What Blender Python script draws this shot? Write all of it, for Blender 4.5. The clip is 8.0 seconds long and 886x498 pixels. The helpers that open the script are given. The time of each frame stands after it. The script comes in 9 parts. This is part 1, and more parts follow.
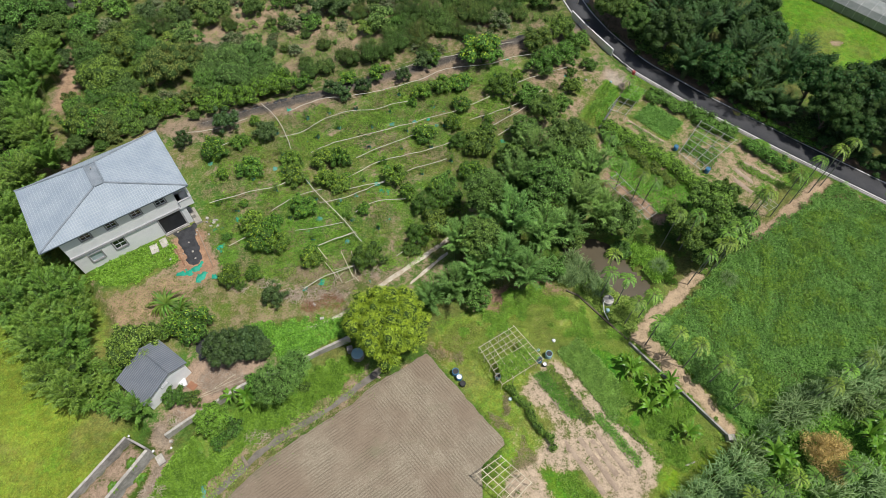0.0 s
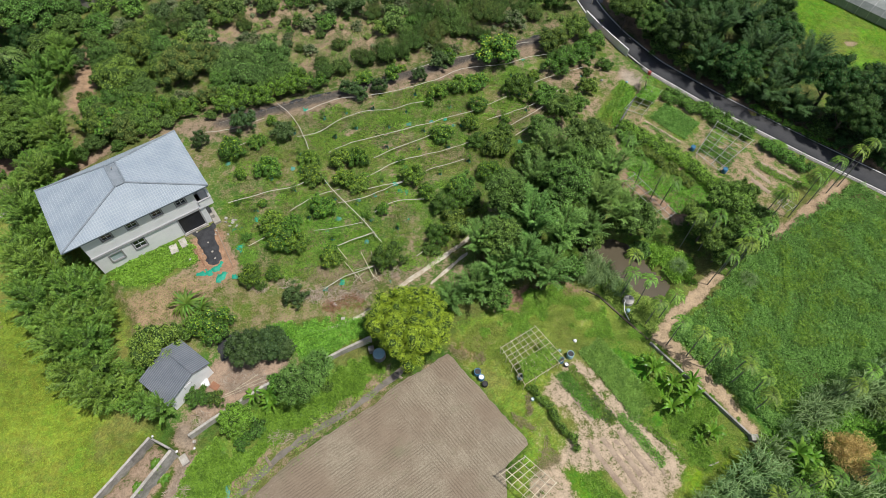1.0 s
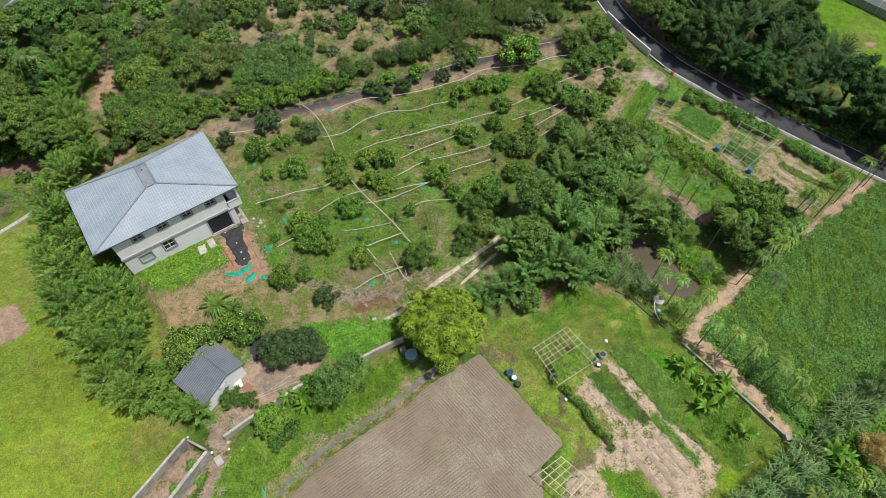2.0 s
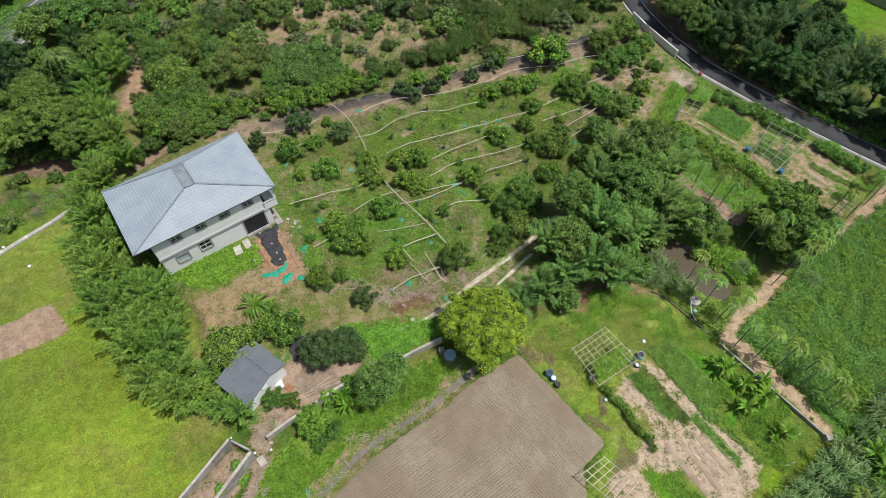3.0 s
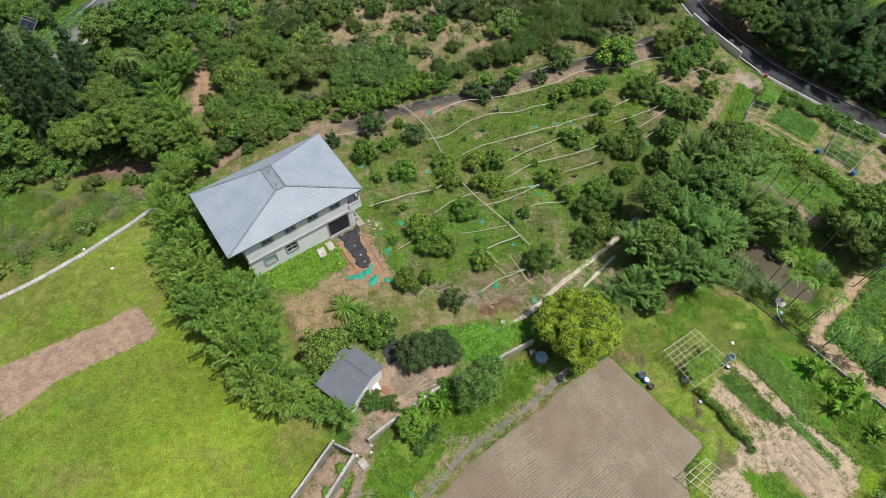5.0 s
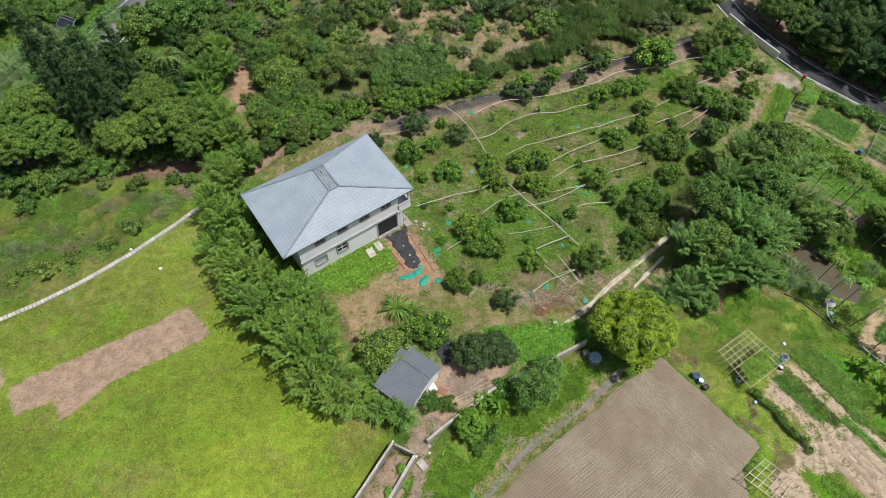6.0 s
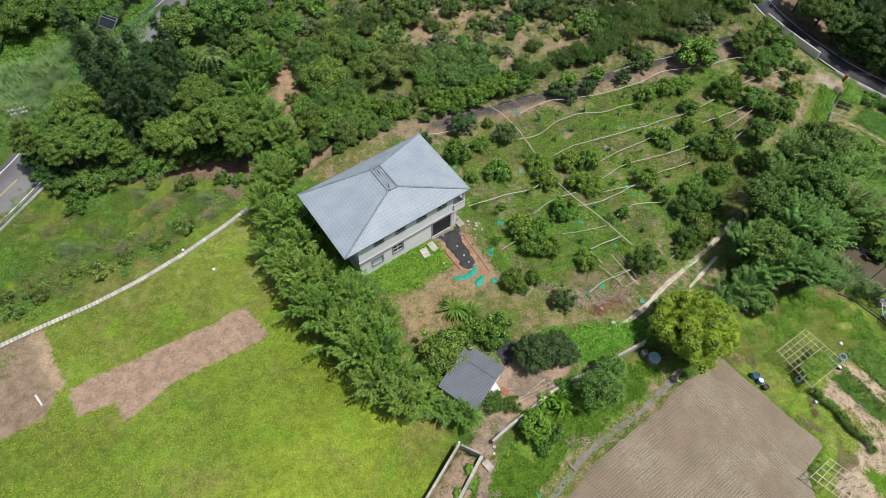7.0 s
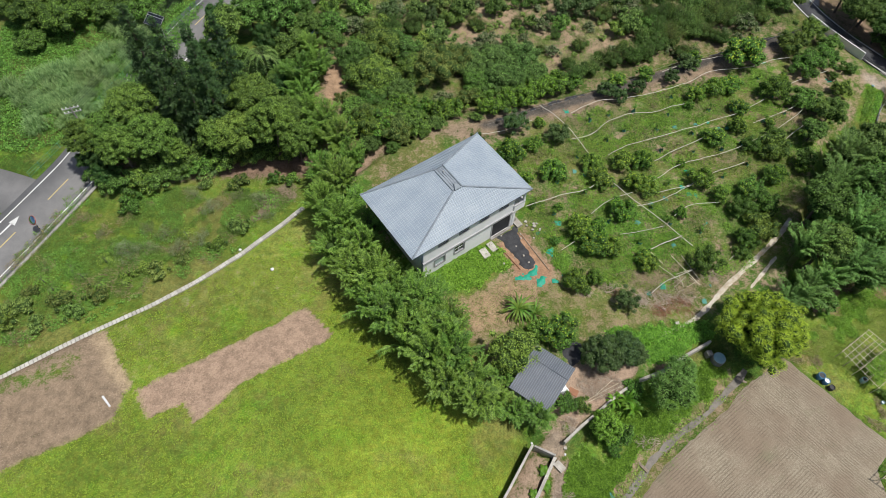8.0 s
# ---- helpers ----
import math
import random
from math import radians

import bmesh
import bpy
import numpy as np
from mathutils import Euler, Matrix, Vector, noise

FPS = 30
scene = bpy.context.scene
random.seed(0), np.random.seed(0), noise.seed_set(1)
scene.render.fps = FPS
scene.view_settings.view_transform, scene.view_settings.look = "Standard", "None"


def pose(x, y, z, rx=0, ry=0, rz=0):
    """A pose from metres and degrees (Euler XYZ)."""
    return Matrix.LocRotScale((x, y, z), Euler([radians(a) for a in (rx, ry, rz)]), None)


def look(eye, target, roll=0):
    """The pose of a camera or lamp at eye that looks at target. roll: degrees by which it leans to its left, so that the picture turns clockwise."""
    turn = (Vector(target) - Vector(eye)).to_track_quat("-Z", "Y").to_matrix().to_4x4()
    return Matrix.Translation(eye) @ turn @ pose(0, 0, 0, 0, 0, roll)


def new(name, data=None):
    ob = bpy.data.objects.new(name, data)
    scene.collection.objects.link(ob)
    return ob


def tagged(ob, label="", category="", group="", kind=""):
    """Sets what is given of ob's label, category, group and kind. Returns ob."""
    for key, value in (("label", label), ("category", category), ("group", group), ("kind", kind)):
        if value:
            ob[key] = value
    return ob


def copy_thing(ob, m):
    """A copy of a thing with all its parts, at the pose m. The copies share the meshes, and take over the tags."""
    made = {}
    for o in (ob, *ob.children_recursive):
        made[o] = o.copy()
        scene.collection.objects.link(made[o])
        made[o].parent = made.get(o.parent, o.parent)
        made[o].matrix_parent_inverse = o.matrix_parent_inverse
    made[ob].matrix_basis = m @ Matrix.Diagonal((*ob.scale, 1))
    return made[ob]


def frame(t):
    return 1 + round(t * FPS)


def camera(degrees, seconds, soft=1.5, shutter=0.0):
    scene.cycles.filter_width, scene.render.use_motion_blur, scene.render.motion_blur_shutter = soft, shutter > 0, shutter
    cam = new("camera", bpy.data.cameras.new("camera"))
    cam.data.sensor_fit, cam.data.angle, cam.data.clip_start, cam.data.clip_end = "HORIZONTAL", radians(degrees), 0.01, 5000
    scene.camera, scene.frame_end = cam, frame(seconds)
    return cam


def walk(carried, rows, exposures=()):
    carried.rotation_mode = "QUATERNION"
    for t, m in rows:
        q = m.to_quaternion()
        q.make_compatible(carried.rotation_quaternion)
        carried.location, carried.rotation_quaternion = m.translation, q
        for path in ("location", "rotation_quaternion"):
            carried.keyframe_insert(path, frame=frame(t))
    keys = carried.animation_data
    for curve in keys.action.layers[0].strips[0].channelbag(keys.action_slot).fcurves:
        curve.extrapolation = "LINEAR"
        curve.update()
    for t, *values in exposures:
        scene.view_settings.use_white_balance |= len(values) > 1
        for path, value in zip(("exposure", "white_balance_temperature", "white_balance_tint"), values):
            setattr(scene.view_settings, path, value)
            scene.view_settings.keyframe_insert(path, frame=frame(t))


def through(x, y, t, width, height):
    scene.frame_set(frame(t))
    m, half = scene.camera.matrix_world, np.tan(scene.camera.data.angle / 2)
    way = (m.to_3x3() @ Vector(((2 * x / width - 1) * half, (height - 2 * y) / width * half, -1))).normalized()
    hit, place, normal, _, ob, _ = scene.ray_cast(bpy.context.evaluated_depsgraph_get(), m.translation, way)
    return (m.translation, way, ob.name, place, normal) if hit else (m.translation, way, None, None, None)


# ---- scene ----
cam = camera(73.0, 8.0, 0.6)
PATH = [
    (0, (0.036, 0.039, 68.377), (0.032, 1.126, 66.698), 0.1),
    (0.5, (-1.122, 0.061, 68.36), (-1.125, 1.149, 66.682), 0.1),
    (1, (-2.735, 0.081, 68.384), (-2.735, 1.167, 66.705), 0.3),
    (1.5, (-4.641, 0.086, 68.372), (-4.638, 1.173, 66.693), 0.4),
    (3, (-11.734, 0.142, 68.487), (-11.722, 1.228, 66.807), 0.8),
    (3.5, (-14.366, 0.228, 68.598), (-14.352, 1.312, 66.917), 0.9),
    (4, (-17.169, 0.326, 68.657), (-17.152, 1.408, 66.976), 1.0),
    (4.5, (-20.126, 0.404, 68.713), (-20.106, 1.486, 67.031), 1.1),
    (6, (-30.081, 0.741, 68.646), (-30.049, 1.819, 66.962), 1.7),
    (6.5, (-33.759, 0.836, 68.638), (-33.722, 1.912, 66.952), 1.9),
    (7, (-37.61, 0.939, 68.495), (-37.568, 2.015, 66.81), 2.1),
    (7.5, (-41.658, 1.096, 68.339), (-41.611, 2.171, 66.653), 2.3),
    (8, (-45.897, 1.274, 68.157), (-45.843, 2.348, 66.47), 2.7),
]
EXPOSURE = 0.03
walk(cam, [(t, look(eye, target, roll)) for t, eye, target, roll in PATH], [(0.0, EXPOSURE), (8.0, EXPOSURE)])

# ---- sky and sun ----
SUN_HIGH, SUN_FROM = 69.0, 108.0  # degrees above the horizon; degrees clockwise from +y
world = bpy.data.worlds.new("sky")
scene.world = world
world.use_nodes = True
wn = world.node_tree.nodes
sky = wn.new("ShaderNodeTexSky")
sky.sky_type = "NISHITA"
sky.sun_disc = False
sky.sun_elevation, sky.sun_rotation = radians(SUN_HIGH), radians(SUN_FROM)
sky.air_density, sky.dust_density, sky.ozone_density = 1.0, 2.5, 1.0
wn["Background"].inputs["Strength"].default_value = 0.085
world.node_tree.links.new(sky.outputs["Color"], wn["Background"].inputs["Color"])
sun = new("sun", bpy.data.lights.new("sun", "SUN"))
sun.data.energy, sun.data.angle, sun.data.color = 4.0, radians(1.0), (1.0, 0.98, 0.94)
_e, _a = radians(SUN_HIGH), radians(SUN_FROM)
sun.matrix_basis = look((math.sin(_a) * math.cos(_e) * 200, math.cos(_a) * math.cos(_e) * 200, math.sin(_e) * 200), (0, 0, 0))


# ---- materials ----
def nodes_of(name):
    m = bpy.data.materials.new(name)
    m.use_nodes = True
    nt = m.node_tree
    return m, nt.nodes, nt.links, nt.nodes["Principled BSDF"]


def noise_node(n, l, scale, detail=4.0, rough=0.6, coords=None):
    t = n.new("ShaderNodeTexNoise")
    t.inputs["Scale"].default_value, t.inputs["Detail"].default_value, t.inputs["Roughness"].default_value = scale, detail, rough
    if coords is None:
        g = n.new("ShaderNodeNewGeometry")
        coords = g.outputs["Position"]
    l.new(coords, t.inputs["Vector"])
    return t.outputs["Fac"]


def ramp(n, l, fac, lo, hi, a=0.0, b=1.0):
    r = n.new("ShaderNodeMapRange")
    r.interpolation_type = "SMOOTHSTEP"
    for key, v in zip(("From Min", "From Max", "To Min", "To Max"), (lo, hi, a, b)):
        r.inputs[key].default_value = v
    l.new(fac, r.inputs["Value"])
    return r.outputs["Result"]


def mixed(n, l, fac, a, b):
    x = n.new("ShaderNodeMix")
    x.data_type = "RGBA"
    for s, v in ((x.inputs["Factor"], fac), (x.inputs["A"], a), (x.inputs["B"], b)):
        if isinstance(v, bpy.types.NodeSocket):
            l.new(v, s)
        else:
            s.default_value = v if isinstance(v, float) else (*v, 1.0)
    return x.outputs["Result"]


def maths(n, l, op, a, b=0.0):
    x = n.new("ShaderNodeMath")
    x.operation = op
    for s, v in zip(x.inputs, (a, b)):
        if isinstance(v, bpy.types.NodeSocket):
            l.new(v, s)
        else:
            s.default_value = v
    return x.outputs[0]


def bumped(n, l, bsdf, height, strength, distance):
    b = n.new("ShaderNodeBump")
    b.inputs["Strength"].default_value, b.inputs["Distance"].default_value = strength, distance
    l.new(height, b.inputs["Height"])
    l.new(b.outputs["Normal"], bsdf.inputs["Normal"])


def surface(name, a, b, rough=0.8, coarse=0.5, fine=6.0, metal=0.0, bump=0.3, depth=0.02, streak=None, vary=0.0):
    """A worn surface: colour a with stains of colour b at a coarse and a fine scale."""
    m, n, l, p = nodes_of(name)
    big, small = noise_node(n, l, coarse, 4), noise_node(n, l, fine, 5, 0.7)
    f = maths(n, l, "ADD", maths(n, l, "MULTIPLY", big, 0.6), maths(n, l, "MULTIPLY", small, 0.4))
    col = mixed(n, l, ramp(n, l, f, 0.38, 0.62), a, b)
    if vary:
        o = n.new("ShaderNodeObjectInfo")
        h = n.new("ShaderNodeHueSaturation")
        l.new(col, h.inputs["Color"])
        l.new(ramp(n, l, o.outputs["Random"], 0.0, 1.0, 1 - vary, 1 + vary), h.inputs["Value"])
        col = h.outputs["Color"]
    l.new(col, p.inputs["Base Color"])
    p.inputs["Roughness"].default_value, p.inputs["Metallic"].default_value = rough, metal
    if bump:
        bumped(n, l, p, small, bump, depth)
    return m


def foliage(name, a, b, hue=0.02, value=0.25, through=0.2, gloss=0.55):
    """Leaves: colours a to b leaf by leaf, shifted plant by plant, with light coming through."""
    m, n, l, p = nodes_of(name)
    g, o = n.new("ShaderNodeNewGeometry"), n.new("ShaderNodeObjectInfo")
    blotch = noise_node(n, l, 0.75, 4, 0.65)
    a, b = ((c[0] * k * 1.6, c[1] * k * 1.7, c[2] * k * 1.45) for c, k in ((a, 0.8), (b, 1.25)))
    f = maths(n, l, "ADD", maths(n, l, "MULTIPLY", g.outputs["Random Per Island"], 0.5), maths(n, l, "MULTIPLY", blotch, 0.8))
    col = mixed(n, l, ramp(n, l, f, 0.3, 1.0), a, b)
    h = n.new("ShaderNodeHueSaturation")
    l.new(col, h.inputs["Color"])
    l.new(ramp(n, l, o.outputs["Random"], 0.0, 1.0, 0.5 - hue, 0.5 + hue), h.inputs["Hue"])
    r2 = maths(n, l, "FRACT", maths(n, l, "MULTIPLY", o.outputs["Random"], 7.31))
    l.new(ramp(n, l, r2, 0.0, 1.0, 1 - value, 1 + value), h.inputs["Value"])
    l.new(h.outputs["Color"], p.inputs["Base Color"])
    p.inputs["Roughness"].default_value = gloss
    p.inputs["Specular IOR Level"].default_value = 0.35
    t = n.new("ShaderNodeBsdfTranslucent")
    l.new(h.outputs["Color"], t.inputs["Color"])
    x = n.new("ShaderNodeMixShader")
    x.inputs["Fac"].default_value = through
    l.new(p.outputs[0], x.inputs[1])
    l.new(t.outputs[0], x.inputs[2])
    l.new(x.outputs[0], n["Material Output"].inputs["Surface"])
    return m


def ground_material():
    """Grass and earth by the sheet's own attributes, broken up into tufts and bare spots."""
    m, n, l, p = nodes_of("ground")
    cover, earth = n.new("ShaderNodeVertexColor"), n.new("ShaderNodeVertexColor")
    cover.layer_name, earth.layer_name = "cover", "earth"
    big, mid, small = noise_node(n, l, 0.16, 4), noise_node(n, l, 0.9, 6, 0.72), noise_node(n, l, 5.0, 5, 0.75)
    spots = maths(n, l, "ADD", maths(n, l, "MULTIPLY", mid, 0.55), maths(n, l, "MULTIPLY", small, 0.45))
    f = maths(n, l, "ADD", maths(n, l, "MULTIPLY", maths(n, l, "SUBTRACT", spots, 0.5), 2.2), cover.outputs["Alpha"])
    f = maths(n, l, "ADD", f, maths(n, l, "MULTIPLY", maths(n, l, "SUBTRACT", big, 0.5), 0.5))
    bare = ramp(n, l, f, 0.38, 0.64)
    gv = n.new("ShaderNodeHueSaturation")
    tint = mixed(n, l, ramp(n, l, noise_node(n, l, 0.11, 5, 0.6), 0.46, 0.62, 0.0, 0.6), cover.outputs["Color"], (0.20, 0.180, 0.060))
    lush = maths(n, l, "ADD", maths(n, l, "MULTIPLY", noise_node(n, l, 0.19, 4, 0.6), 0.7), maths(n, l, "MULTIPLY", small, 0.3))
    tint = mixed(n, l, ramp(n, l, lush, 0.53, 0.61, 0.0, 0.5), tint, (0.130, 0.265, 0.018))
    l.new(tint, gv.inputs["Color"])
    wide = noise_node(n, l, 0.07, 5, 0.65)
    l.new(maths(n, l, "MULTIPLY", ramp(n, l, small, 0.34, 0.66, 0.72, 1.27), maths(n, l, "MULTIPLY", ramp(n, l, noise_node(n, l, 15.0, 3, 0.7), 0.36, 0.64, 0.78, 1.22), maths(n, l, "MULTIPLY", ramp(n, l, mid, 0.36, 0.64, 0.80, 1.18), ramp(n, l, wide, 0.35, 0.65, 0.82, 1.16)))), gv.inputs["Value"])
    l.new(ramp(n, l, noise_node(n, l, 1.7, 4, 0.65), 0.32, 0.68, 0.482, 0.518), gv.inputs["Hue"])
    ev = n.new("ShaderNodeHueSaturation")
    l.new(earth.outputs["Color"], ev.inputs["Color"])
    l.new(ramp(n, l, spots, 0.35, 0.66, 0.62, 1.35), ev.inputs["Value"])
    chips = noise_node(n, l, 11.0, 4, 0.7)
    dirt = mixed(n, l, ramp(n, l, chips, 0.57, 0.67, 0.0, 0.55), ev.outputs["Color"], (0.52, 0.43, 0.32))
    dirt = mixed(n, l, ramp(n, l, chips, 0.36, 0.44, 0.4, 0.0), dirt, (0.11, 0.085, 0.058))
    l.new(mixed(n, l, bare, gv.outputs["Color"], dirt), p.inputs["Base Color"])
    p.inputs["Roughness"].default_value = 0.95
    p.inputs["Specular IOR Level"].default_value = 0.15
    hgt = maths(n, l, "MULTIPLY", maths(n, l, "ADD", small, mid), ramp(n, l, bare, 0.0, 1.0, 0.75, 0.5))
    bumped(n, l, p, hgt, 0.6, 0.28)
    return m


def furrow_material():
    """Tilled earth: fine furrows along the local x axis, dry crumbs and damp stains."""
    m, n, l, p = nodes_of("tilled_soil")
    tc = n.new("ShaderNodeTexCoord")
    mp = n.new("ShaderNodeMapping")
    mp.inputs["Scale"].default_value = (0.035, 1.0, 1.0)
    l.new(tc.outputs["Object"], mp.inputs["Vector"])
    streak = noise_node(n, l, 7.5, 4, 0.6, mp.outputs["Vector"])
    big, small = noise_node(n, l, 0.13, 4), noise_node(n, l, 7.0, 5, 0.7)
    f = maths(n, l, "ADD", maths(n, l, "MULTIPLY", streak, 0.32), maths(n, l, "MULTIPLY", small, 0.68))
    col = mixed(n, l, ramp(n, l, f, 0.36, 0.64), (0.188, 0.152, 0.106), (0.325, 0.276, 0.198))
    col = mixed(n, l, ramp(n, l, big, 0.40, 0.62, 0.0, 0.62), col, (0.192, 0.138, 0.095))
    weedy = noise_node(n, l, 0.21, 5, 0.6)
    col = mixed(n, l, ramp(n, l, weedy, 0.54, 0.70, 0.0, 0.55), col, (0.17, 0.165, 0.095))
    straw = noise_node(n, l, 16.0, 3, 0.6, mp.outputs["Vector"])
    col = mixed(n, l, ramp(n, l, straw, 0.66, 0.74, 0.0, 0.8), col, (0.42, 0.35, 0.25))
    wave = n.new("ShaderNodeTexWave")
    wave.wave_type, wave.bands_direction = "BANDS", "Y"
    for key, v in (("Scale", 1.0), ("Distortion", 2.6), ("Detail", 3.0), ("Detail Scale", 1.4)):
        wave.inputs[key].default_value = v
    l.new(tc.outputs["Object"], wave.inputs["Vector"])
    line = maths(n, l, "MULTIPLY", ramp(n, l, wave.outputs["Fac"], 0.15, 0.42, 0.5, 0.0), ramp(n, l, noise_node(n, l, 0.5, 4), 0.35, 0.6))
    col = mixed(n, l, line, col, (0.105, 0.078, 0.052))
    clods = noise_node(n, l, 3.2, 6, 0.75)
    col = mixed(n, l, ramp(n, l, clods, 0.60, 0.70, 0.0, 0.5), col, (0.36, 0.29, 0.21))
    l.new(col, p.inputs["Base Color"])
    p.inputs["Roughness"].default_value = 0.95
    bumped(n, l, p, maths(n, l, "ADD", f, maths(n, l, "MULTIPLY", wave.outputs["Fac"], 0.15)), 0.6, 0.07)
    return m


def glass_material(name, tint=(0.02, 0.025, 0.03)):
    m, n, l, p = nodes_of(name)
    p.inputs["Base Color"].default_value = (*tint, 1)
    p.inputs["Roughness"].default_value = 0.06
    p.inputs["Specular IOR Level"].default_value = 0.8
    return m


def water_material():
    m, n, l, p = nodes_of("pond_water")
    big = noise_node(n, l, 0.3, 3)
    l.new(mixed(n, l, big, (0.085, 0.07, 0.045), (0.13, 0.11, 0.075)), p.inputs["Base Color"])
    p.inputs["Roughness"].default_value = 0.08
    bumped(n, l, p, noise_node(n, l, 2.5, 3), 0.12, 0.02)
    return m


def net_material(name, a, b):
    m, n, l, p = nodes_of(name)
    small = noise_node(n, l, 9.0, 4, 0.7)
    l.new(mixed(n, l, ramp(n, l, small, 0.35, 0.65), a, b), p.inputs["Base Color"])
    p.inputs["Roughness"].default_value = 0.6
    bumped(n, l, p, small, 0.6, 0.03)
    return m


M_GROUND, M_FURROW, M_WATER = ground_material(), furrow_material(), water_material()
M_ROOF = surface("blue_grey_sheet_metal", (0.235, 0.285, 0.335), (0.29, 0.335, 0.38), 0.55, 0.4, 5.0, 0.0, 0.12, 0.01)
M_RIDGE = surface("ridge_flashing", (0.17, 0.20, 0.225), (0.25, 0.28, 0.31), 0.6, 0.7, 6.0, 0.0, 0.1, 0.01)
M_SHED = surface("dark_sheet_metal", (0.115, 0.128, 0.146), (0.148, 0.158, 0.175), 0.42, 0.6, 5.0, 0.0, 0.1, 0.01)
# Same shed metal, coloured lighter for the light its ribs catch.
M_SHED_RIB_LIT = surface("shed_ribs_lit", (0.185, 0.205, 0.232), (0.225, 0.245, 0.27), 0.42, 0.6, 5.0, 0.0, 0.1, 0.01)
M_WALL = surface("pale_render", (0.74, 0.75, 0.74), (0.82, 0.82, 0.81), 0.9, 0.5, 5.0, 0.0, 0.15, 0.01)
M_BAND = surface("grey_render", (0.34, 0.34, 0.35), (0.42, 0.42, 0.42), 0.9, 0.6, 6.0, 0.0, 0.15, 0.01)
M_TRIM = surface("grey_window_surround", (0.25, 0.25, 0.25), (0.31, 0.31, 0.31), 0.7, 1.0, 8.0, 0.0, 0.1, 0.01)
M_WHITE = surface("white_frame", (0.75, 0.75, 0.75), (0.66, 0.66, 0.66), 0.45, 1.0, 9.0, 0.0, 0.05, 0.01)
M_GLASS = glass_material("dark_window_glass")
M_FROST = glass_material("pale_window_glass", (0.42, 0.50, 0.52))
M_CONCRETE = surface("weathered_concrete", (0.36, 0.34, 0.31), (0.20, 0.19, 0.17), 0.92, 0.8, 5.0, 0.0, 0.4, 0.02, vary=0.12)
M_CONCRETE_PALE = surface("pale_concrete", (0.47, 0.44, 0.39), (0.30, 0.275, 0.235), 0.9, 0.9, 6.0, 0.0, 0.3, 0.02, vary=0.1)
M_CONCRETE_DARK = surface("stained_concrete", (0.10, 0.10, 0.105), (0.17, 0.165, 0.16), 0.9, 0.9, 6.0, 0.0, 0.4, 0.02)
M_ASPHALT = surface("dark_asphalt", (0.040, 0.041, 0.045), (0.058, 0.058, 0.060), 0.85, 0.35, 8.0, 0.0, 0.3, 0.01)
M_ASPHALT_OLD = surface("grey_asphalt", (0.15, 0.148, 0.145), (0.20, 0.195, 0.19), 0.9, 0.3, 6.0, 0.0, 0.3, 0.01)
M_PAINT = surface("road_paint_white", (0.72, 0.72, 0.70), (0.55, 0.55, 0.52), 0.7, 1.0, 9.0, 0.0, 0.1, 0.005)
M_PAINT_Y = surface("road_paint_yellow", (0.62, 0.48, 0.18), (0.5, 0.4, 0.2), 0.7, 1.0, 9.0, 0.0, 0.1, 0.005)
M_RED = surface("red_paint", (0.33, 0.05, 0.04), (0.25, 0.05, 0.04), 0.6, 1.0, 8.0, 0.0, 0.1, 0.005)
M_BARK = surface("bark", (0.13, 0.10, 0.075), (0.07, 0.055, 0.04), 0.95, 1.5, 8.0, 0.0, 0.6, 0.03)
M_PALE_BARK = surface("palm_trunk_bark", (0.20, 0.20, 0.17), (0.12, 0.13, 0.10), 0.9, 2.0, 9.0, 0.0, 0.4, 0.02)
M_CULM = surface("bamboo_culm", (0.16, 0.20, 0.06), (0.12, 0.15, 0.06), 0.6, 1.5, 8.0, 0.0, 0.1, 0.01)
M_POLE = surface("dry_bamboo_pole", (0.60, 0.54, 0.40), (0.46, 0.40, 0.28), 0.7, 1.5, 9.0, 0.0, 0.2, 0.01, vary=0.15)
M_STEEL = surface("galvanised_tube", (0.50, 0.50, 0.48), (0.40, 0.40, 0.38), 0.5, 1.0, 8.0, 0.4, 0.1, 0.01)
M_PIPE = surface("weathered_plastic_pipe", (0.62, 0.59, 0.51), (0.46, 0.42, 0.34), 0.7, 1.2, 9.0, 0.0, 0.1, 0.01)
M_WOOD = surface("weathered_wood", (0.34, 0.28, 0.21), (0.22, 0.17, 0.12), 0.9, 1.5, 9.0, 0.0, 0.3, 0.02, vary=0.25)
M_DEADWOOD = surface("dead_branches", (0.47, 0.40, 0.32), (0.28, 0.21, 0.15), 0.95, 1.5, 9.0, 0.0, 0.3, 0.02)
M_TARP = surface("black_weed_mat", (0.020, 0.021, 0.024), (0.045, 0.045, 0.048), 0.75, 1.2, 7.0, 0.0, 0.7, 0.06)
M_NET = net_material("teal_netting", (0.004, 0.22, 0.135), (0.012, 0.34, 0.22))
M_NET_PALE = net_material("faded_netting", (0.03, 0.19, 0.14), (0.09, 0.27, 0.21))
M_BLUE = surface("blue_plastic", (0.035, 0.13, 0.24), (0.06, 0.19, 0.31), 0.4, 1.0, 6.0, 0.0, 0.05, 0.01)
M_BLACK = surface("black_plastic", (0.015, 0.015, 0.017), (0.03, 0.03, 0.032), 0.5, 1.0, 6.0, 0.0, 0.05, 0.01)
M_TEAL = surface("pale_blue_lid", (0.22, 0.38, 0.43), (0.30, 0.45, 0.48), 0.5, 1.2, 7.0, 0.0, 0.1, 0.01)
M_RUST = surface("faded_brick_earth", (0.32, 0.15, 0.085), (0.24, 0.12, 0.07), 0.95, 1.0, 7.0, 0.0, 0.5, 0.03)

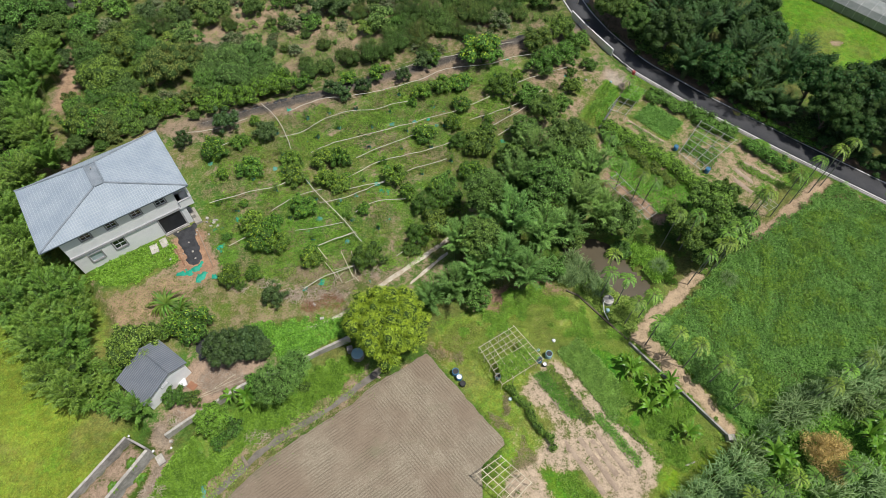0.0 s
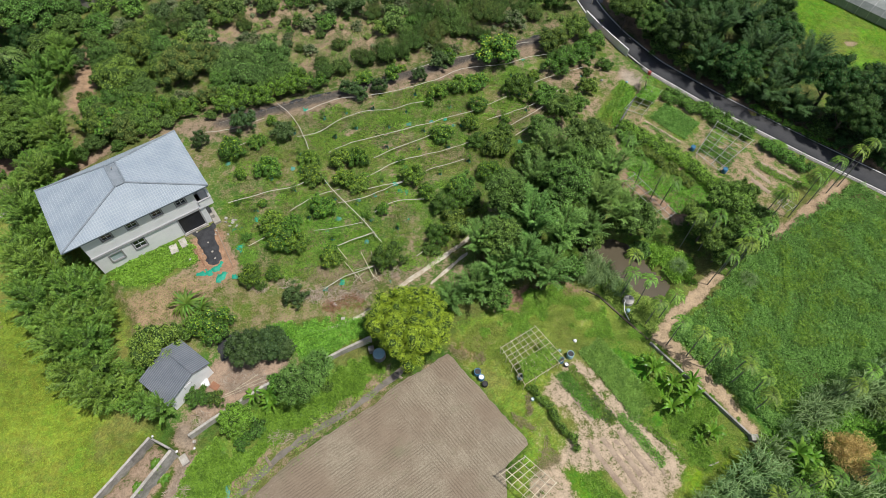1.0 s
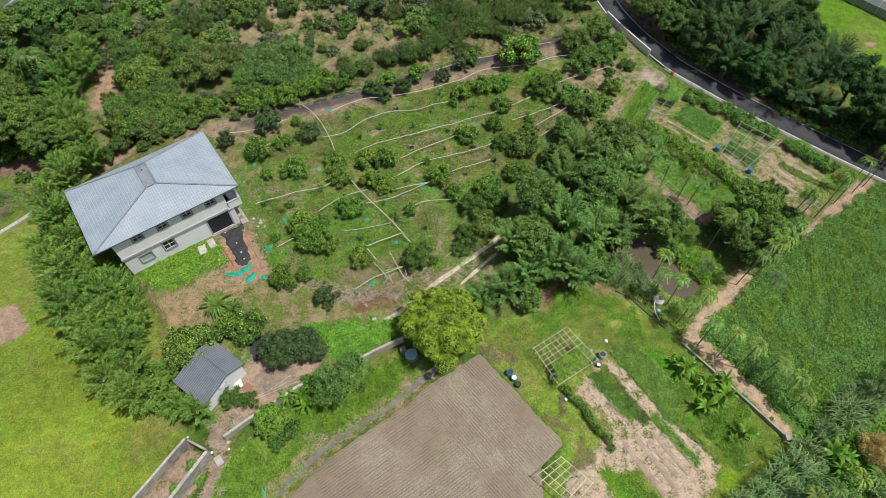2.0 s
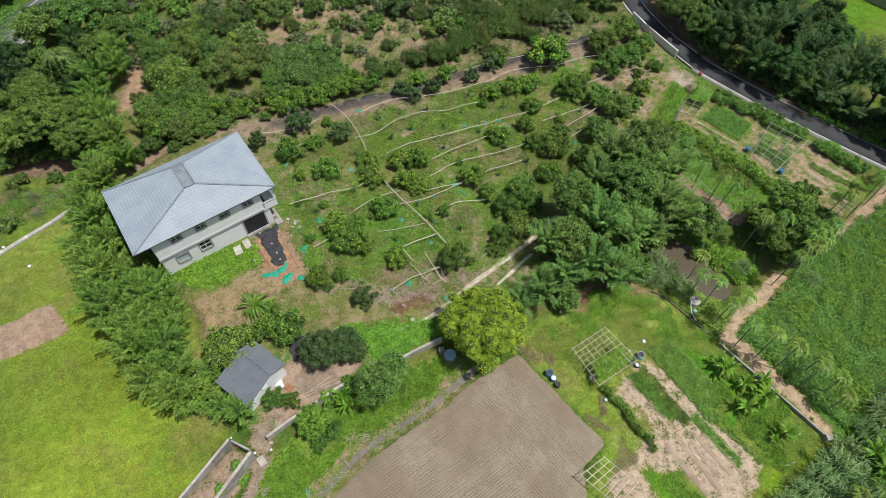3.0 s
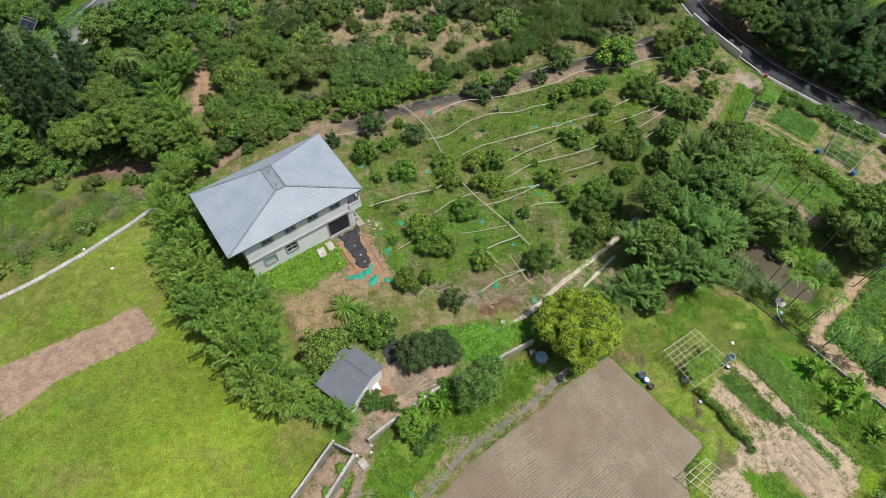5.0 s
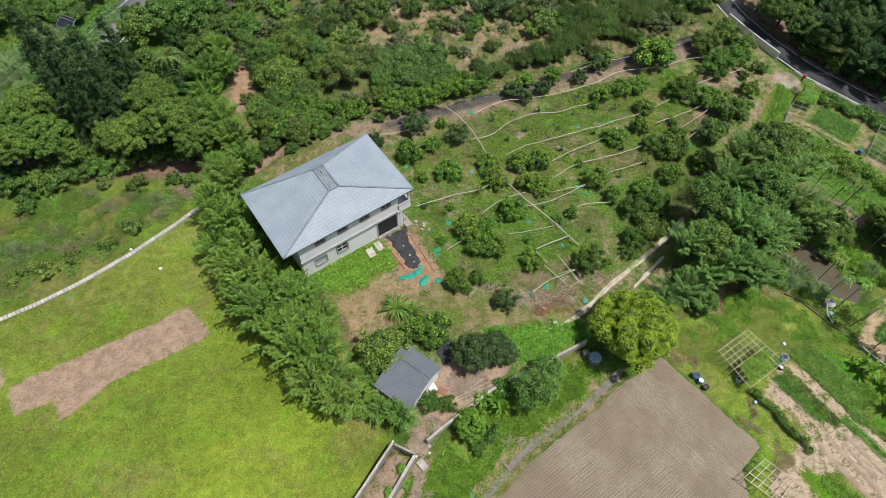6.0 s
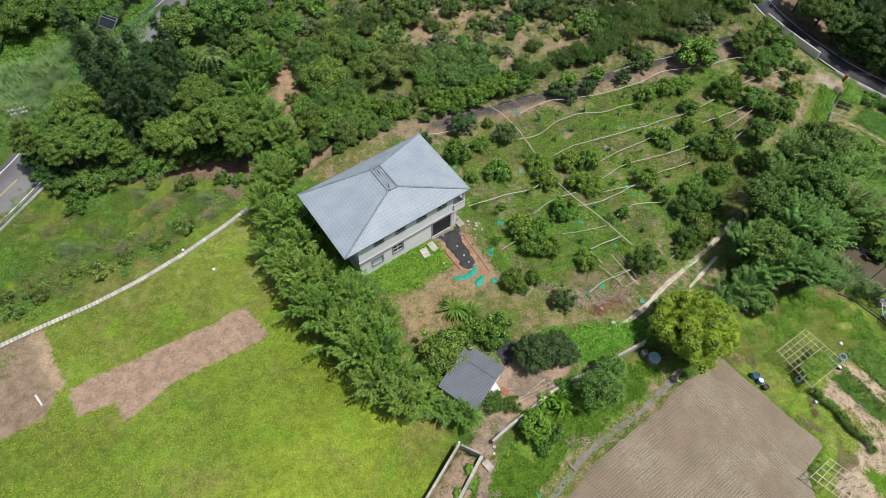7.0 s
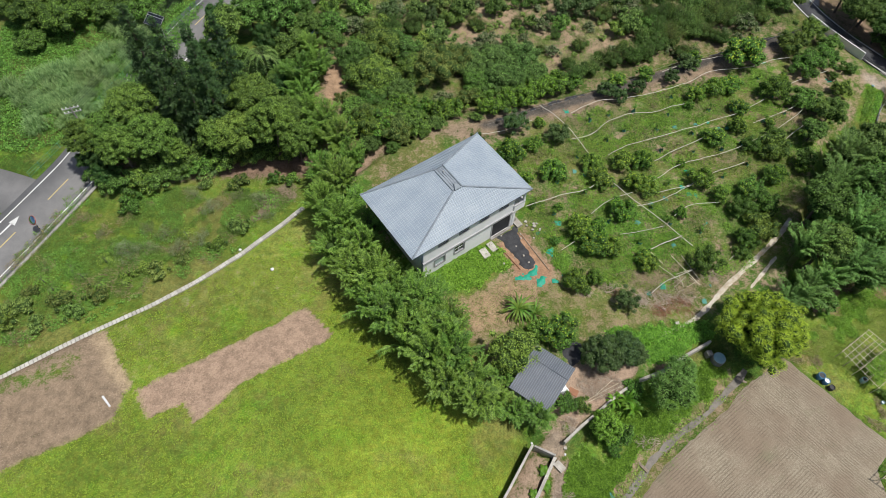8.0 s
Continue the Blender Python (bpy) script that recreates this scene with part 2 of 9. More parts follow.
F_GROVE = foliage("leaves_grove", (0.044, 0.086, 0.018), (0.108, 0.180, 0.038), 0.015, 0.2)
F_FOREST = foliage("leaves_forest", (0.014, 0.038, 0.009), (0.036, 0.080, 0.018), 0.015, 0.22)
F_LIGHT = foliage("leaves_light", (0.040, 0.080, 0.014), (0.128, 0.200, 0.038), 0.015, 0.18)
F_ROUND = foliage("leaves_bright", (0.080, 0.150, 0.018), (0.160, 0.270, 0.034), 0.0, 0.02)
F_DOME = foliage("leaves_dome", (0.098, 0.190, 0.024), (0.165, 0.285, 0.038), 0.0, 0.02)
F_PINE = foliage("needles", (0.014, 0.036, 0.012), (0.032, 0.062, 0.018), 0.01, 0.15, 0.08)
F_YELLOW = foliage("leaves_yellow_green", (0.082, 0.138, 0.014), (0.235, 0.285, 0.025), 0.015, 0.14)
F_BAMBOO = foliage("bamboo_leaves", (0.044, 0.092, 0.015), (0.120, 0.196, 0.032), 0.012, 0.12)
F_BAMBOO_DARK = foliage("bamboo_leaves_dark", (0.054, 0.108, 0.025), (0.122, 0.205, 0.050), 0.012, 0.18)
F_CITRUS = foliage("citrus_leaves", (0.038, 0.085, 0.014), (0.095, 0.170, 0.026), 0.015, 0.2)
F_CITRUS_TIP = foliage("citrus_tips", (0.12, 0.20, 0.02), (0.26, 0.34, 0.03), 0.015, 0.15)
F_DARK = foliage("leaves_dark", (0.030, 0.058, 0.022), (0.066, 0.102, 0.040), 0.015, 0.2)
F_OLIVE = foliage("leaves_olive", (0.072, 0.108, 0.026), (0.146, 0.184, 0.050), 0.025, 0.25)
F_SHRUB = foliage("leaves_shrub", (0.056, 0.106, 0.018), (0.130, 0.202, 0.037), 0.025, 0.25)
F_GREY = foliage("leaves_grey", (0.080, 0.095, 0.050), (0.15, 0.16, 0.095), 0.02, 0.2, 0.2)
F_BROWN = foliage("dry_leaves", (0.22, 0.135, 0.055), (0.40, 0.27, 0.11), 0.01, 0.1, 0.2)
F_PALM = foliage("palm_leaves", (0.050, 0.105, 0.015), (0.130, 0.200, 0.030), 0.02, 0.2)
F_BANANA = foliage("banana_leaves", (0.070, 0.150, 0.018), (0.140, 0.250, 0.030), 0.01, 0.15, 0.35, 0.4)
F_BROOM = foliage("wiry_leaves", (0.044, 0.078, 0.018), (0.098, 0.140, 0.034), 0.02, 0.2)
F_MOUND = foliage("mound_leaves", (0.070, 0.130, 0.034), (0.150, 0.235, 0.064), 0.012, 0.12)
F_REED = foliage("reed_leaves", (0.062, 0.116, 0.034), (0.150, 0.212, 0.092), 0.01, 0.15, 0.25)
F_CROP = foliage("crop_leaves", (0.062, 0.125, 0.024), (0.135, 0.225, 0.050), 0.01, 0.1)
F_WEED = foliage("weed_leaves", (0.060, 0.128, 0.014), (0.122, 0.218, 0.028), 0.01, 0.12)
F_GRASS = foliage("grass_blades", (0.092, 0.138, 0.024), (0.180, 0.228, 0.046), 0.01, 0.1)
F_LAWN = foliage("lawn_blades", (0.098, 0.138, 0.011), (0.165, 0.208, 0.020), 0.01, 0.1)
F_BAMBOO_DEEP = foliage("bamboo_leaves_deep", (0.016, 0.045, 0.012), (0.043, 0.092, 0.028), 0.012, 0.18)
F_STRAW = foliage("dry_straw", (0.12, 0.095, 0.055), (0.20, 0.165, 0.095), 0.01, 0.1, 0.2)
F_TURF = foliage("orchard_turf", (0.052, 0.100, 0.017), (0.108, 0.180, 0.032), 0.01, 0.1)
# Colour for solid crown cores: dark to stand in for shade between leaves.
F_INNER_SHADE = surface("inner_leaf_shade", (0.020, 0.040, 0.012), (0.072, 0.124, 0.030), 0.9, 7.0, 13.0, 0.0, 0.8, 0.12)
F_INNER_SHADE.node_tree.nodes["Principled BSDF"].inputs["Specular IOR Level"].default_value = 0.1
M_SHUTTER = surface("dark_roller_shutter", (0.016, 0.018, 0.022), (0.026, 0.028, 0.034), 0.5, 0.8, 6.0, 0.0, 0.1, 0.01)
M_MOSSY = surface("mossy_brown_wall", (0.085, 0.065, 0.045), (0.13, 0.105, 0.075), 0.95, 0.8, 6.0, 0.0, 0.5, 0.03)


# ---- mesh helpers ----
def mesh_from(name, verts, faces, material):
    """A mesh object from arrays of vertices and of equally sided faces."""
    v, f = np.asarray(verts, np.float32), np.asarray(faces, np.int32)
    me = bpy.data.meshes.new(name)
    me.vertices.add(len(v))
    me.vertices.foreach_set("co", v.ravel())
    me.loops.add(f.size)
    me.loops.foreach_set("vertex_index", f.ravel())
    me.polygons.add(len(f))
    me.polygons.foreach_set("loop_start", np.arange(0, f.size, f.shape[1], dtype=np.int32))
    me.polygons.foreach_set("loop_total", np.full(len(f), f.shape[1], np.int32))
    me.update(calc_edges=True)
    me.materials.append(material)
    return me


def root(name, x, y, z=0.0, turn=0.0, label="", category="", group="", kind=""):
    ob = new(name)
    ob.empty_display_size = 0.3
    ob.matrix_basis = pose(x, y, z, 0, 0, turn)
    return tagged(ob, label, category, group, kind)


def part(name, bm, material, parent=None, label="", smooth=False):
    """Links a bmesh as one mesh object under a thing or a part."""
    me = bpy.data.meshes.new(name)
    bmesh.ops.recalc_face_normals(bm, faces=bm.faces)
    bm.to_mesh(me)
    bm.free()
    me.materials.append(material)
    return part_mesh(name, me, parent, label, smooth)


def part_mesh(name, me, parent=None, label="", smooth=False):
    if smooth:
        me.polygons.foreach_set("use_smooth", np.ones(len(me.polygons), bool))
    ob = new(name, me)
    if parent is not None:
        ob.parent = parent
    return tagged(ob, label)


def box(bm, x0, x1, y0, y1, z0, z1, m=None):
    r = bmesh.ops.create_cube(bm, size=1.0)["verts"]
    for v in r:
        v.co = Vector(((x0 + x1) / 2 + v.co.x * (x1 - x0), (y0 + y1) / 2 + v.co.y * (y1 - y0), (z0 + z1) / 2 + v.co.z * (z1 - z0)))
        if m is not None:
            v.co = m @ v.co
    return r


def boxes(*rows):
    bm = bmesh.new()
    for r in rows:
        box(bm, *r)
    return bm


def bevelled(bm, width=0.02):
    bmesh.ops.bevel(bm, geom=list(bm.edges), offset=width, segments=1, affect="EDGES")
    return bm


def prism(bm, pts, z0, z1):
    """A right prism over a polygon in plan."""
    lo = [bm.verts.new((x, y, z0)) for x, y in pts]
    hi = [bm.verts.new((x, y, z1)) for x, y in pts]
    bm.faces.new(lo[::-1])
    bm.faces.new(hi)
    for i in range(len(pts)):
        j = (i + 1) % len(pts)
        bm.faces.new((lo[i], lo[j], hi[j], hi[i]))
    return bm


def slab(bm, pts, thick):
    """A plate under a polygon of places in space."""
    top = [bm.verts.new(p) for p in pts]
    low = [bm.verts.new((p[0], p[1], p[2] - thick)) for p in pts]
    bm.faces.new(top)
    bm.faces.new(low[::-1])
    for i in range(len(pts)):
        j = (i + 1) % len(pts)
        bm.faces.new((top[j], top[i], low[i], low[j]))
    return bm


def tube(bm, pts, r0, r1=None, sides=6):
    """A tapered tube along points, with closed ends."""
    r1 = r0 if r1 is None else r1
    pts = [Vector(p) for p in pts]
    rings = []
    for i, p in enumerate(pts):
        d = (pts[min(i + 1, len(pts) - 1)] - pts[max(i - 1, 0)]).normalized()
        a = d.cross(Vector((0.31, 0.87, 0.38))).normalized()
        b = d.cross(a)
        r = r0 + (r1 - r0) * i / max(1, len(pts) - 1)
        rings.append([bm.verts.new(p + (a * math.cos(k * 2 * math.pi / sides) + b * math.sin(k * 2 * math.pi / sides)) * r) for k in range(sides)])
    for one, two in zip(rings, rings[1:]):
        for k in range(sides):
            bm.faces.new((one[k], one[(k + 1) % sides], two[(k + 1) % sides], two[k]))
    bm.faces.new(rings[0][::-1])
    bm.faces.new(rings[-1])
    return bm


def lathe(bm, profile, sides=16, at=(0, 0, 0)):
    """A turned body from (radius, height) pairs."""
    rings = [[bm.verts.new((at[0] + r * math.cos(k * 2 * math.pi / sides), at[1] + r * math.sin(k * 2 * math.pi / sides), at[2] + z)) for k in range(sides)] for r, z in profile]
    for one, two in zip(rings, rings[1:]):
        for k in range(sides):
            bm.faces.new((one[k], one[(k + 1) % sides], two[(k + 1) % sides], two[k]))
    bm.faces.new(rings[0][::-1])
    bm.faces.new(rings[-1])
    return bm


# ---- the lie of the land ----
LATTICE = np.random.RandomState(7).rand(64, 64)


def wobble(x, y, scale):
    """Smooth value noise, -1 to 1, over arrays."""
    x, y = np.asarray(x, float) / scale, np.asarray(y, float) / scale
    i, j = np.floor(x).astype(int), np.floor(y).astype(int)
    u, v = x - i, y - j
    u, v = u * u * (3 - 2 * u), v * v * (3 - 2 * v)
    a, b = LATTICE[i % 64, j % 64], LATTICE[(i + 1) % 64, j % 64]
    c, d = LATTICE[i % 64, (j + 1) % 64], LATTICE[(i + 1) % 64, (j + 1) % 64]
    return 2 * (a * (1 - u) * (1 - v) + b * u * (1 - v) + c * (1 - u) * v + d * u * v) - 1


def depth_in(poly, x, y):
    """Metres inside a polygon (minus: outside), over arrays."""
    x, y = np.asarray(x, float), np.asarray(y, float)
    best, odd = np.full(x.shape, 1e9), np.zeros(x.shape, bool)
    for (ax, ay), (bx, by) in zip(poly, poly[1:] + poly[:1]):
        dx, dy = bx - ax, by - ay
        s = np.clip(((x - ax) * dx + (y - ay) * dy) / (dx * dx + dy * dy + 1e-9), 0, 1)
        best = np.minimum(best, np.hypot(x - ax - s * dx, y - ay - s * dy))
        odd ^= ((ay > y) != (by > y)) & (x < (bx - ax) * (y - ay) / (by - ay + 1e-12) + ax)
    return np.where(odd, best, -best)


def step(v, soft):
    s = np.clip(np.asarray(v, float) / soft * 0.5 + 0.5, 0, 1)
    return s * s * (3 - 2 * s)


PLATEAU = [(-46, 38), (-41.5, 33), (-38, 23.6), (-33.6, 19.4), (-30.6, 18.4), (-23.6, 24.0), (-17.8, 26.8), (-11.6, 30.4), (-6, 33.5), (0, 37.5), (3, 42), (8, 52), (16, 66), (24, 68), (31, 77), (24, 92), (-20, 74), (-46, 66), (-58, 55), (-52, 44)]
NORTH = [(-62, 56), (-44, 64), (-20, 74), (24, 92), (22, 130), (-64, 130), (-66, 80)]
LAWN = [(-63.3, 51.2), (-65.8, 48.4), (-70.5, 43.6), (-75.5, 39.4), (-80.6, 35.8), (-85.1, 33.1), (-94.8, 26.6), (-140, 0), (-140, -60), (-40, -60), (-38.4, 12), (-34.6, 18.6), (-38, 23.6), (-41.5, 33), (-46, 38), (-52, 44)]
PEN = [(-34.3, 17.8), (-32.1, 16.8), (-34.7, 12.3), (-37.0, 8.4), (-40.0, 2.0), (-44.5, 2.0), (-40.4, 8.6), (-37.3, 13.3)]
BASIN = [(16.3, 45.2), (20.8, 46.3), (23.5, 44.9), (25.3, 41.5), (27.2, 39.3), (25.6, 37), (23.1, 37.6), (20.7, 40.5), (17.8, 42.6)]
ROAD_E = [(22.2, 112), (23.0, 100), (24.6, 94.5), (27.4, 88.4), (32.4, 80.6), (40.5, 72.6), (53.0, 61.9), (63.8, 53.3), (84, 37), (110, 20)]
ROAD_W = [(-116, 14), (-107.4, 33), (-99.3, 51.0), (-96.2, 58.2), (-89.7, 81.5), (-86.4, 90.7), (-82.8, 98.4), (-74, 118)]


def along(line, gap=1.0):
    """Evenly spaced places on a smoothed line, with their headings."""
    p = np.array(line, float)
    d = np.r_[0, np.cumsum(np.hypot(*np.diff(p, axis=0).T))]
    s = np.linspace(0, d[-1], max(2, int(d[-1] / gap) + 1))
    q = np.stack([np.interp(s, d, p[:, 0]), np.interp(s, d, p[:, 1])], 1)
    for _ in range(max(1, int(3 / gap))):
        q[1:-1] = (q[:-2] + 2 * q[1:-1] + q[2:]) / 4
    t = np.gradient(q, axis=0)
    return q, t / np.hypot(*t.T)[:, None]


def near_line(line, x, y):
    x, y = np.asarray(x, float), np.asarray(y, float)
    best = np.full(x.shape, 1e9)
    q = along(line, 3.0)[0]
    for (ax, ay), (bx, by) in zip(q, q[1:]):
        dx, dy = bx - ax, by - ay
        s = np.clip(((x - ax) * dx + (y - ay) * dy) / (dx * dx + dy * dy + 1e-9), 0, 1)
        best = np.minimum(best, np.hypot(x - ax - s * dx, y - ay - s * dy))
    return best


DITCH = [(-31.0, 3.6), (-27.2, 9.4), (-24.1, 13.4), (-22.0, 15.4), (-19.9, 17.7), (-17.8, 19.3), (-15.9, 20.3), (-13.4, 22.1), (-10.7, 24.3), (-8.6, 26.0), (-7.2, 27.6)]


def height(x, y, fine=True):
    """The ground's height."""
    x, y = np.asarray(x, float), np.asarray(y, float)
    z = 0.25 * step(x - 14, 6) * step(y - 44, 8)
    lawn = np.clip(0.45 + (36 - y) * 0.085, -0.15, 2.7)
    w = step(depth_in(LAWN, x, y), 1.2)
    z = z * (1 - w) + lawn * w
    west = step(-62 - x, 3) * (1 - w)
    z = z * (1 - west) - 0.1 * west
    w = step(depth_in(PEN, x, y), 0.25)
    z = z * (1 - w) + 1.95 * w
    w = step(depth_in(NORTH, x, y), 2.0)
    z = z * (1 - w) + 1.35 * w
    w = step(depth_in(PLATEAU, x, y), 0.8)
    z = z * (1 - w) + 1.65 * w
    w = step(3.2 - near_line(ROAD_E, x, y), 1.2)
    z = z * (1 - w) + 0.85 * w
    w = step(5.4 - near_line(ROAD_W, x, y), 1.5)
    z = z * (1 - w) + 0.05 * w
    w = step(depth_in(BASIN, x, y) + 0.4, 0.9)
    z = z * (1 - w) - 1.4 * w
    if fine:
        z = z + 0.06 * wobble(x, y, 2.3) + 0.12 * wobble(x, y, 9.0)
    w = step(0.75 - near_line(DITCH, x, y), 0.4)
    return z * (1 - w) - 0.2 * w


def at_ground(x, y):
    return float(height(np.array([x]), np.array([y]))[0])


# Cover of the ground: outline, grass colour, earth colour, bareness, softness of the edge in metres.
GRASS, EARTH = (0.065, 0.120, 0.018), (0.22, 0.155, 0.10)
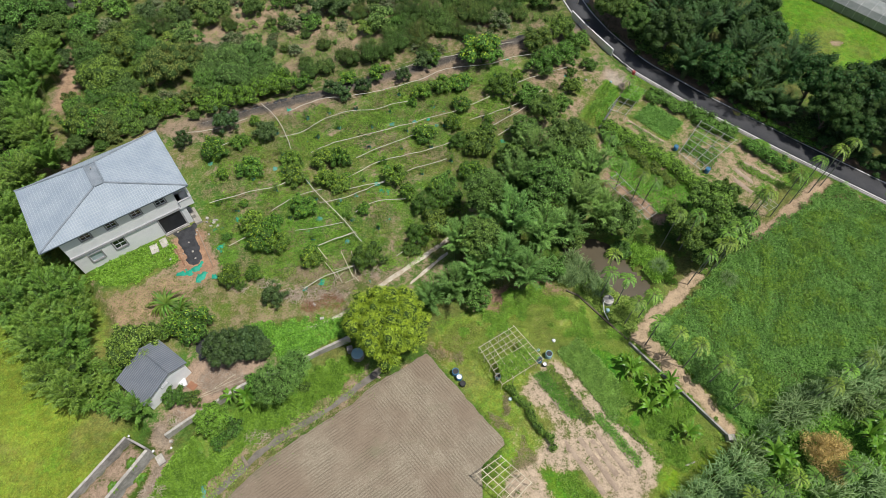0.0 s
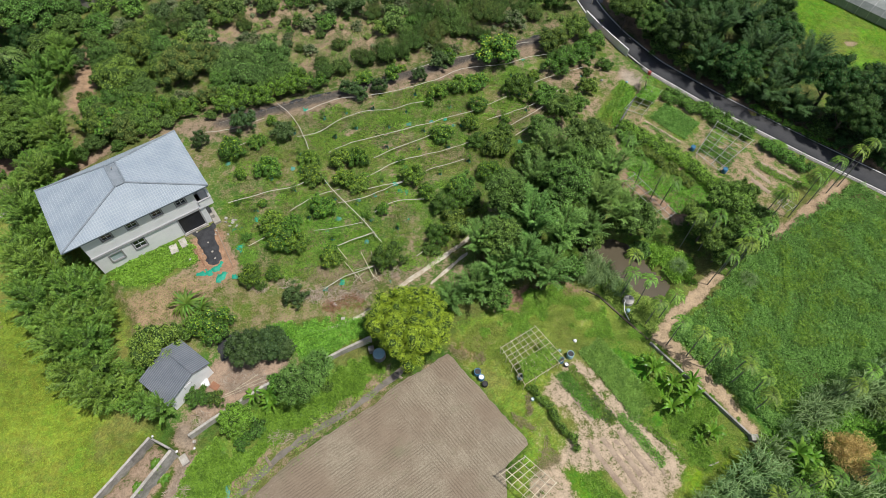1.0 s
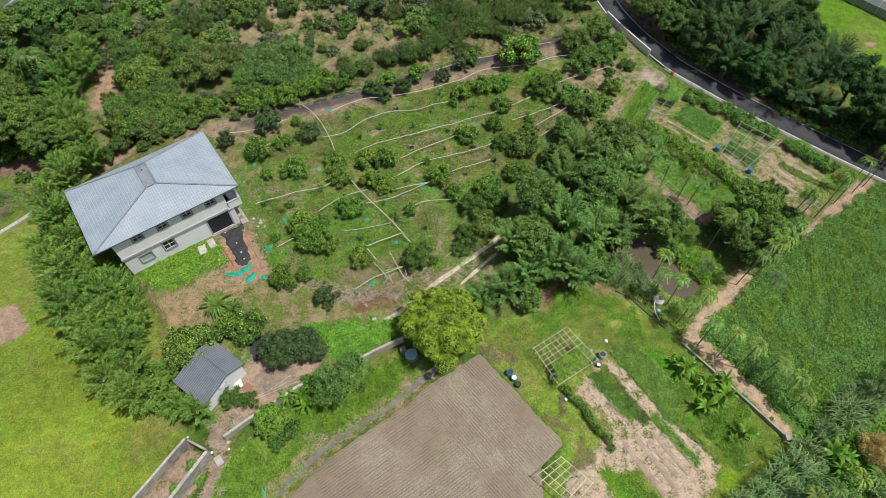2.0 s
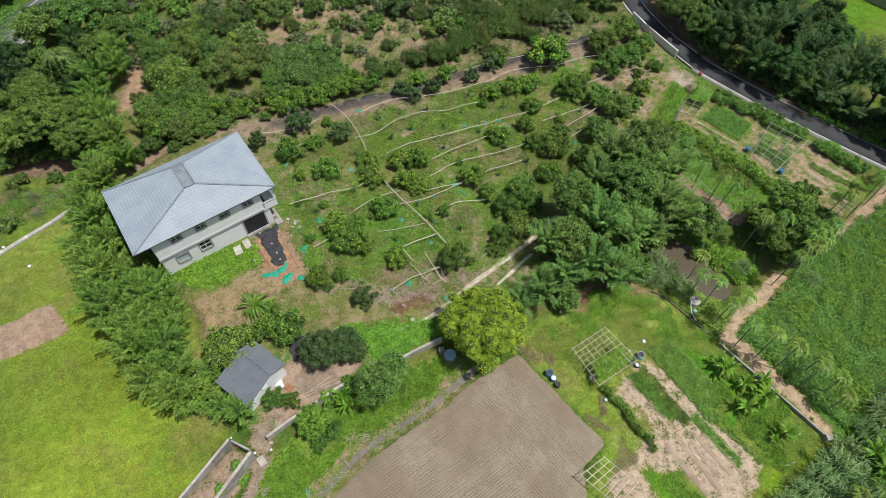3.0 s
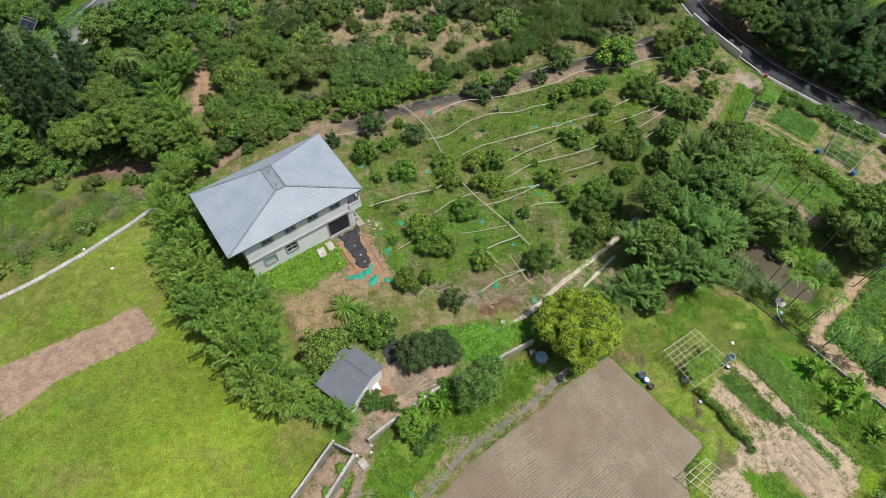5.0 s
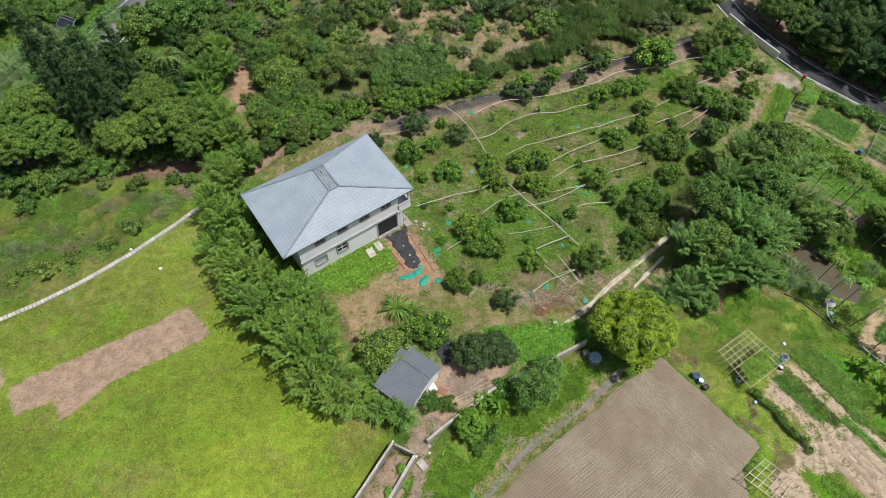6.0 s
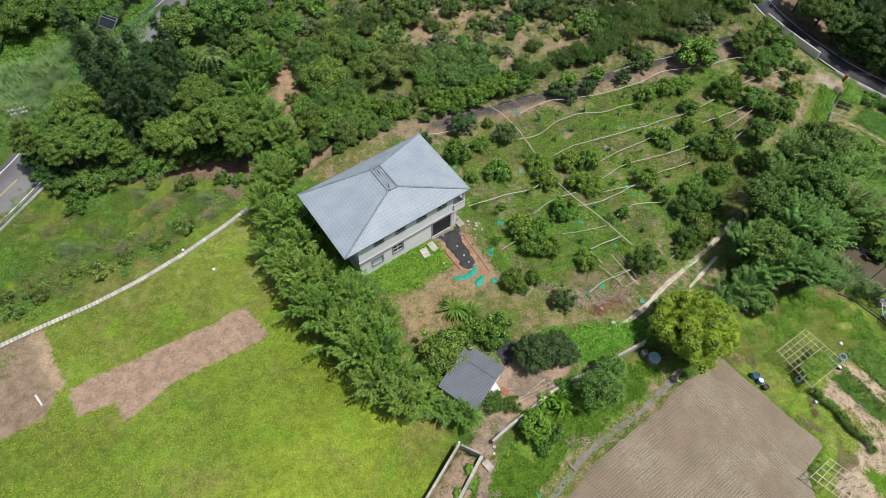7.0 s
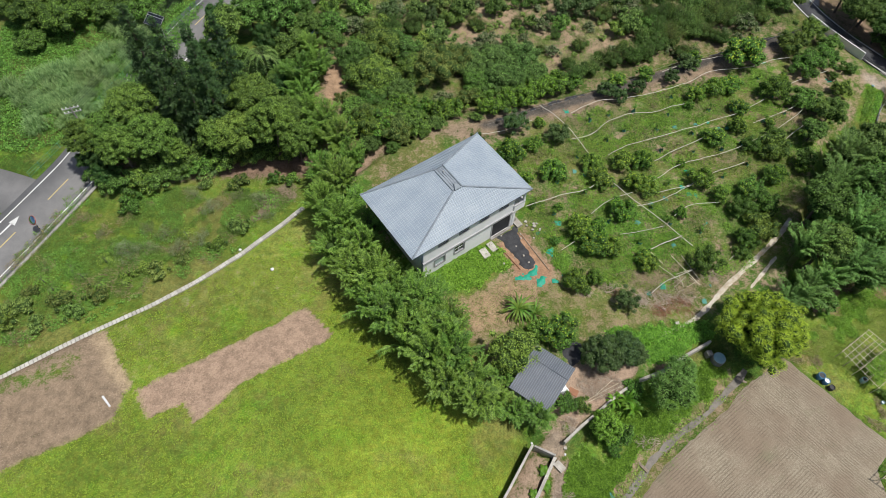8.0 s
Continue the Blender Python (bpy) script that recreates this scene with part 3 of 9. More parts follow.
COVER = [
    (LAWN, (0.134, 0.179, 0.026), (0.25, 0.23, 0.095), 0.16, 0.8),
    ([(-62, 8), (-58, 16), (-56, 22), (-51, 24), (-47, 25.5), (-43, 21), (-37, 14), (-38, 0), (-60, 0)], (0.190, 0.236, 0.029), (0.26, 0.24, 0.09), 0.13, 5.0),
    ([(-62, 50), (-70, 44.5), (-88, 33), (-80, 26), (-60, 37.5), (-57, 42)], (0.150, 0.178, 0.034), (0.22, 0.190, 0.10), 0.33, 4.0),
    ([(-57, 42), (-49, 27), (-38, 20), (-42, 18), (-54, 27), (-62, 42)], (0.15, 0.195, 0.022), (0.20, 0.17, 0.08), 0.24, 3.0),
    ([(-86, 32.4), (-79.9, 24.6), (-80.3, 21.2), (-83.2, 19.0), (-90.2, 15.8), (-108, 7), (-108, 18), (-95, 26.5)], (0.15, 0.19, 0.03), (0.25, 0.185, 0.125), 0.90, 0.4),
    ([(-86.4, 31.8), (-84.7, 32.2), (-79.3, 24.6), (-80.5, 24.3)], (0.17, 0.22, 0.03), (0.40, 0.30, 0.19), 1.0, 0.4),
    ([(-60.8, 35.6), (-57.0, 31.5), (-62.8, 28.1), (-67.5, 25.0), (-71.3, 20.7), (-73.1, 23.1), (-76.5, 21.3), (-78.8, 24.4), (-69.8, 30.2)], (0.15, 0.19, 0.03), (0.335, 0.235, 0.165), 1.15, 0.2),
    ([(-94, 26), (-87.6, 29.6), (-85.6, 29.0), (-88, 25.4), (-95, 23)], (0.085, 0.140, 0.022), (0.25, 0.185, 0.125), 0.44, 2.5),
    ([(-77.4, 33.0), (-75.8, 33.4), (-75.2, 32.2), (-77.0, 31.6)], (0.17, 0.27, 0.02), (0.2, 0.2, 0.05), 0.0, 0.8),
    ([(-63.4, 52.2), (-66, 49.0), (-70.7, 44.3), (-75.7, 40.1), (-85.4, 33.8), (-98, 25.8), (-102, 40), (-94, 56), (-64, 58.5)], (0.105, 0.148, 0.022), (0.19, 0.15, 0.10), 0.27, 0.5),
    ([(-94, 55), (-76, 56.5), (-64, 57), (-62, 61), (-92, 59)], (0.08, 0.10, 0.02), (0.20, 0.13, 0.09), 0.75, 1.2),
    ([(-70, 48.5), (-64, 53), (-66, 56.5), (-70, 53)], (0.08, 0.10, 0.02), (0.17, 0.13, 0.09), 0.62, 1.2),
    (NORTH, (0.075, 0.110, 0.024), (0.22, 0.160, 0.105), 0.44, 2.0),
    ([(-50, 84), (-20, 77), (10, 90), (10, 110), (-50, 110)], (0.08, 0.115, 0.025), (0.31, 0.225, 0.145), 0.66, 5.0),
    ([(-60, 57), (-52, 62.5), (-44, 66.5), (-37, 64), (-44, 60), (-56, 52)], (0.10, 0.15, 0.03), (0.25, 0.175, 0.12), 0.66, 1.2),
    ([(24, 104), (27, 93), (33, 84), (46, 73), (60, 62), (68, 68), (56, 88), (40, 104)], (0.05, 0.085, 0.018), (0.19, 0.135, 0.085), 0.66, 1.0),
    ([(-66.5, 92), (-62.5, 90), (-59, 78), (-58.6, 69), (-61.4, 69), (-62.4, 74), (-62.5, 80)], (0.1, 0.12, 0.03), (0.34, 0.225, 0.14), 0.86, 0.7),
    (PLATEAU, (0.072, 0.138, 0.022), (0.25, 0.185, 0.122), 0.43, 0.8),
    ([(-46, 64.6), (-20, 73.2), (24, 91), (25.5, 88), (8, 80.5), (-19, 70.2), (-38, 62.5)], (0.07, 0.11, 0.02), (0.25, 0.185, 0.125), 0.66, 1.4),
    ([(-38, 66.4), (-20, 73.6), (24, 91.6), (24.8, 90), (-19, 72.0), (-37, 65)], (0.05, 0.06, 0.03), (0.085, 0.077, 0.068), 0.95, 0.5),
    ([(2, 66), (16, 83), (29, 77), (22, 67), (12, 62)], (0.075, 0.12, 0.018), (0.29, 0.21, 0.14), 0.52, 2.5),
    ([(-8, 75), (-6, 66), (6, 60), (8, 70)], (0.08, 0.13, 0.018), (0.26, 0.185, 0.12), 0.42, 3.0),
    ([(26.6, 79), (30.6, 76.6), (28, 72.5), (25.5, 74)], (0.1, 0.14, 0.03), (0.37, 0.31, 0.24), 0.85, 1.0),
    ([(-20, 41), (-8, 43.5), (-6, 39), (-11, 34.5), (-20, 35)], (0.08, 0.12, 0.02), (0.27, 0.20, 0.14), 0.52, 1.6),
    ([(-44, 36), (-35, 39.4), (-28, 40), (-24, 36.2), (-12, 33.6), (-13, 31.6), (-24, 32), (-33, 31.6), (-41, 32.6)], (0.12, 0.155, 0.03), (0.26, 0.20, 0.115), 0.52, 1.6),
    ([(-42.4, 35), (-35, 39.4), (-31, 38), (-36, 32.6), (-40, 31.5)], (0.12, 0.155, 0.03), (0.33, 0.23, 0.135), 0.72, 1.2),
    ([(-36.4, 44.2), (-33.4, 46.8), (-29.6, 40.4), (-30.6, 37.8), (-34.4, 39.8)], (0.1, 0.12, 0.03), (0.34, 0.20, 0.12), 0.84, 0.5),
    ([(-46.5, 38.8), (-37.4, 45.0), (-34.9, 41.2), (-40.4, 36.8)], (0.070, 0.140, 0.014), (0.2, 0.15, 0.08), 0.02, 0.5),
    ([(-24, 31.4), (-12, 33.2), (-10.4, 31.4), (-18, 27.4)], (0.070, 0.145, 0.014), (0.2, 0.15, 0.08), 0.02, 0.6),
    ([(-28.8, 20.4), (-22.8, 25.0), (-20.6, 27.5), (-30, 27.2), (-31.6, 22)], (0.1, 0.12, 0.03), (0.34, 0.245, 0.175), 0.92, 0.5),
    ([(-33.4, 18.4), (-31.4, 17), (-30.2, 18.4), (-31.4, 20.4)], (0.1, 0.1, 0.03), (0.33, 0.26, 0.19), 0.9, 0.5),
    ([(-29.6, 17.6), (-23.0, 23.2), (-17.6, 26), (-11.2, 29.4), (-7.5, 27.2), (-13, 24), (-19, 20.6), (-25, 15.6), (-27, 8), (-32.5, 8), (-31, 14)], (0.105, 0.195, 0.022), (0.28, 0.21, 0.13), 0.22, 0.7),
    ([(-31.6, 17), (-29.6, 16.8), (-30.6, 8), (-34, 8)], (0.1, 0.12, 0.02), (0.27, 0.21, 0.155), 0.82, 0.5),
    ([(-38.5, 12), (-34.6, 17.6), (-31.8, 16.4), (-35, 10), (-37, 6)], (0.1, 0.15, 0.02), (0.29, 0.21, 0.145), 0.72, 0.4),
    ([(-8.6, 28.2), (-12.4, 25.4), (-20.8, 19.2), (-26.2, 14), (-30, 8), (-26, 6), (-22, 13.4), (-19.2, 16.4), (-15, 19.6), (-8, 25)], (0.1, 0.15, 0.03), (0.25, 0.185, 0.12), 0.50, 0.6),
    ([(-2.4, 31), (6, 36.4), (13, 39.4), (16.4, 37.4), (23, 30.6), (33, 18.8), (26, 12), (20, -10), (2, -10), (4.4, 13), (7.4, 18.4)], (0.155, 0.215, 0.030), (0.30, 0.24, 0.14), 0.26, 0.8),
    ([(3, 36.6), (12, 40), (16.2, 38), (12, 36.2), (5, 34)], (0.09, 0.12, 0.02), (0.26, 0.16, 0.105), 0.68, 0.8),
    ([(-2, 30.2), (3, 33), (6, 33), (2, 29), (0, 27.4)], (0.12, 0.15, 0.02), (0.25, 0.17, 0.10), 0.45, 0.8),
    ([(14, 30.4), (19.5, 31.2), (26, 22), (22, 19.6), (16, 25)], (0.060, 0.165, 0.015), (0.2, 0.15, 0.09), 0.02, 1.0),
    ([(20, 24), (23.5, 30), (32, 19.4), (26.5, 15.6)], (0.085, 0.19, 0.014), (0.2, 0.15, 0.09), 0.08, 1.0),
    ([(9, 24.6), (12.6, 28.0), (15.3, 27.7), (25.0, 16.0), (20, 11), (6, 11), (7.4, 15), (10.6, 17.6), (12.8, 20.2)], (0.1, 0.15, 0.02), (0.42, 0.325, 0.23), 0.64, 0.8),
    ([(11, 15.6), (15.6, 14.6), (18, 10.5), (13.4, 9)], (0.085, 0.185, 0.014), (0.3, 0.2, 0.1), 0.12, 0.8),
    ([(24.6, 16.2), (32, 18.6), (31, 16.2), (24, 13)], (0.14, 0.215, 0.014), (0.3, 0.2, 0.1), 0.2, 0.8),
    ([(23.2, 31.2), (24.5, 33.2), (32.9, 41.0), (34.6, 40.2), (25.7, 32.1), (30.5, 25.5), (33.8, 20.0), (32.6, 18.9)], (0.1, 0.13, 0.03), (0.40, 0.295, 0.185), 0.76, 0.5),
    ([(25.8, 32.0), (34.6, 39.9), (40, 44.8), (44.6, 47.6), (57.5, 56), (75, 42), (75, 20), (54, 18), (34, 19.8)], (0.055, 0.130, 0.020), (0.14, 0.12, 0.06), 0.0, 0.5),
    ([(52, 54.5), (58, 55.5), (72, 44), (62, 44)], (0.06, 0.12, 0.02), (0.22, 0.15, 0.09), 0.46, 2.0),
    ([(38.4, 44.6), (46, 49.2), (54, 56.6), (56.6, 56.2), (46, 47.4), (40.4, 43.6)], (0.1, 0.12, 0.03), (0.36, 0.26, 0.165), 0.82, 0.7),
    ([(24, 68), (30.8, 76.6), (38.4, 70.6), (51.6, 58.8), (44.6, 48.6), (34, 50), (24, 48), (22, 58)], (0.075, 0.15, 0.018), (0.31, 0.225, 0.145), 0.52, 1.0),
    ([(32.9, 72.6), (37.9, 68.1), (34.1, 64.1), (29.4, 68.9)], (0.06, 0.115, 0.02), (0.25, 0.18, 0.11), 0.28, 0.5),
    ([(24.5, 62), (24, 56), (30, 48.6), (35, 53.3), (30.6, 58.4)], (0.07, 0.12, 0.02), (0.30, 0.195, 0.13), 0.82, 1.0),
    ([(21.0, 67.6), (26.0, 76.2), (28.2, 74.0), (23.8, 66.9)], (0.095, 0.185, 0.016), (0.2, 0.2, 0.08), 0.05, 0.5),
    ([(16, 47), (22, 47.4), (29, 44), (30.4, 39), (24, 33.8), (17.6, 38.4)], (0.075, 0.15, 0.02), (0.17, 0.13, 0.08), 0.10, 0.8),
    ([(30.5, 84.0), (36, 78.4), (46, 69.6), (57, 60.4), (68, 52.6), (72, 56), (50, 74), (32, 96)], (0.07, 0.1, 0.02), (0.30, 0.205, 0.14), 0.80, 1.2),
    # woods beyond the lane: both ground colours set darker here
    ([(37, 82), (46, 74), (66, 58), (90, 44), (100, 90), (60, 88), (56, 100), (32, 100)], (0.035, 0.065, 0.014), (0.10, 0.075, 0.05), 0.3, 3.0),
    ([(56.7, 103), (60.6, 89.6), (66, 82), (74.3, 78), (110, 62), (110, 130), (60, 130)], (0.105, 0.220, 0.016), (0.26, 0.19, 0.12), 0.05, 1.5),
]
for spot in ((68.5, 87.5, 1.5), (-17.6, 27.0, 0.9), (-4.2, 27.4, 0.8)):
    ring = [(spot[0] + spot[2] * math.cos(a), spot[1] + 0.7 * spot[2] * math.sin(a)) for a in (0, 1, 2, 3, 4, 5)]
    COVER.append((ring, (0.1, 0.1, 0.03), (0.36, 0.26, 0.18), 0.8, 0.6))


def build_ground():
    inner_x, inner_y = np.arange(-132, 96.01, 0.6), np.arange(-6, 118.01, 0.6)
    xs = np.r_[-3000, -1200, -500, -260, -180, -150, inner_x, 110, 150, 240, 500, 1200, 3000]
    ys = np.r_[-3000, -1200, -500, -200, -80, -30, inner_y, 130, 160, 240, 500, 1200, 3000]
    x, y = (a.ravel() for a in np.meshgrid(xs, ys))
    z = height(x, y)
    nx, ny = len(xs), len(ys)
    i = (np.arange(ny - 1)[:, None] * nx + np.arange(nx - 1)).ravel()
    me = mesh_from("ground", np.stack([x, y, z], 1), np.stack([i, i + 1, i + nx + 1, i + nx], 1), M_GROUND)
    wx, wy = x + 0.24 * wobble(x, y, 1.3) + 0.2 * wobble(y, x, 3.1), y + 0.24 * wobble(x + 40, y, 1.3) + 0.2 * wobble(y, x + 40, 3.1)
    cover = np.tile(np.array([*GRASS, 0.25]), (len(x), 1))
    earth = np.tile(np.array([*EARTH, 1.0]), (len(x), 1))
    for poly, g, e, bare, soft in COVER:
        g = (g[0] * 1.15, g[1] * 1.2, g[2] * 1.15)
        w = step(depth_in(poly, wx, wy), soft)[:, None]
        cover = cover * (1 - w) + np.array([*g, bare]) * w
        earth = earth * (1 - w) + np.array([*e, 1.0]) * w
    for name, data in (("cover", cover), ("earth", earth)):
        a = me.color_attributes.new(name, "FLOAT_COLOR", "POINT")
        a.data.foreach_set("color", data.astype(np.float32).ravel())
    return tagged(part_mesh("ground", me, None, "", True), "grass, weeds and bare earth over nearly level farm land", "ground", kind="structure")


build_ground()


def sheet(name, poly, material, lift, gap=0.5, parent=None, turn=0.0, rough=0.0, ragged=0.15, seed=0):
    """A sheet that lies on the ground within an outline, with a thin edge; its local x axis is turned."""
    c, s = math.cos(radians(turn)), math.sin(radians(turn))
    p = np.array(poly)
    lx, ly = p[:, 0] * c + p[:, 1] * s, -p[:, 0] * s + p[:, 1] * c
    gx, gy = np.meshgrid(np.arange(lx.min(), lx.max() + gap, gap), np.arange(ly.min(), ly.max() + gap, gap))
    wx, wy = gx * c - gy * s, gx * s + gy * c
    d = depth_in(poly, wx, wy) + ragged * wobble(wx * 3 + seed, wy * 3, 2.0)
    z = height(wx, wy) + lift + rough * (wobble(wx + seed, wy, 0.7) + 0.6 * wobble(wy, wx + seed, 0.35)) - 0.15 * step(-d + 0.15, 0.25)
    ny, nx = gx.shape
    i = (np.arange(ny - 1)[:, None] * nx + np.arange(nx - 1)).ravel()
    f = np.stack([i, i + 1, i + nx + 1, i + nx], 1)
    f = f[(d.ravel()[f] > -0.3).all(1)]
    used = np.unique(f)
    back = np.zeros(gx.size, int)
    back[used] = np.arange(len(used))
    me = mesh_from(name, np.stack([gx.ravel(), gy.ravel(), z.ravel()], 1)[used], back[f], material)
    ob = part_mesh(name, me, parent, "", True)
    ob.matrix_basis = pose(0, 0, 0, 0, 0, turn)
    return ob


# ---- tilled field, ditch and pond ----
FIELD = [(-2.1, 29.4), (7.3, 18.3), (4.4, 15.7), (4.5, 12.8), (3.0, -8), (-30, -8), (-24.6, 10.6), (-22.3, 13.6), (-19.4, 16.6), (-15.2, 19.8), (-10.8, 22.8), (-8.3, 25.2), (-4.6, 27.6)]
tagged(sheet("tilled_field", FIELD, M_FURROW, 0.07, 0.4, None, 36.0, 0.012, 0.1), "bare brown tilled field with fine furrows", "field", kind="structure")
HEADLAND = [(-2.1, 29.2), (7.2, 18.3), (4.3, 15.6), (4.3, 12.8), (3.4, 6), (-1.5, 12.5), (-5.2, 17.6), (-9.0, 22.8), (-8.1, 25.0), (-4.6, 27.4)]
tagged(sheet("field_headland", HEADLAND, M_FURROW, 0.09, 0.4, None, -49.0, 0.012, 0.1, 7), "tilled headland with furrows across the field's others", "field", kind="structure")


def ribbon(name, line, material, left, right, lift, parent=None, gap=1.0, z=None, thick=0.0, span=None):
    """A strip along a line from left to right of it (metres to its right)."""
    q, t = along(line, gap)
    if span:
        q, t = q[span[0]:span[1]], t[span[0]:span[1]]
    nrm = np.stack([t[:, 1], -t[:, 0]], 1)
    a, b = q + nrm * left, q + nrm * right
    za = (height(*a.T, False) if z is None else np.full(len(q), z)) + lift
    zb = (height(*b.T, False) if z is None else np.full(len(q), z)) + lift
    n = len(q)
    v = np.r_[np.c_[a, za], np.c_[b, zb], np.c_[b, zb - 0.3 - thick], np.c_[a, za - 0.3 - thick]]
    i = np.arange(n - 1)
    f = np.r_[np.stack([i, i + n, i + n + 1, i + 1], 1), np.stack([i + n, i + 2 * n, i + 2 * n + 1, i + n + 1], 1), np.stack([i + 3 * n, i, i + 1, i + 3 * n + 1], 1)]
    return part_mesh(name, mesh_from(name, v, f, material), parent, "", False)


M_MUD = surface("wet_grey_mud", (0.185, 0.162, 0.130), (0.115, 0.100, 0.078), 0.6, 0.8, 5.0, 0.0, 0.15, 0.01)
dq, dt = along(DITCH, 0.6)
dn = np.stack([dt[:, 1], -dt[:, 0]], 1)
da, db = (dq + dn * k * (0.34 + 0.2 * wobble(dq[:, 0] + 9 * k, dq[:, 1], 1.1))[:, None] for k in (-1, 1))
dz = np.full((len(dq), 1), -0.11)
di = np.arange(len(dq) - 1)
tagged(part_mesh("ditch", mesh_from("ditch", np.r_[np.c_[da, dz], np.c_[db, dz]], np.stack([di, di + len(dq), di + len(dq) + 1, di + 1], 1), M_MUD)), "narrow ditch with still grey muddy water beside the field", "ditch", kind="structure")
water = sheet("pond_water", [(x + (x - 21.5) * 0.12, y + (y - 41.5) * 0.12) for x, y in BASIN], M_WATER, 0.0, 0.6)
water.data.vertices.foreach_set("co", np.array([(v.co.x, v.co.y, -0.75) for v in water.data.vertices], np.float32).ravel())
tagged(water, "muddy brown still water of a small farm pond", "pond", kind="structure")

# ---- roads ----
road_e = root("road_1", 40, 73, 0.85, 0, "narrow dark asphalt lane with white edge lines", "road", kind="structure")
ribbon("asphalt", [(x, y) for x, y in ROAD_E], M_ASPHALT, -1.95, 1.95, 0.10, None, 1.0, 0.85).parent = road_e
road_e.matrix_basis = pose(0, 0, 0)
ribbon("edge_line", ROAD_E, M_PAINT, 1.62, 1.80, 0.112, road_e, 1.0, 0.85)
ribbon("edge_line", ROAD_E, M_PAINT, -1.78, -1.62, 0.112, road_e, 1.0, 0.85)
ribbon("kerb_wall", ROAD_E, M_CONCRETE, 1.97, 2.22, 0.16, road_e, 1.0, 0.85, 0.7, (33, 110))
apron = root("forecourt", 22, 103, 0, 0, "pale grey concrete forecourt where lanes meet", "pavement", kind="structure")
apron.matrix_basis = pose(0, 0, 0)
part("paving", prism(bmesh.new(), [(15, 118), (28, 118), (28.5, 104), (26.2, 97.6), (22.2, 96.6), (19, 103)], 0.5, 0.945), M_ASPHALT_OLD, apron)
bm = bmesh.new()
lathe(bm, [(2.2, 0.9), (2.2, 0.972), (2.1, 0.98), (0.01, 0.98)], 28, (21.6, 101.4, 0))
part("round_slab", bm, M_CONCRETE_PALE, apron, "pale round concrete slab")

road_w = root("road_2", 0, 0, 0, 0, "two-lane grey asphalt road with white edge lines and yellow dashes", "road", kind="structure")
ribbon("asphalt", ROAD_W, M_ASPHALT_OLD, -4.0, 3.8, 0.08, road_w, 1.0, 0.05)
ribbon("edge_line", ROAD_W, M_PAINT, 3.3, 3.48, 0.094, road_w, 1.0, 0.05)
ribbon("edge_line", ROAD_W, M_PAINT, -3.14, -2.96, 0.094, road_w, 1.0, 0.05)
# Darker concrete strip between the asphalt and the kerb wall.
ribbon("dark_edge_strip", ROAD_W, M_CONCRETE_DARK, 3.85, 4.35, 0.06, road_w, 1.0, 0.05)
ribbon("kerb_wall", ROAD_W, M_CONCRETE, 4.37, 4.65, 0.32, road_w, 1.0, 0.05)
for k in range(2, 100, 10):
    ribbon("centre_dash", ROAD_W, M_PAINT_Y, -0.07, 0.07, 0.095, road_w, 1.0, 0.05, 0.0, (k, k + 5))
side = ribbon("asphalt_side", [(-101.6, 52.6), (-106, 54.2), (-112, 56), (-126, 60)], M_ASPHALT_OLD, -3.2, 3.2, 0.075, road_w, 1.0, 0.05)
# the painted turn arrow
bm = bmesh.new()
slab(bm, [(-103.10, 46.60, 0.146), (-102.90, 46.50, 0.146), (-102.00, 48.40, 0.146), (-102.25, 48.50, 0.146)], 0.004)
slab(bm, [(-102.60, 48.50, 0.146), (-101.60, 48.00, 0.146), (-101.60, 49.60, 0.146)], 0.004)
part("arrow", bm, M_PAINT, road_w, "worn white arrow")
for k in range(5):
    bm = bmesh.new()
    slab(bm, [(-98.4 + k * 0.9, 61.6 - k * 0.36, 0.146), (-98.0 + k * 0.9, 61.4 - k * 0.36, 0.146), (-97.2 + k * 0.9, 63.6 - k * 0.36, 0.146), (-97.6 + k * 0.9, 63.8 - k * 0.36, 0.146)], 0.004)
    part("crossing_bar", bm, M_PAINT, road_w)


# ---- the house ----
def wall_bm(u0, u1, z0, z1, v0, v1, holes, swap=False):
    """A wall with openings through it: boxes round the holes (u0, u1, z0, z1)."""
    us = sorted({u0, u1, *[h[0] for h in holes], *[h[1] for h in holes]})
    zs = sorted({z0, z1, *[h[2] for h in holes], *[h[3] for h in holes]})
    bm = bmesh.new()
    for a, b in zip(us, us[1:]):
        for c, d in zip(zs, zs[1:]):
            if not any(h[0] <= (a + b) / 2 <= h[1] and h[2] <= (c + d) / 2 <= h[3] for h in holes):
                if swap:
                    box(bm, v0, v1, a, b, c, d)
                else:
                    box(bm, a, b, v0, v1, c, d)
    bmesh.ops.remove_doubles(bm, verts=bm.verts, dist=1e-4)
    seen = {}
    for f in bm.faces:
        seen.setdefault(tuple(round(c, 3) for c in f.calc_center_median()), []).append(f)
    bmesh.ops.delete(bm, geom=[f for s in seen.values() if len(s) > 1 for f in s], context="FACES_ONLY")
    return bm


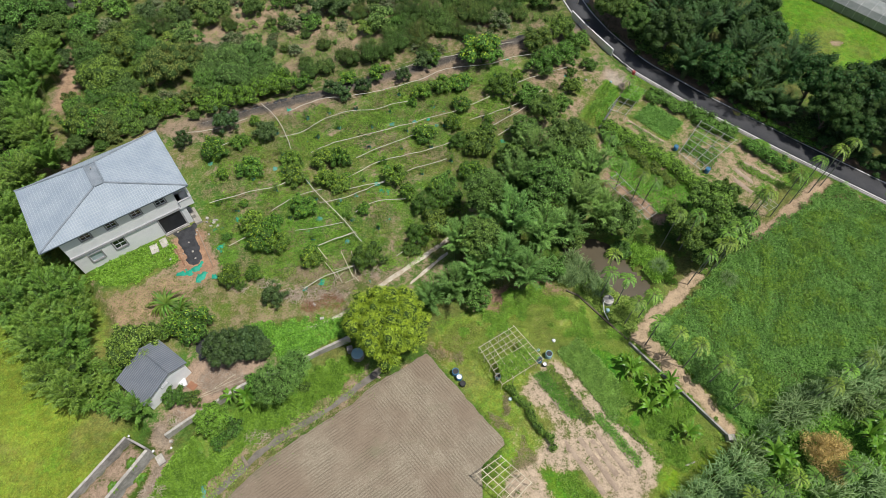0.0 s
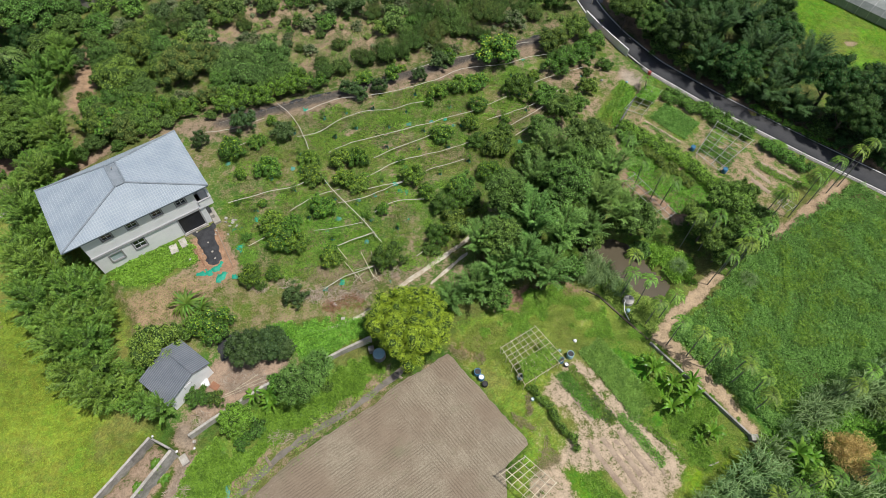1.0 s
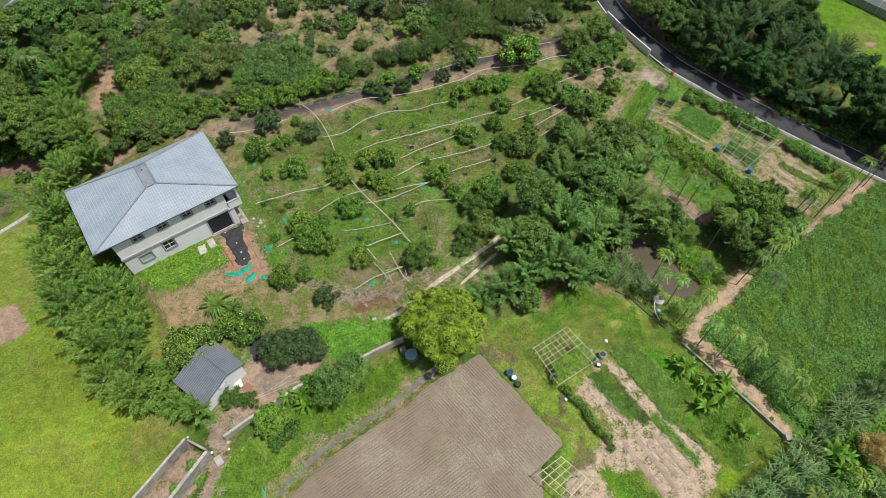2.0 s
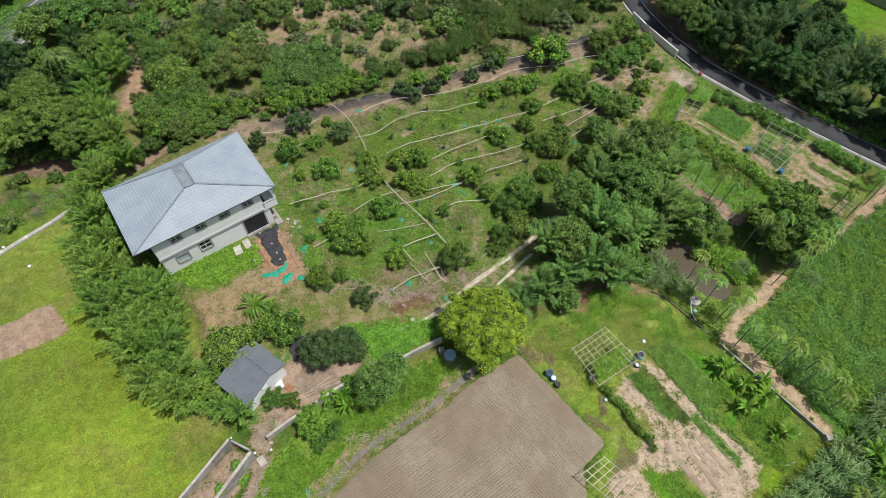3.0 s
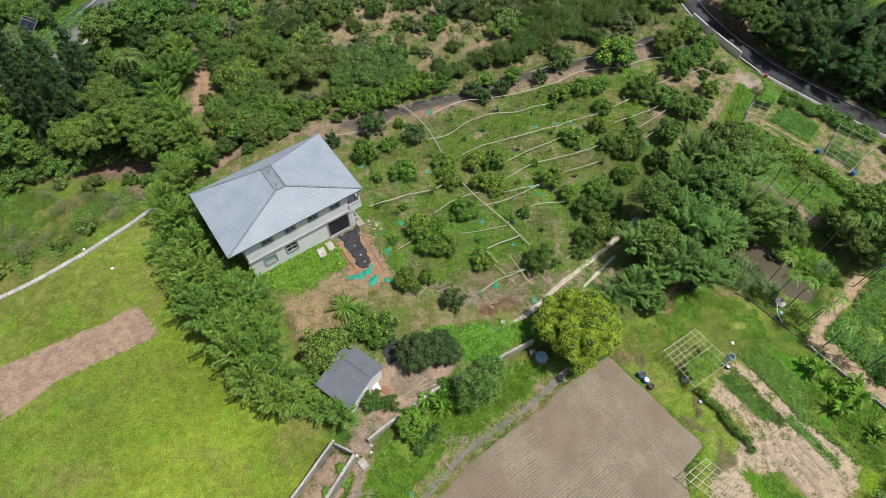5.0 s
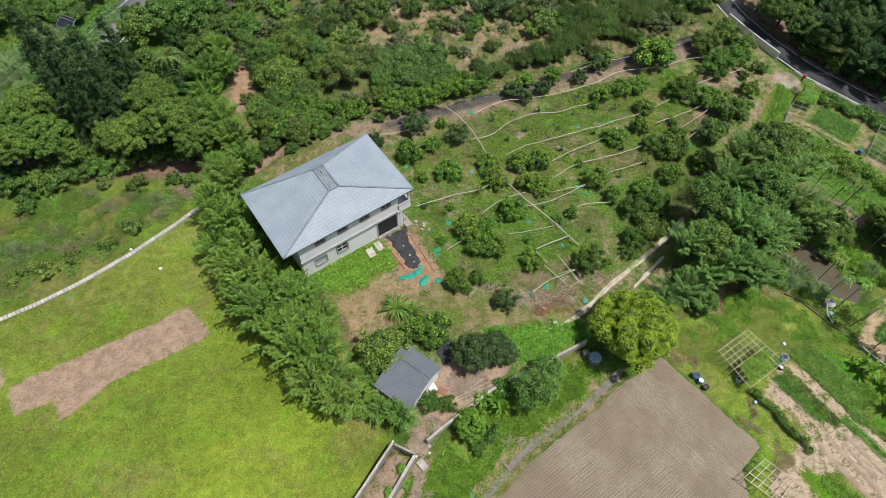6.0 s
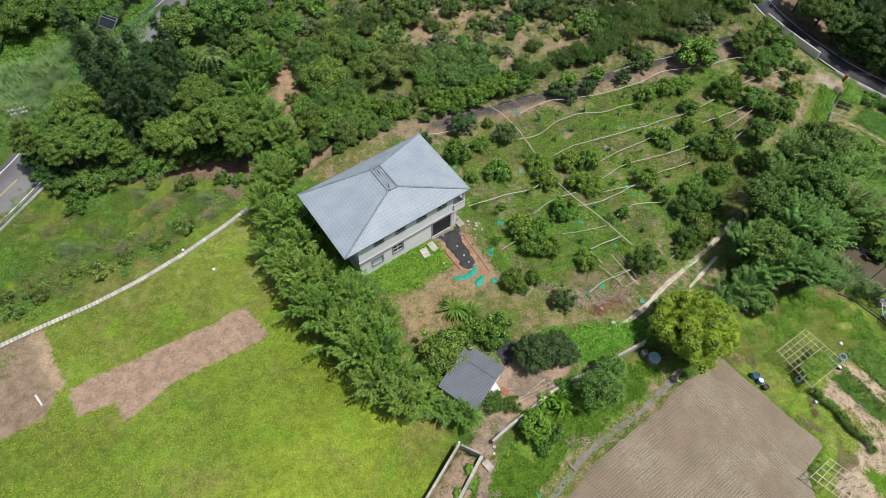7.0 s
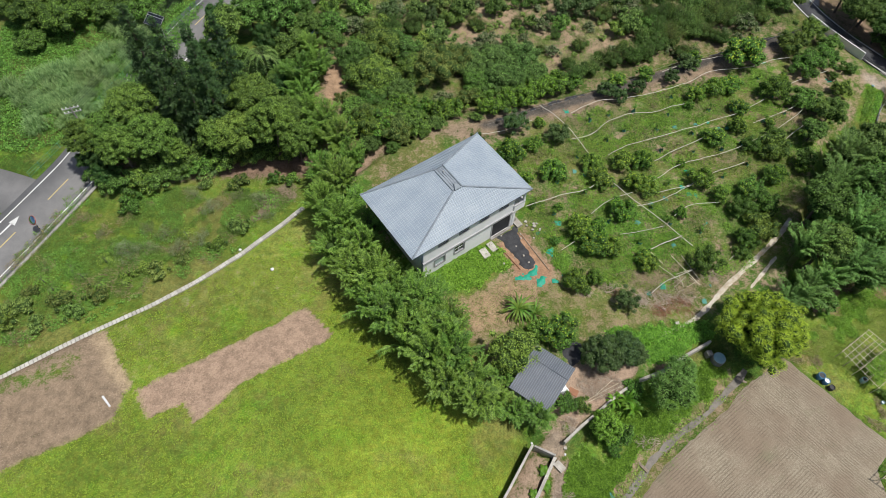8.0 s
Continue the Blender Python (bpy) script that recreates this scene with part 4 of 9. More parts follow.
def window_at(house, u, z, w, h, v, panes, glass, material):
    """A framed window with a grey surround in the front wall, whose face is at v."""
    win = part("window", boxes((u - 0.16, u, v - 0.06, v + 0.1, z - 0.16, z + h + 0.16), (u + w, u + w + 0.16, v - 0.06, v + 0.1, z - 0.16, z + h + 0.16), (u, u + w, v - 0.06, v + 0.1, z + h, z + h + 0.16), (u, u + w, v - 0.10, v + 0.1, z - 0.16, z)), M_TRIM, house, "grey window surround")
    f, y0, y1 = 0.06, v + 0.06, v + 0.13
    rows = [(u, u + f, y0, y1, z, z + h), (u + w - f, u + w, y0, y1, z, z + h), (u + f, u + w - f, y0, y1, z, z + f), (u + f, u + w - f, y0, y1, z + h - f, z + h)]
    part("window_frame", boxes(*rows), M_WHITE, win, "white window frame")
    if panes > 1:
        part("mullion", boxes((u + w / 2 - 0.03, u + w / 2 + 0.03, y0, y1, z + f, z + h - f)), M_WHITE, win)
    if panes > 2:
        part("transom", boxes((u + f, u + w - f, y0 + 0.004, y1 - 0.004, z + h * 0.5 - 0.03, z + h * 0.5 + 0.03)), M_WHITE, win)
    part("pane", boxes((u + f, u + w - f, v + 0.09, v + 0.105, z + f, z + h - f)), glass, win)


def roof_slope(name, house, corners, ribs_along, material, spacing=0.30):
    """A roof slope with standing ribs down it. corners: eave a, eave b, top b, top a (or one top)."""
    pts = [Vector(c) for c in corners]
    slope = part(name, slab(bmesh.new(), [tuple(p) for p in pts], 0.10), material, house)
    base = (pts[1] - pts[0]).normalized()
    nrm = base.cross(pts[2] - pts[0]).normalized()
    nrm = nrm if nrm.z > 0 else -nrm
    down = nrm.cross(base)
    flat = [((p - pts[0]).dot(base), (p - pts[0]).dot(down)) for p in pts]
    bm = bmesh.new()
    n = int(flat[1][0] / spacing)
    for k in range(1, n + 1):
        a = k * spacing - 0.5 * spacing
        cut = []
        for (ax, ay), (bx, by) in zip(flat, flat[1:] + flat[:1]):
            if (ax - a) * (bx - a) < 0:
                cut.append(ay + (by - ay) * (a - ax) / (bx - ax))
        if len(cut) < 2 or max(cut) - min(cut) < 0.3:
            continue
        lo, hi = min(cut), max(cut)
        for w0, w1 in ((-0.045, 0.045),):
            q = [pts[0] + base * (a + w) + down * d + nrm * h for d in (lo, hi) for w, h in ((w0, 0.0), (w0 * 0.45, 0.045), (w1 * 0.45, 0.045), (w1, 0.0))]
            v = [bm.verts.new(p) for p in q]
            for i in range(3):
                bm.faces.new((v[i], v[i + 1], v[i + 5], v[i + 4]))
            bm.faces.new(v[0:4])
            bm.faces.new(v[7:3:-1])
    # ribs take the lighter copy of the sheet's colour, as if lit
    part("ribs", bm, M_RIB_LIT if material is M_ROOF else M_SHED_RIB_LIT, slope)
    if material is M_ROOF:
        top = max(d for _, d in flat) if abs(max(d for _, d in flat)) > abs(min(d for _, d in flat)) else min(d for _, d in flat)
        for k in range(1, int(abs(top) / 0.42)):
            d = math.copysign(k * 0.42, top)
            cut = [ax + (bx - ax) * (d - ay) / (by - ay) for (ax, ay), (bx, by) in zip(flat, flat[1:] + flat[:1]) if (ay - d) * (by - d) < 0]
            if len(cut) == 2:
                bm = bmesh.new()
                e = math.copysign(0.07, top)
                q = [pts[0] + base * a + down * (d + w) + nrm * h for a in (min(cut) + 0.05, max(cut) - 0.05) for w, h in ((0.0, 0.028), (e, 0.003))]
                v = [bm.verts.new(p) for p in (q[0], q[2], q[3], q[1])]
                bm.faces.new(v)
                low = [bm.verts.new(pts[0] + base * a + down * d + nrm * 0.003) for a in (min(cut) + 0.05, max(cut) - 0.05)]
                bm.faces.new((low[0], low[1], v[1], v[0]))
                part("lap", bm, M_RIB_LIT, slope)
    return slope


# Ribs and laps coloured lighter than the sheet to imitate light caught on them.
M_RIB_LIT = surface("roof_ribs_lit", (0.31, 0.36, 0.41), (0.37, 0.42, 0.46), 0.5, 0.4, 5.0, 0.0, 0.1, 0.01)


def ridge_cap(name, house, a, b, r, material):
    bm = bmesh.new()
    tube(bm, [a, b], r, r, 8)
    return part(name, bm, material, house, "darker ridge flashing")


def build_house():
    h = root("house", -47.6, 37.5, 1.75, 35.1, "two-storey pale rendered house with blue-grey metal hip roof", "house")
    U, V, E, T = 18.35, 11.5, 7.15, 9.45
    u0, u1, v0, v1 = 2.0, 17.0, 0.62, 10.8
    ru0, ru1, rv0, rv1 = 8.75, 10.05, 4.0, 8.0
    roof_slope("roof_front", h, [(0, 0, E), (U, 0, E), (ru1, rv0, T), (ru0, rv0, T)], 0, M_ROOF)
    roof_slope("roof_back", h, [(U, V, E), (0, V, E), (ru0, rv1, T), (ru1, rv1, T)], 0, M_ROOF)
    roof_slope("roof_side", h, [(0, V, E), (0, 0, E), (ru0, rv0, T), (ru0, rv1, T)], 0, M_ROOF)
    roof_slope("roof_side", h, [(U, 0, E), (U, V, E), (ru1, rv1, T), (ru1, rv0, T)], 0, M_ROOF)
    for a, b in (((0, 0, E), (ru0, rv0, T)), ((U, 0, E), (ru1, rv0, T)), ((0, V, E), (ru0, rv1, T)), ((U, V, E), (ru1, rv1, T)), ((ru0, rv0, T), (ru0, rv1, T)), ((ru1, rv0, T), (ru1, rv1, T))):
        ridge_cap("ridge_cap", h, (a[0], a[1], a[2] + 0.03), (b[0], b[1], b[2] + 0.05), 0.11, M_RIDGE)
    vent = part("ridge_tray", boxes((ru0 + 0.1, ru1 - 0.1, rv0 + 0.1, rv1 - 0.1, T - 0.25, T + 0.01), (ru0 + 0.32, ru0 + 0.38, rv0 + 0.1, rv1 - 0.1, T, T + 0.06), (ru0 + 0.62, ru0 + 0.68, rv0 + 0.1, rv1 - 0.1, T, T + 0.06), (ru0 + 0.92, ru0 + 0.98, rv0 + 0.1, rv1 - 0.1, T, T + 0.06)), M_RIDGE, h, "flat ribbed tray between the ridges")
    bm = bmesh.new()
    slab(bm, [(ru0 + 0.15, rv0 - 0.1, T + 0.14), (ru1 - 0.15, rv0 - 0.1, T + 0.14), (9.4, rv0 + 0.75, T + 0.42)], 0.16)
    part("ridge_cowl", bm, M_RIDGE, vent)
    bm = bmesh.new()
    tube(bm, [(9.45, rv1 - 0.9, T), (9.45, rv1 - 0.9, T + 0.3), (9.4, rv1 - 1.2, T + 0.36)], 0.07, 0.06, 8)
    part("vent_pipe", bm, M_STEEL, vent)
    # eave boards
    part("fascia", boxes((0.06, U - 0.06, 0.05, 0.11, E - 0.26, E - 0.05), (0.06, U - 0.06, V - 0.11, V - 0.05, E - 0.26, E - 0.05), (0.06, 0.12, 0.12, V - 0.12, E - 0.26, E - 0.05), (U - 0.12, U - 0.06, 0.12, V - 0.12, E - 0.26, E - 0.05)), M_RIDGE, h)
    part("soffit", boxes((0.13, U - 0.13, 0.12, V - 0.12, E - 0.2, E - 0.14)), M_BAND, h)
    # walls
    low = (6.85, 1.45, 1.45, 1.5)
    pale = (3.75, 1.25, 1.5, 1.3)
    ups = [4.35, 7.5, 10.65, 13.8]
    gar = (12.95, 15.85, 0.02, 3.05)
    part("wall_lower", wall_bm(u0, 16.6, -0.6, 3.2, v0, v0 + 0.25, [(low[0], low[0] + low[2], low[1], low[1] + low[3]), (pale[0], pale[0] + pale[2], pale[1], pale[1] + pale[3]), gar]), M_WALL, h)
    part("wall_upper", wall_bm(u0, 16.2, 3.55, E - 0.2, v0 - 0.02, v0 + 0.25, [(u, u + 1.2, 5.45, 6.45) for u in ups]), M_WALL, h)
    part("storey_band", boxes((u0 - 0.1, 16.75, v0 - 0.16, v0 + 0.3, 3.2, 3.55)), M_BAND, h, "grey band between the storeys")
    part("wall_side", wall_bm(v0 + 0.26, v1 - 0.26, -0.6, E - 0.2, u0, u0 + 0.25, [(4.0, 5.4, 4.9, 6.3)], True), M_WALL, h)
    part("wall_side", wall_bm(v0 + 2.6, v1 - 0.26, -0.6, E - 0.2, u1 - 0.25, u1, [(5.0, 6.4, 4.9, 6.3)], True), M_WALL, h)
    part("wall_back", boxes((u0, u1, v1 - 0.25, v1, -0.6, E - 0.2)), M_WALL, h)
    part("floor_slab", boxes((u0 + 0.26, u1 - 0.26, v0 + 0.31, v1 - 0.26, 3.25, 3.5)), M_CONCRETE, h)
    part("ground_slab", boxes((u0 + 0.26, u1 - 0.26, v0 + 0.26, v1 - 0.26, -0.6, 0.0)), M_CONCRETE_DARK, h)
    for u in ups:
        window_at(h, u, 5.45, 1.2, 1.0, v0 - 0.02, 3, M_GLASS, M_TRIM)
    window_at(h, low[0], low[1], low[2], low[3], v0, 3, M_GLASS, M_TRIM)
    window_at(h, pale[0], pale[1], pale[2], pale[3], v0, 1, M_FROST, M_TRIM)
    # garage surround, pillar and closed back
    part("garage_surround", boxes((12.75, 12.95, v0 - 0.05, v0 + 0.3, 0.0, 3.19), (15.85, 16.05, v0 - 0.05, v0 + 0.3, 0.0, 3.19), (12.95, 15.85, v0 - 0.05, v0 + 0.3, 3.05, 3.19)), M_BAND, h, "grey frame of the closed garage")
    part("garage_partition", boxes((11.9, 12.05, v0 + 0.26, 6.6, 0.0, 3.2), (12.06, u1 - 0.26, 6.45, 6.6, 0.0, 3.2)), M_CONCRETE_DARK, h)
    door = part("garage_door", boxes((12.96, 15.84, v0 + 0.05, v0 + 0.11, 0.052, 3.04)), M_SHUTTER, h, "dark closed roller door")
    for k in range(14):
        part("slat", boxes((12.97, 15.83, v0 + 0.025, v0 + 0.048, 0.08 + k * 0.21, 0.25 + k * 0.21)), M_SHUTTER, door)
    part("garage_threshold", boxes((12.75, 16.1, v0 - 0.4, v0 - 0.06, -0.3, 0.05)), M_CONCRETE, h, "pale concrete threshold")
    part("corner_pillar", boxes((16.35, 16.75, v0 - 0.05, v0 + 0.4, -0.5, 3.19)), M_WALL, h)
    # corner balcony
    bal = part("balcony", boxes((16.0, 18.0, v0 - 0.2, 3.1, 3.25, 3.5)), M_WALL, h)
    part("parapet", boxes((16.25, 18.0, v0 - 0.2, v0 - 0.05, 3.5, 4.55), (17.85, 18.0, v0 - 0.04, 3.1, 3.5, 4.55), (17.0, 17.84, 2.96, 3.1, 3.5, 4.55)), M_WALL, bal, "pale balcony parapet")
    part("coping", boxes((16.2, 18.05, v0 - 0.25, v0 - 0.0, 4.55, 4.63), (17.8, 18.05, v0, 3.15, 4.55, 4.63)), M_BAND, bal)
    part("balcony_column", boxes((17.72, 17.97, v0 - 0.15, v0 + 0.1, 4.63, E - 0.2)), M_WALL, bal)
    part("balcony_wall", boxes((15.95, 16.2, v0 + 0.26, 3.2, 3.5, E - 0.2), (16.21, u1 - 0.26, 2.95, 3.2, 3.5, E - 0.2)), M_WALL, bal)
    part("side_apron", boxes((16.8, 17.7, v0 - 0.9, 2.6, -0.6, 0.25), (16.8, 17.3, 0.7, 2.4, 0.25, 0.9)), M_CONCRETE_PALE, h, "pale concrete apron beside the garage")
    bm = bmesh.new()
    tube(bm, [(u0 - 0.06, v0 + 0.5, -0.3), (u0 - 0.06, v0 + 0.5, E - 0.3)], 0.05)
    part("downpipe", bm, M_WHITE, h)
    return h


build_house()


def build_shed():
    s = root("shed", -29.08, 25.95, 1.65, 0, "small shed with dark grey ribbed gable roof and white walls", "shed")
    # local x runs along the ridge, y from the far eave to the near one
    s.matrix_basis = pose(-29.08, 25.95, 1.65, 0, 0, 180 - 35.8)
    L, D, R, e0, e1, t = 5.0, 6.1, 2.12, 2.75, 2.45, 3.8
    roof_slope("roof_far", s, [(0, 0, e0), (L, 0, e0), (L, R, t), (0, R, t)], 0, M_SHED, 0.25)
    roof_slope("roof_near", s, [(L, D, e1), (0, D, e1), (0, R, t), (L, R, t)], 0, M_SHED, 0.25)
    ridge_cap("ridge_cap", s, (-0.02, R, t + 0.02), (L + 0.02, R, t + 0.02), 0.08, M_SHED)
    for x in (0.25, L - 0.4):
        bm = bmesh.new()
        v = [bm.verts.new((xx, y, z)) for xx in (x, x + 0.15) for y, z in ((0.3, 0), (D - 0.3, 0), (D - 0.3, e1 - 0.02), (R, t - 0.14), (0.3, e0 - 0.02))]
        bm.faces.new(v[:5])
        bm.faces.new(v[5:][::-1])
        for i in range(5):
            j = (i + 1) % 5
            bm.faces.new((v[i], v[j], v[j + 5], v[i + 5]))
        part("gable_wall", bm, M_WALL, s, "white gable wall")
    part("wall", boxes((0.4, L - 0.4, 0.3, 0.45, 0, e0)), M_WALL, s)
    part("wall", boxes((0.4, L - 0.4, D - 0.45, D - 0.3, 0, e1 - 0.05)), M_WALL, s)
    vent = part("louvre", boxes((0.18, 0.25, 2.7, 3.7, 2.05, 2.6)), M_TRIM, s, "louvred vent in the gable")
    for k in range(4):
        part("slat", boxes((0.14, 0.18, 2.75, 3.65, 2.12 + k * 0.13, 2.18 + k * 0.13)), M_WHITE, vent)
    return s


build_shed()


# ---- plants ----
def unit(v):
    return v / (np.linalg.norm(v, axis=-1, keepdims=True) + 1e-9)


def leaves(at, way, face, length, width, fold=0.25):
    """Pointed leaves that start at places and run along ways, with upper sides to face: vertices, triangles."""
    way = unit(way)
    side = unit(np.cross(way, face))
    up = np.cross(side, way)
    length, width = np.broadcast_to(length, len(at))[:, None], np.broadcast_to(width, len(at))[:, None]
    b = at + way * length * 0.28
    v = np.stack([b + side * width * 0.62 - up * width * fold, at + way * length * 1.05 - up * length * 0.12, b - side * width * 0.62 - up * width * fold], 1)
    return v.reshape(-1, 3), np.arange(len(at) * 3).reshape(-1, 3)


def joined(pieces):
    vs, fs, n = [], [], 0
    for v, f in pieces:
        vs.append(v)
        fs.append(f + n)
        n += len(v)
    return np.concatenate(vs), np.concatenate(fs)


def dome(rng, n, low=-0.35):
    z = rng.uniform(low, 1.0, n)
    a = rng.uniform(0, 2 * math.pi, n)
    r = np.sqrt(1 - z * z)
    return np.stack([r * np.cos(a), r * np.sin(a), z], 1)


def crown_leaves(rng, clumps, per, length, ratio=0.5, spread=0.3, low=-0.35, droop=0.15):
    """Leaves on the outer side of clumps (centre, radius)."""
    c = np.repeat(np.array([k[0] for k in clumps]), per, 0)
    r = np.repeat(np.array([k[1] for k in clumps]), per)[:, None]
    d = dome(rng, len(c), low)
    at = c + d * r * rng.uniform(0.76, 1.06, (len(c), 1)) * np.array([1, 1, 0.8])
    face = unit(d + rng.normal(0, spread, d.shape) + np.array([0, 0, 0.2]))
    way = unit(np.cross(face, rng.normal(0, 1, d.shape)) + 0.35 * d - np.array([0, 0, droop]))
    ln = length * rng.uniform(0.65, 1.3, len(c))
    return leaves(at - way * ln[:, None] * 0.5, way, face, ln, ln * ratio)


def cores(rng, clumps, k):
    """Rough twenty-sided hearts of clumps, added to keep light out of a crown."""
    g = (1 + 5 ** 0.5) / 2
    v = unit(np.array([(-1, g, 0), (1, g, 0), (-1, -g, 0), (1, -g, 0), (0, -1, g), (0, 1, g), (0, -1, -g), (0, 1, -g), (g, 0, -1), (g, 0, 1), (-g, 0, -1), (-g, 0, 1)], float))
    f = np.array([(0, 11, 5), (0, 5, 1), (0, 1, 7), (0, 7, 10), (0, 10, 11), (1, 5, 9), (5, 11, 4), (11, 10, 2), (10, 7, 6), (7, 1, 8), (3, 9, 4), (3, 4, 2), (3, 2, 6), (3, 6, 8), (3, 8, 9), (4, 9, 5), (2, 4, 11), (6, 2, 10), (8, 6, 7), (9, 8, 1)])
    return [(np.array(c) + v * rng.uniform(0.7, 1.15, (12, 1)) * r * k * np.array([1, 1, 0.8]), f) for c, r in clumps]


def clumps_on(rng, n, R, Rz, hc, size, low=-0.2, uneven=0.18):
    out = []
    for d in dome(rng, n, low):
        k = rng.uniform(0.45, 0.86) if rng.rand() < 0.3 else rng.uniform(0.72, 0.9)
        k *= 1 + rng.normal(0, uneven)
        out.append(((d[0] * R * k, d[1] * R * k, hc + d[2] * Rz * k), size * rng.uniform(0.7, 1.25)))
    return out


def trunk_bm(rng, h, r, limbs, reach, spread):
    bm = bmesh.new()
    lean = rng.normal(0, 0.05, 2) * h
    tube(bm, [(0, 0, -0.4), (lean[0] * 0.4, lean[1] * 0.4, h * 0.5), (lean[0], lean[1], h)], r, r * 0.4, 7)
    for k in range(limbs):
        a = 2 * math.pi * (k + rng.rand() * 0.6) / limbs
        s = rng.uniform(0.45, 0.85)
        z = h * s
        e = (math.cos(a) * spread, math.sin(a) * spread)
        tube(bm, [(lean[0] * s, lean[1] * s, z), (e[0] * 0.5, e[1] * 0.5, z + reach * 0.4), (e[0], e[1], z + reach)], r * 0.4, r * 0.1, 5)
    return bm


def planted(name, label, category, group, trunk, tmat, crown, cmat, extra=(), inner=None):
    """A plant in its own axes: an Empty at its foot over its parts."""
    ob = root(name, 0, 0, 0, 0, label, category, group)
    if trunk is not None:
        part("trunk" if category != "bamboo" else "culm_base", trunk, tmat, ob)
    part_mesh(extra[0] if extra else "crown", mesh_from("crown", *crown, cmat), ob)
    # the cores carry the crown's inner shade in their dark colour
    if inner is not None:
        part_mesh("inner_crown", mesh_from("inner_crown", *joined(inner), F_INNER_SHADE), ob, "solid dark core standing in for the shade inside the crown")
    ob["fresh"] = 1
    return ob


def stand(ob, x, y, sx=1.0, sz=None, turn=0.0, sink=0.0):
    """Puts a plant, or a copy of it, on the ground at x, y."""
    m = pose(x, y, at_ground(x, y) - sink, 0, 0, turn) @ Matrix.Diagonal((sx, sx, sz or sx, 1))
    if ob.get("fresh"):
        del ob["fresh"]
        ob.matrix_basis = m
        return ob
    got = copy_thing(ob, Matrix.Identity(4))
    got.matrix_basis = m
    return got


def tree(seed, R, H, label, group, leaf, length=0.30, n=30, per=150, flat=0.75, name="tree", ratio=0.5, low=-0.25, bark=M_BARK, clump=0.34, core=0.76):
    rng = np.random.RandomState(seed)
    Rz = min(R * flat, H * 0.48)
    cl = clumps_on(rng, int(n * 2.2), R, Rz, H - Rz, R * clump * 0.66, low, 0.10)
    cl.append(((0, 0, H - Rz * 0.9), R * 0.6))
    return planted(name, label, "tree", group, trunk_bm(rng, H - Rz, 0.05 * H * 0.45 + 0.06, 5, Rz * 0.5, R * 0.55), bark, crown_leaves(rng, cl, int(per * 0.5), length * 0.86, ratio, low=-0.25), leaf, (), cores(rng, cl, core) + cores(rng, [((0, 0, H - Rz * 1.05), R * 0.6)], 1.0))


def shrub(seed, R, H, label, group, leaf, length=0.26, n=12, per=90, ratio=0.5, category="shrub", name="shrub", tips=None, core=0.74):
    rng = np.random.RandomState(seed)
    cl = clumps_on(rng, int(n * 1.8), R, H * 0.5, H * 0.5, R * 0.31, -0.3, 0.22)
    cl.append(((0, 0, H * 0.45), R * 0.6))
    per, length = int(per * 0.68), length * 0.86
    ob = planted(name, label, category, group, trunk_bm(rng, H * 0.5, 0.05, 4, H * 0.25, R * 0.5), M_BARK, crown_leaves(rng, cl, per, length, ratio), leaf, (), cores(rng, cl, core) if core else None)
    if tips is not None:
        top = [(c, r) for c, r in cl if c[2] > H * 0.5]
        young = part_mesh("young_foliage", mesh_from("young_foliage", *crown_leaves(rng, [(tuple(np.array(c) + (0, 0, 0.05)), r * 1.08) for c, r in top], int(per * 0.16), length * 0.9, ratio, low=0.1), tips), ob)
        tagged(young, kind="stuff")
    return ob


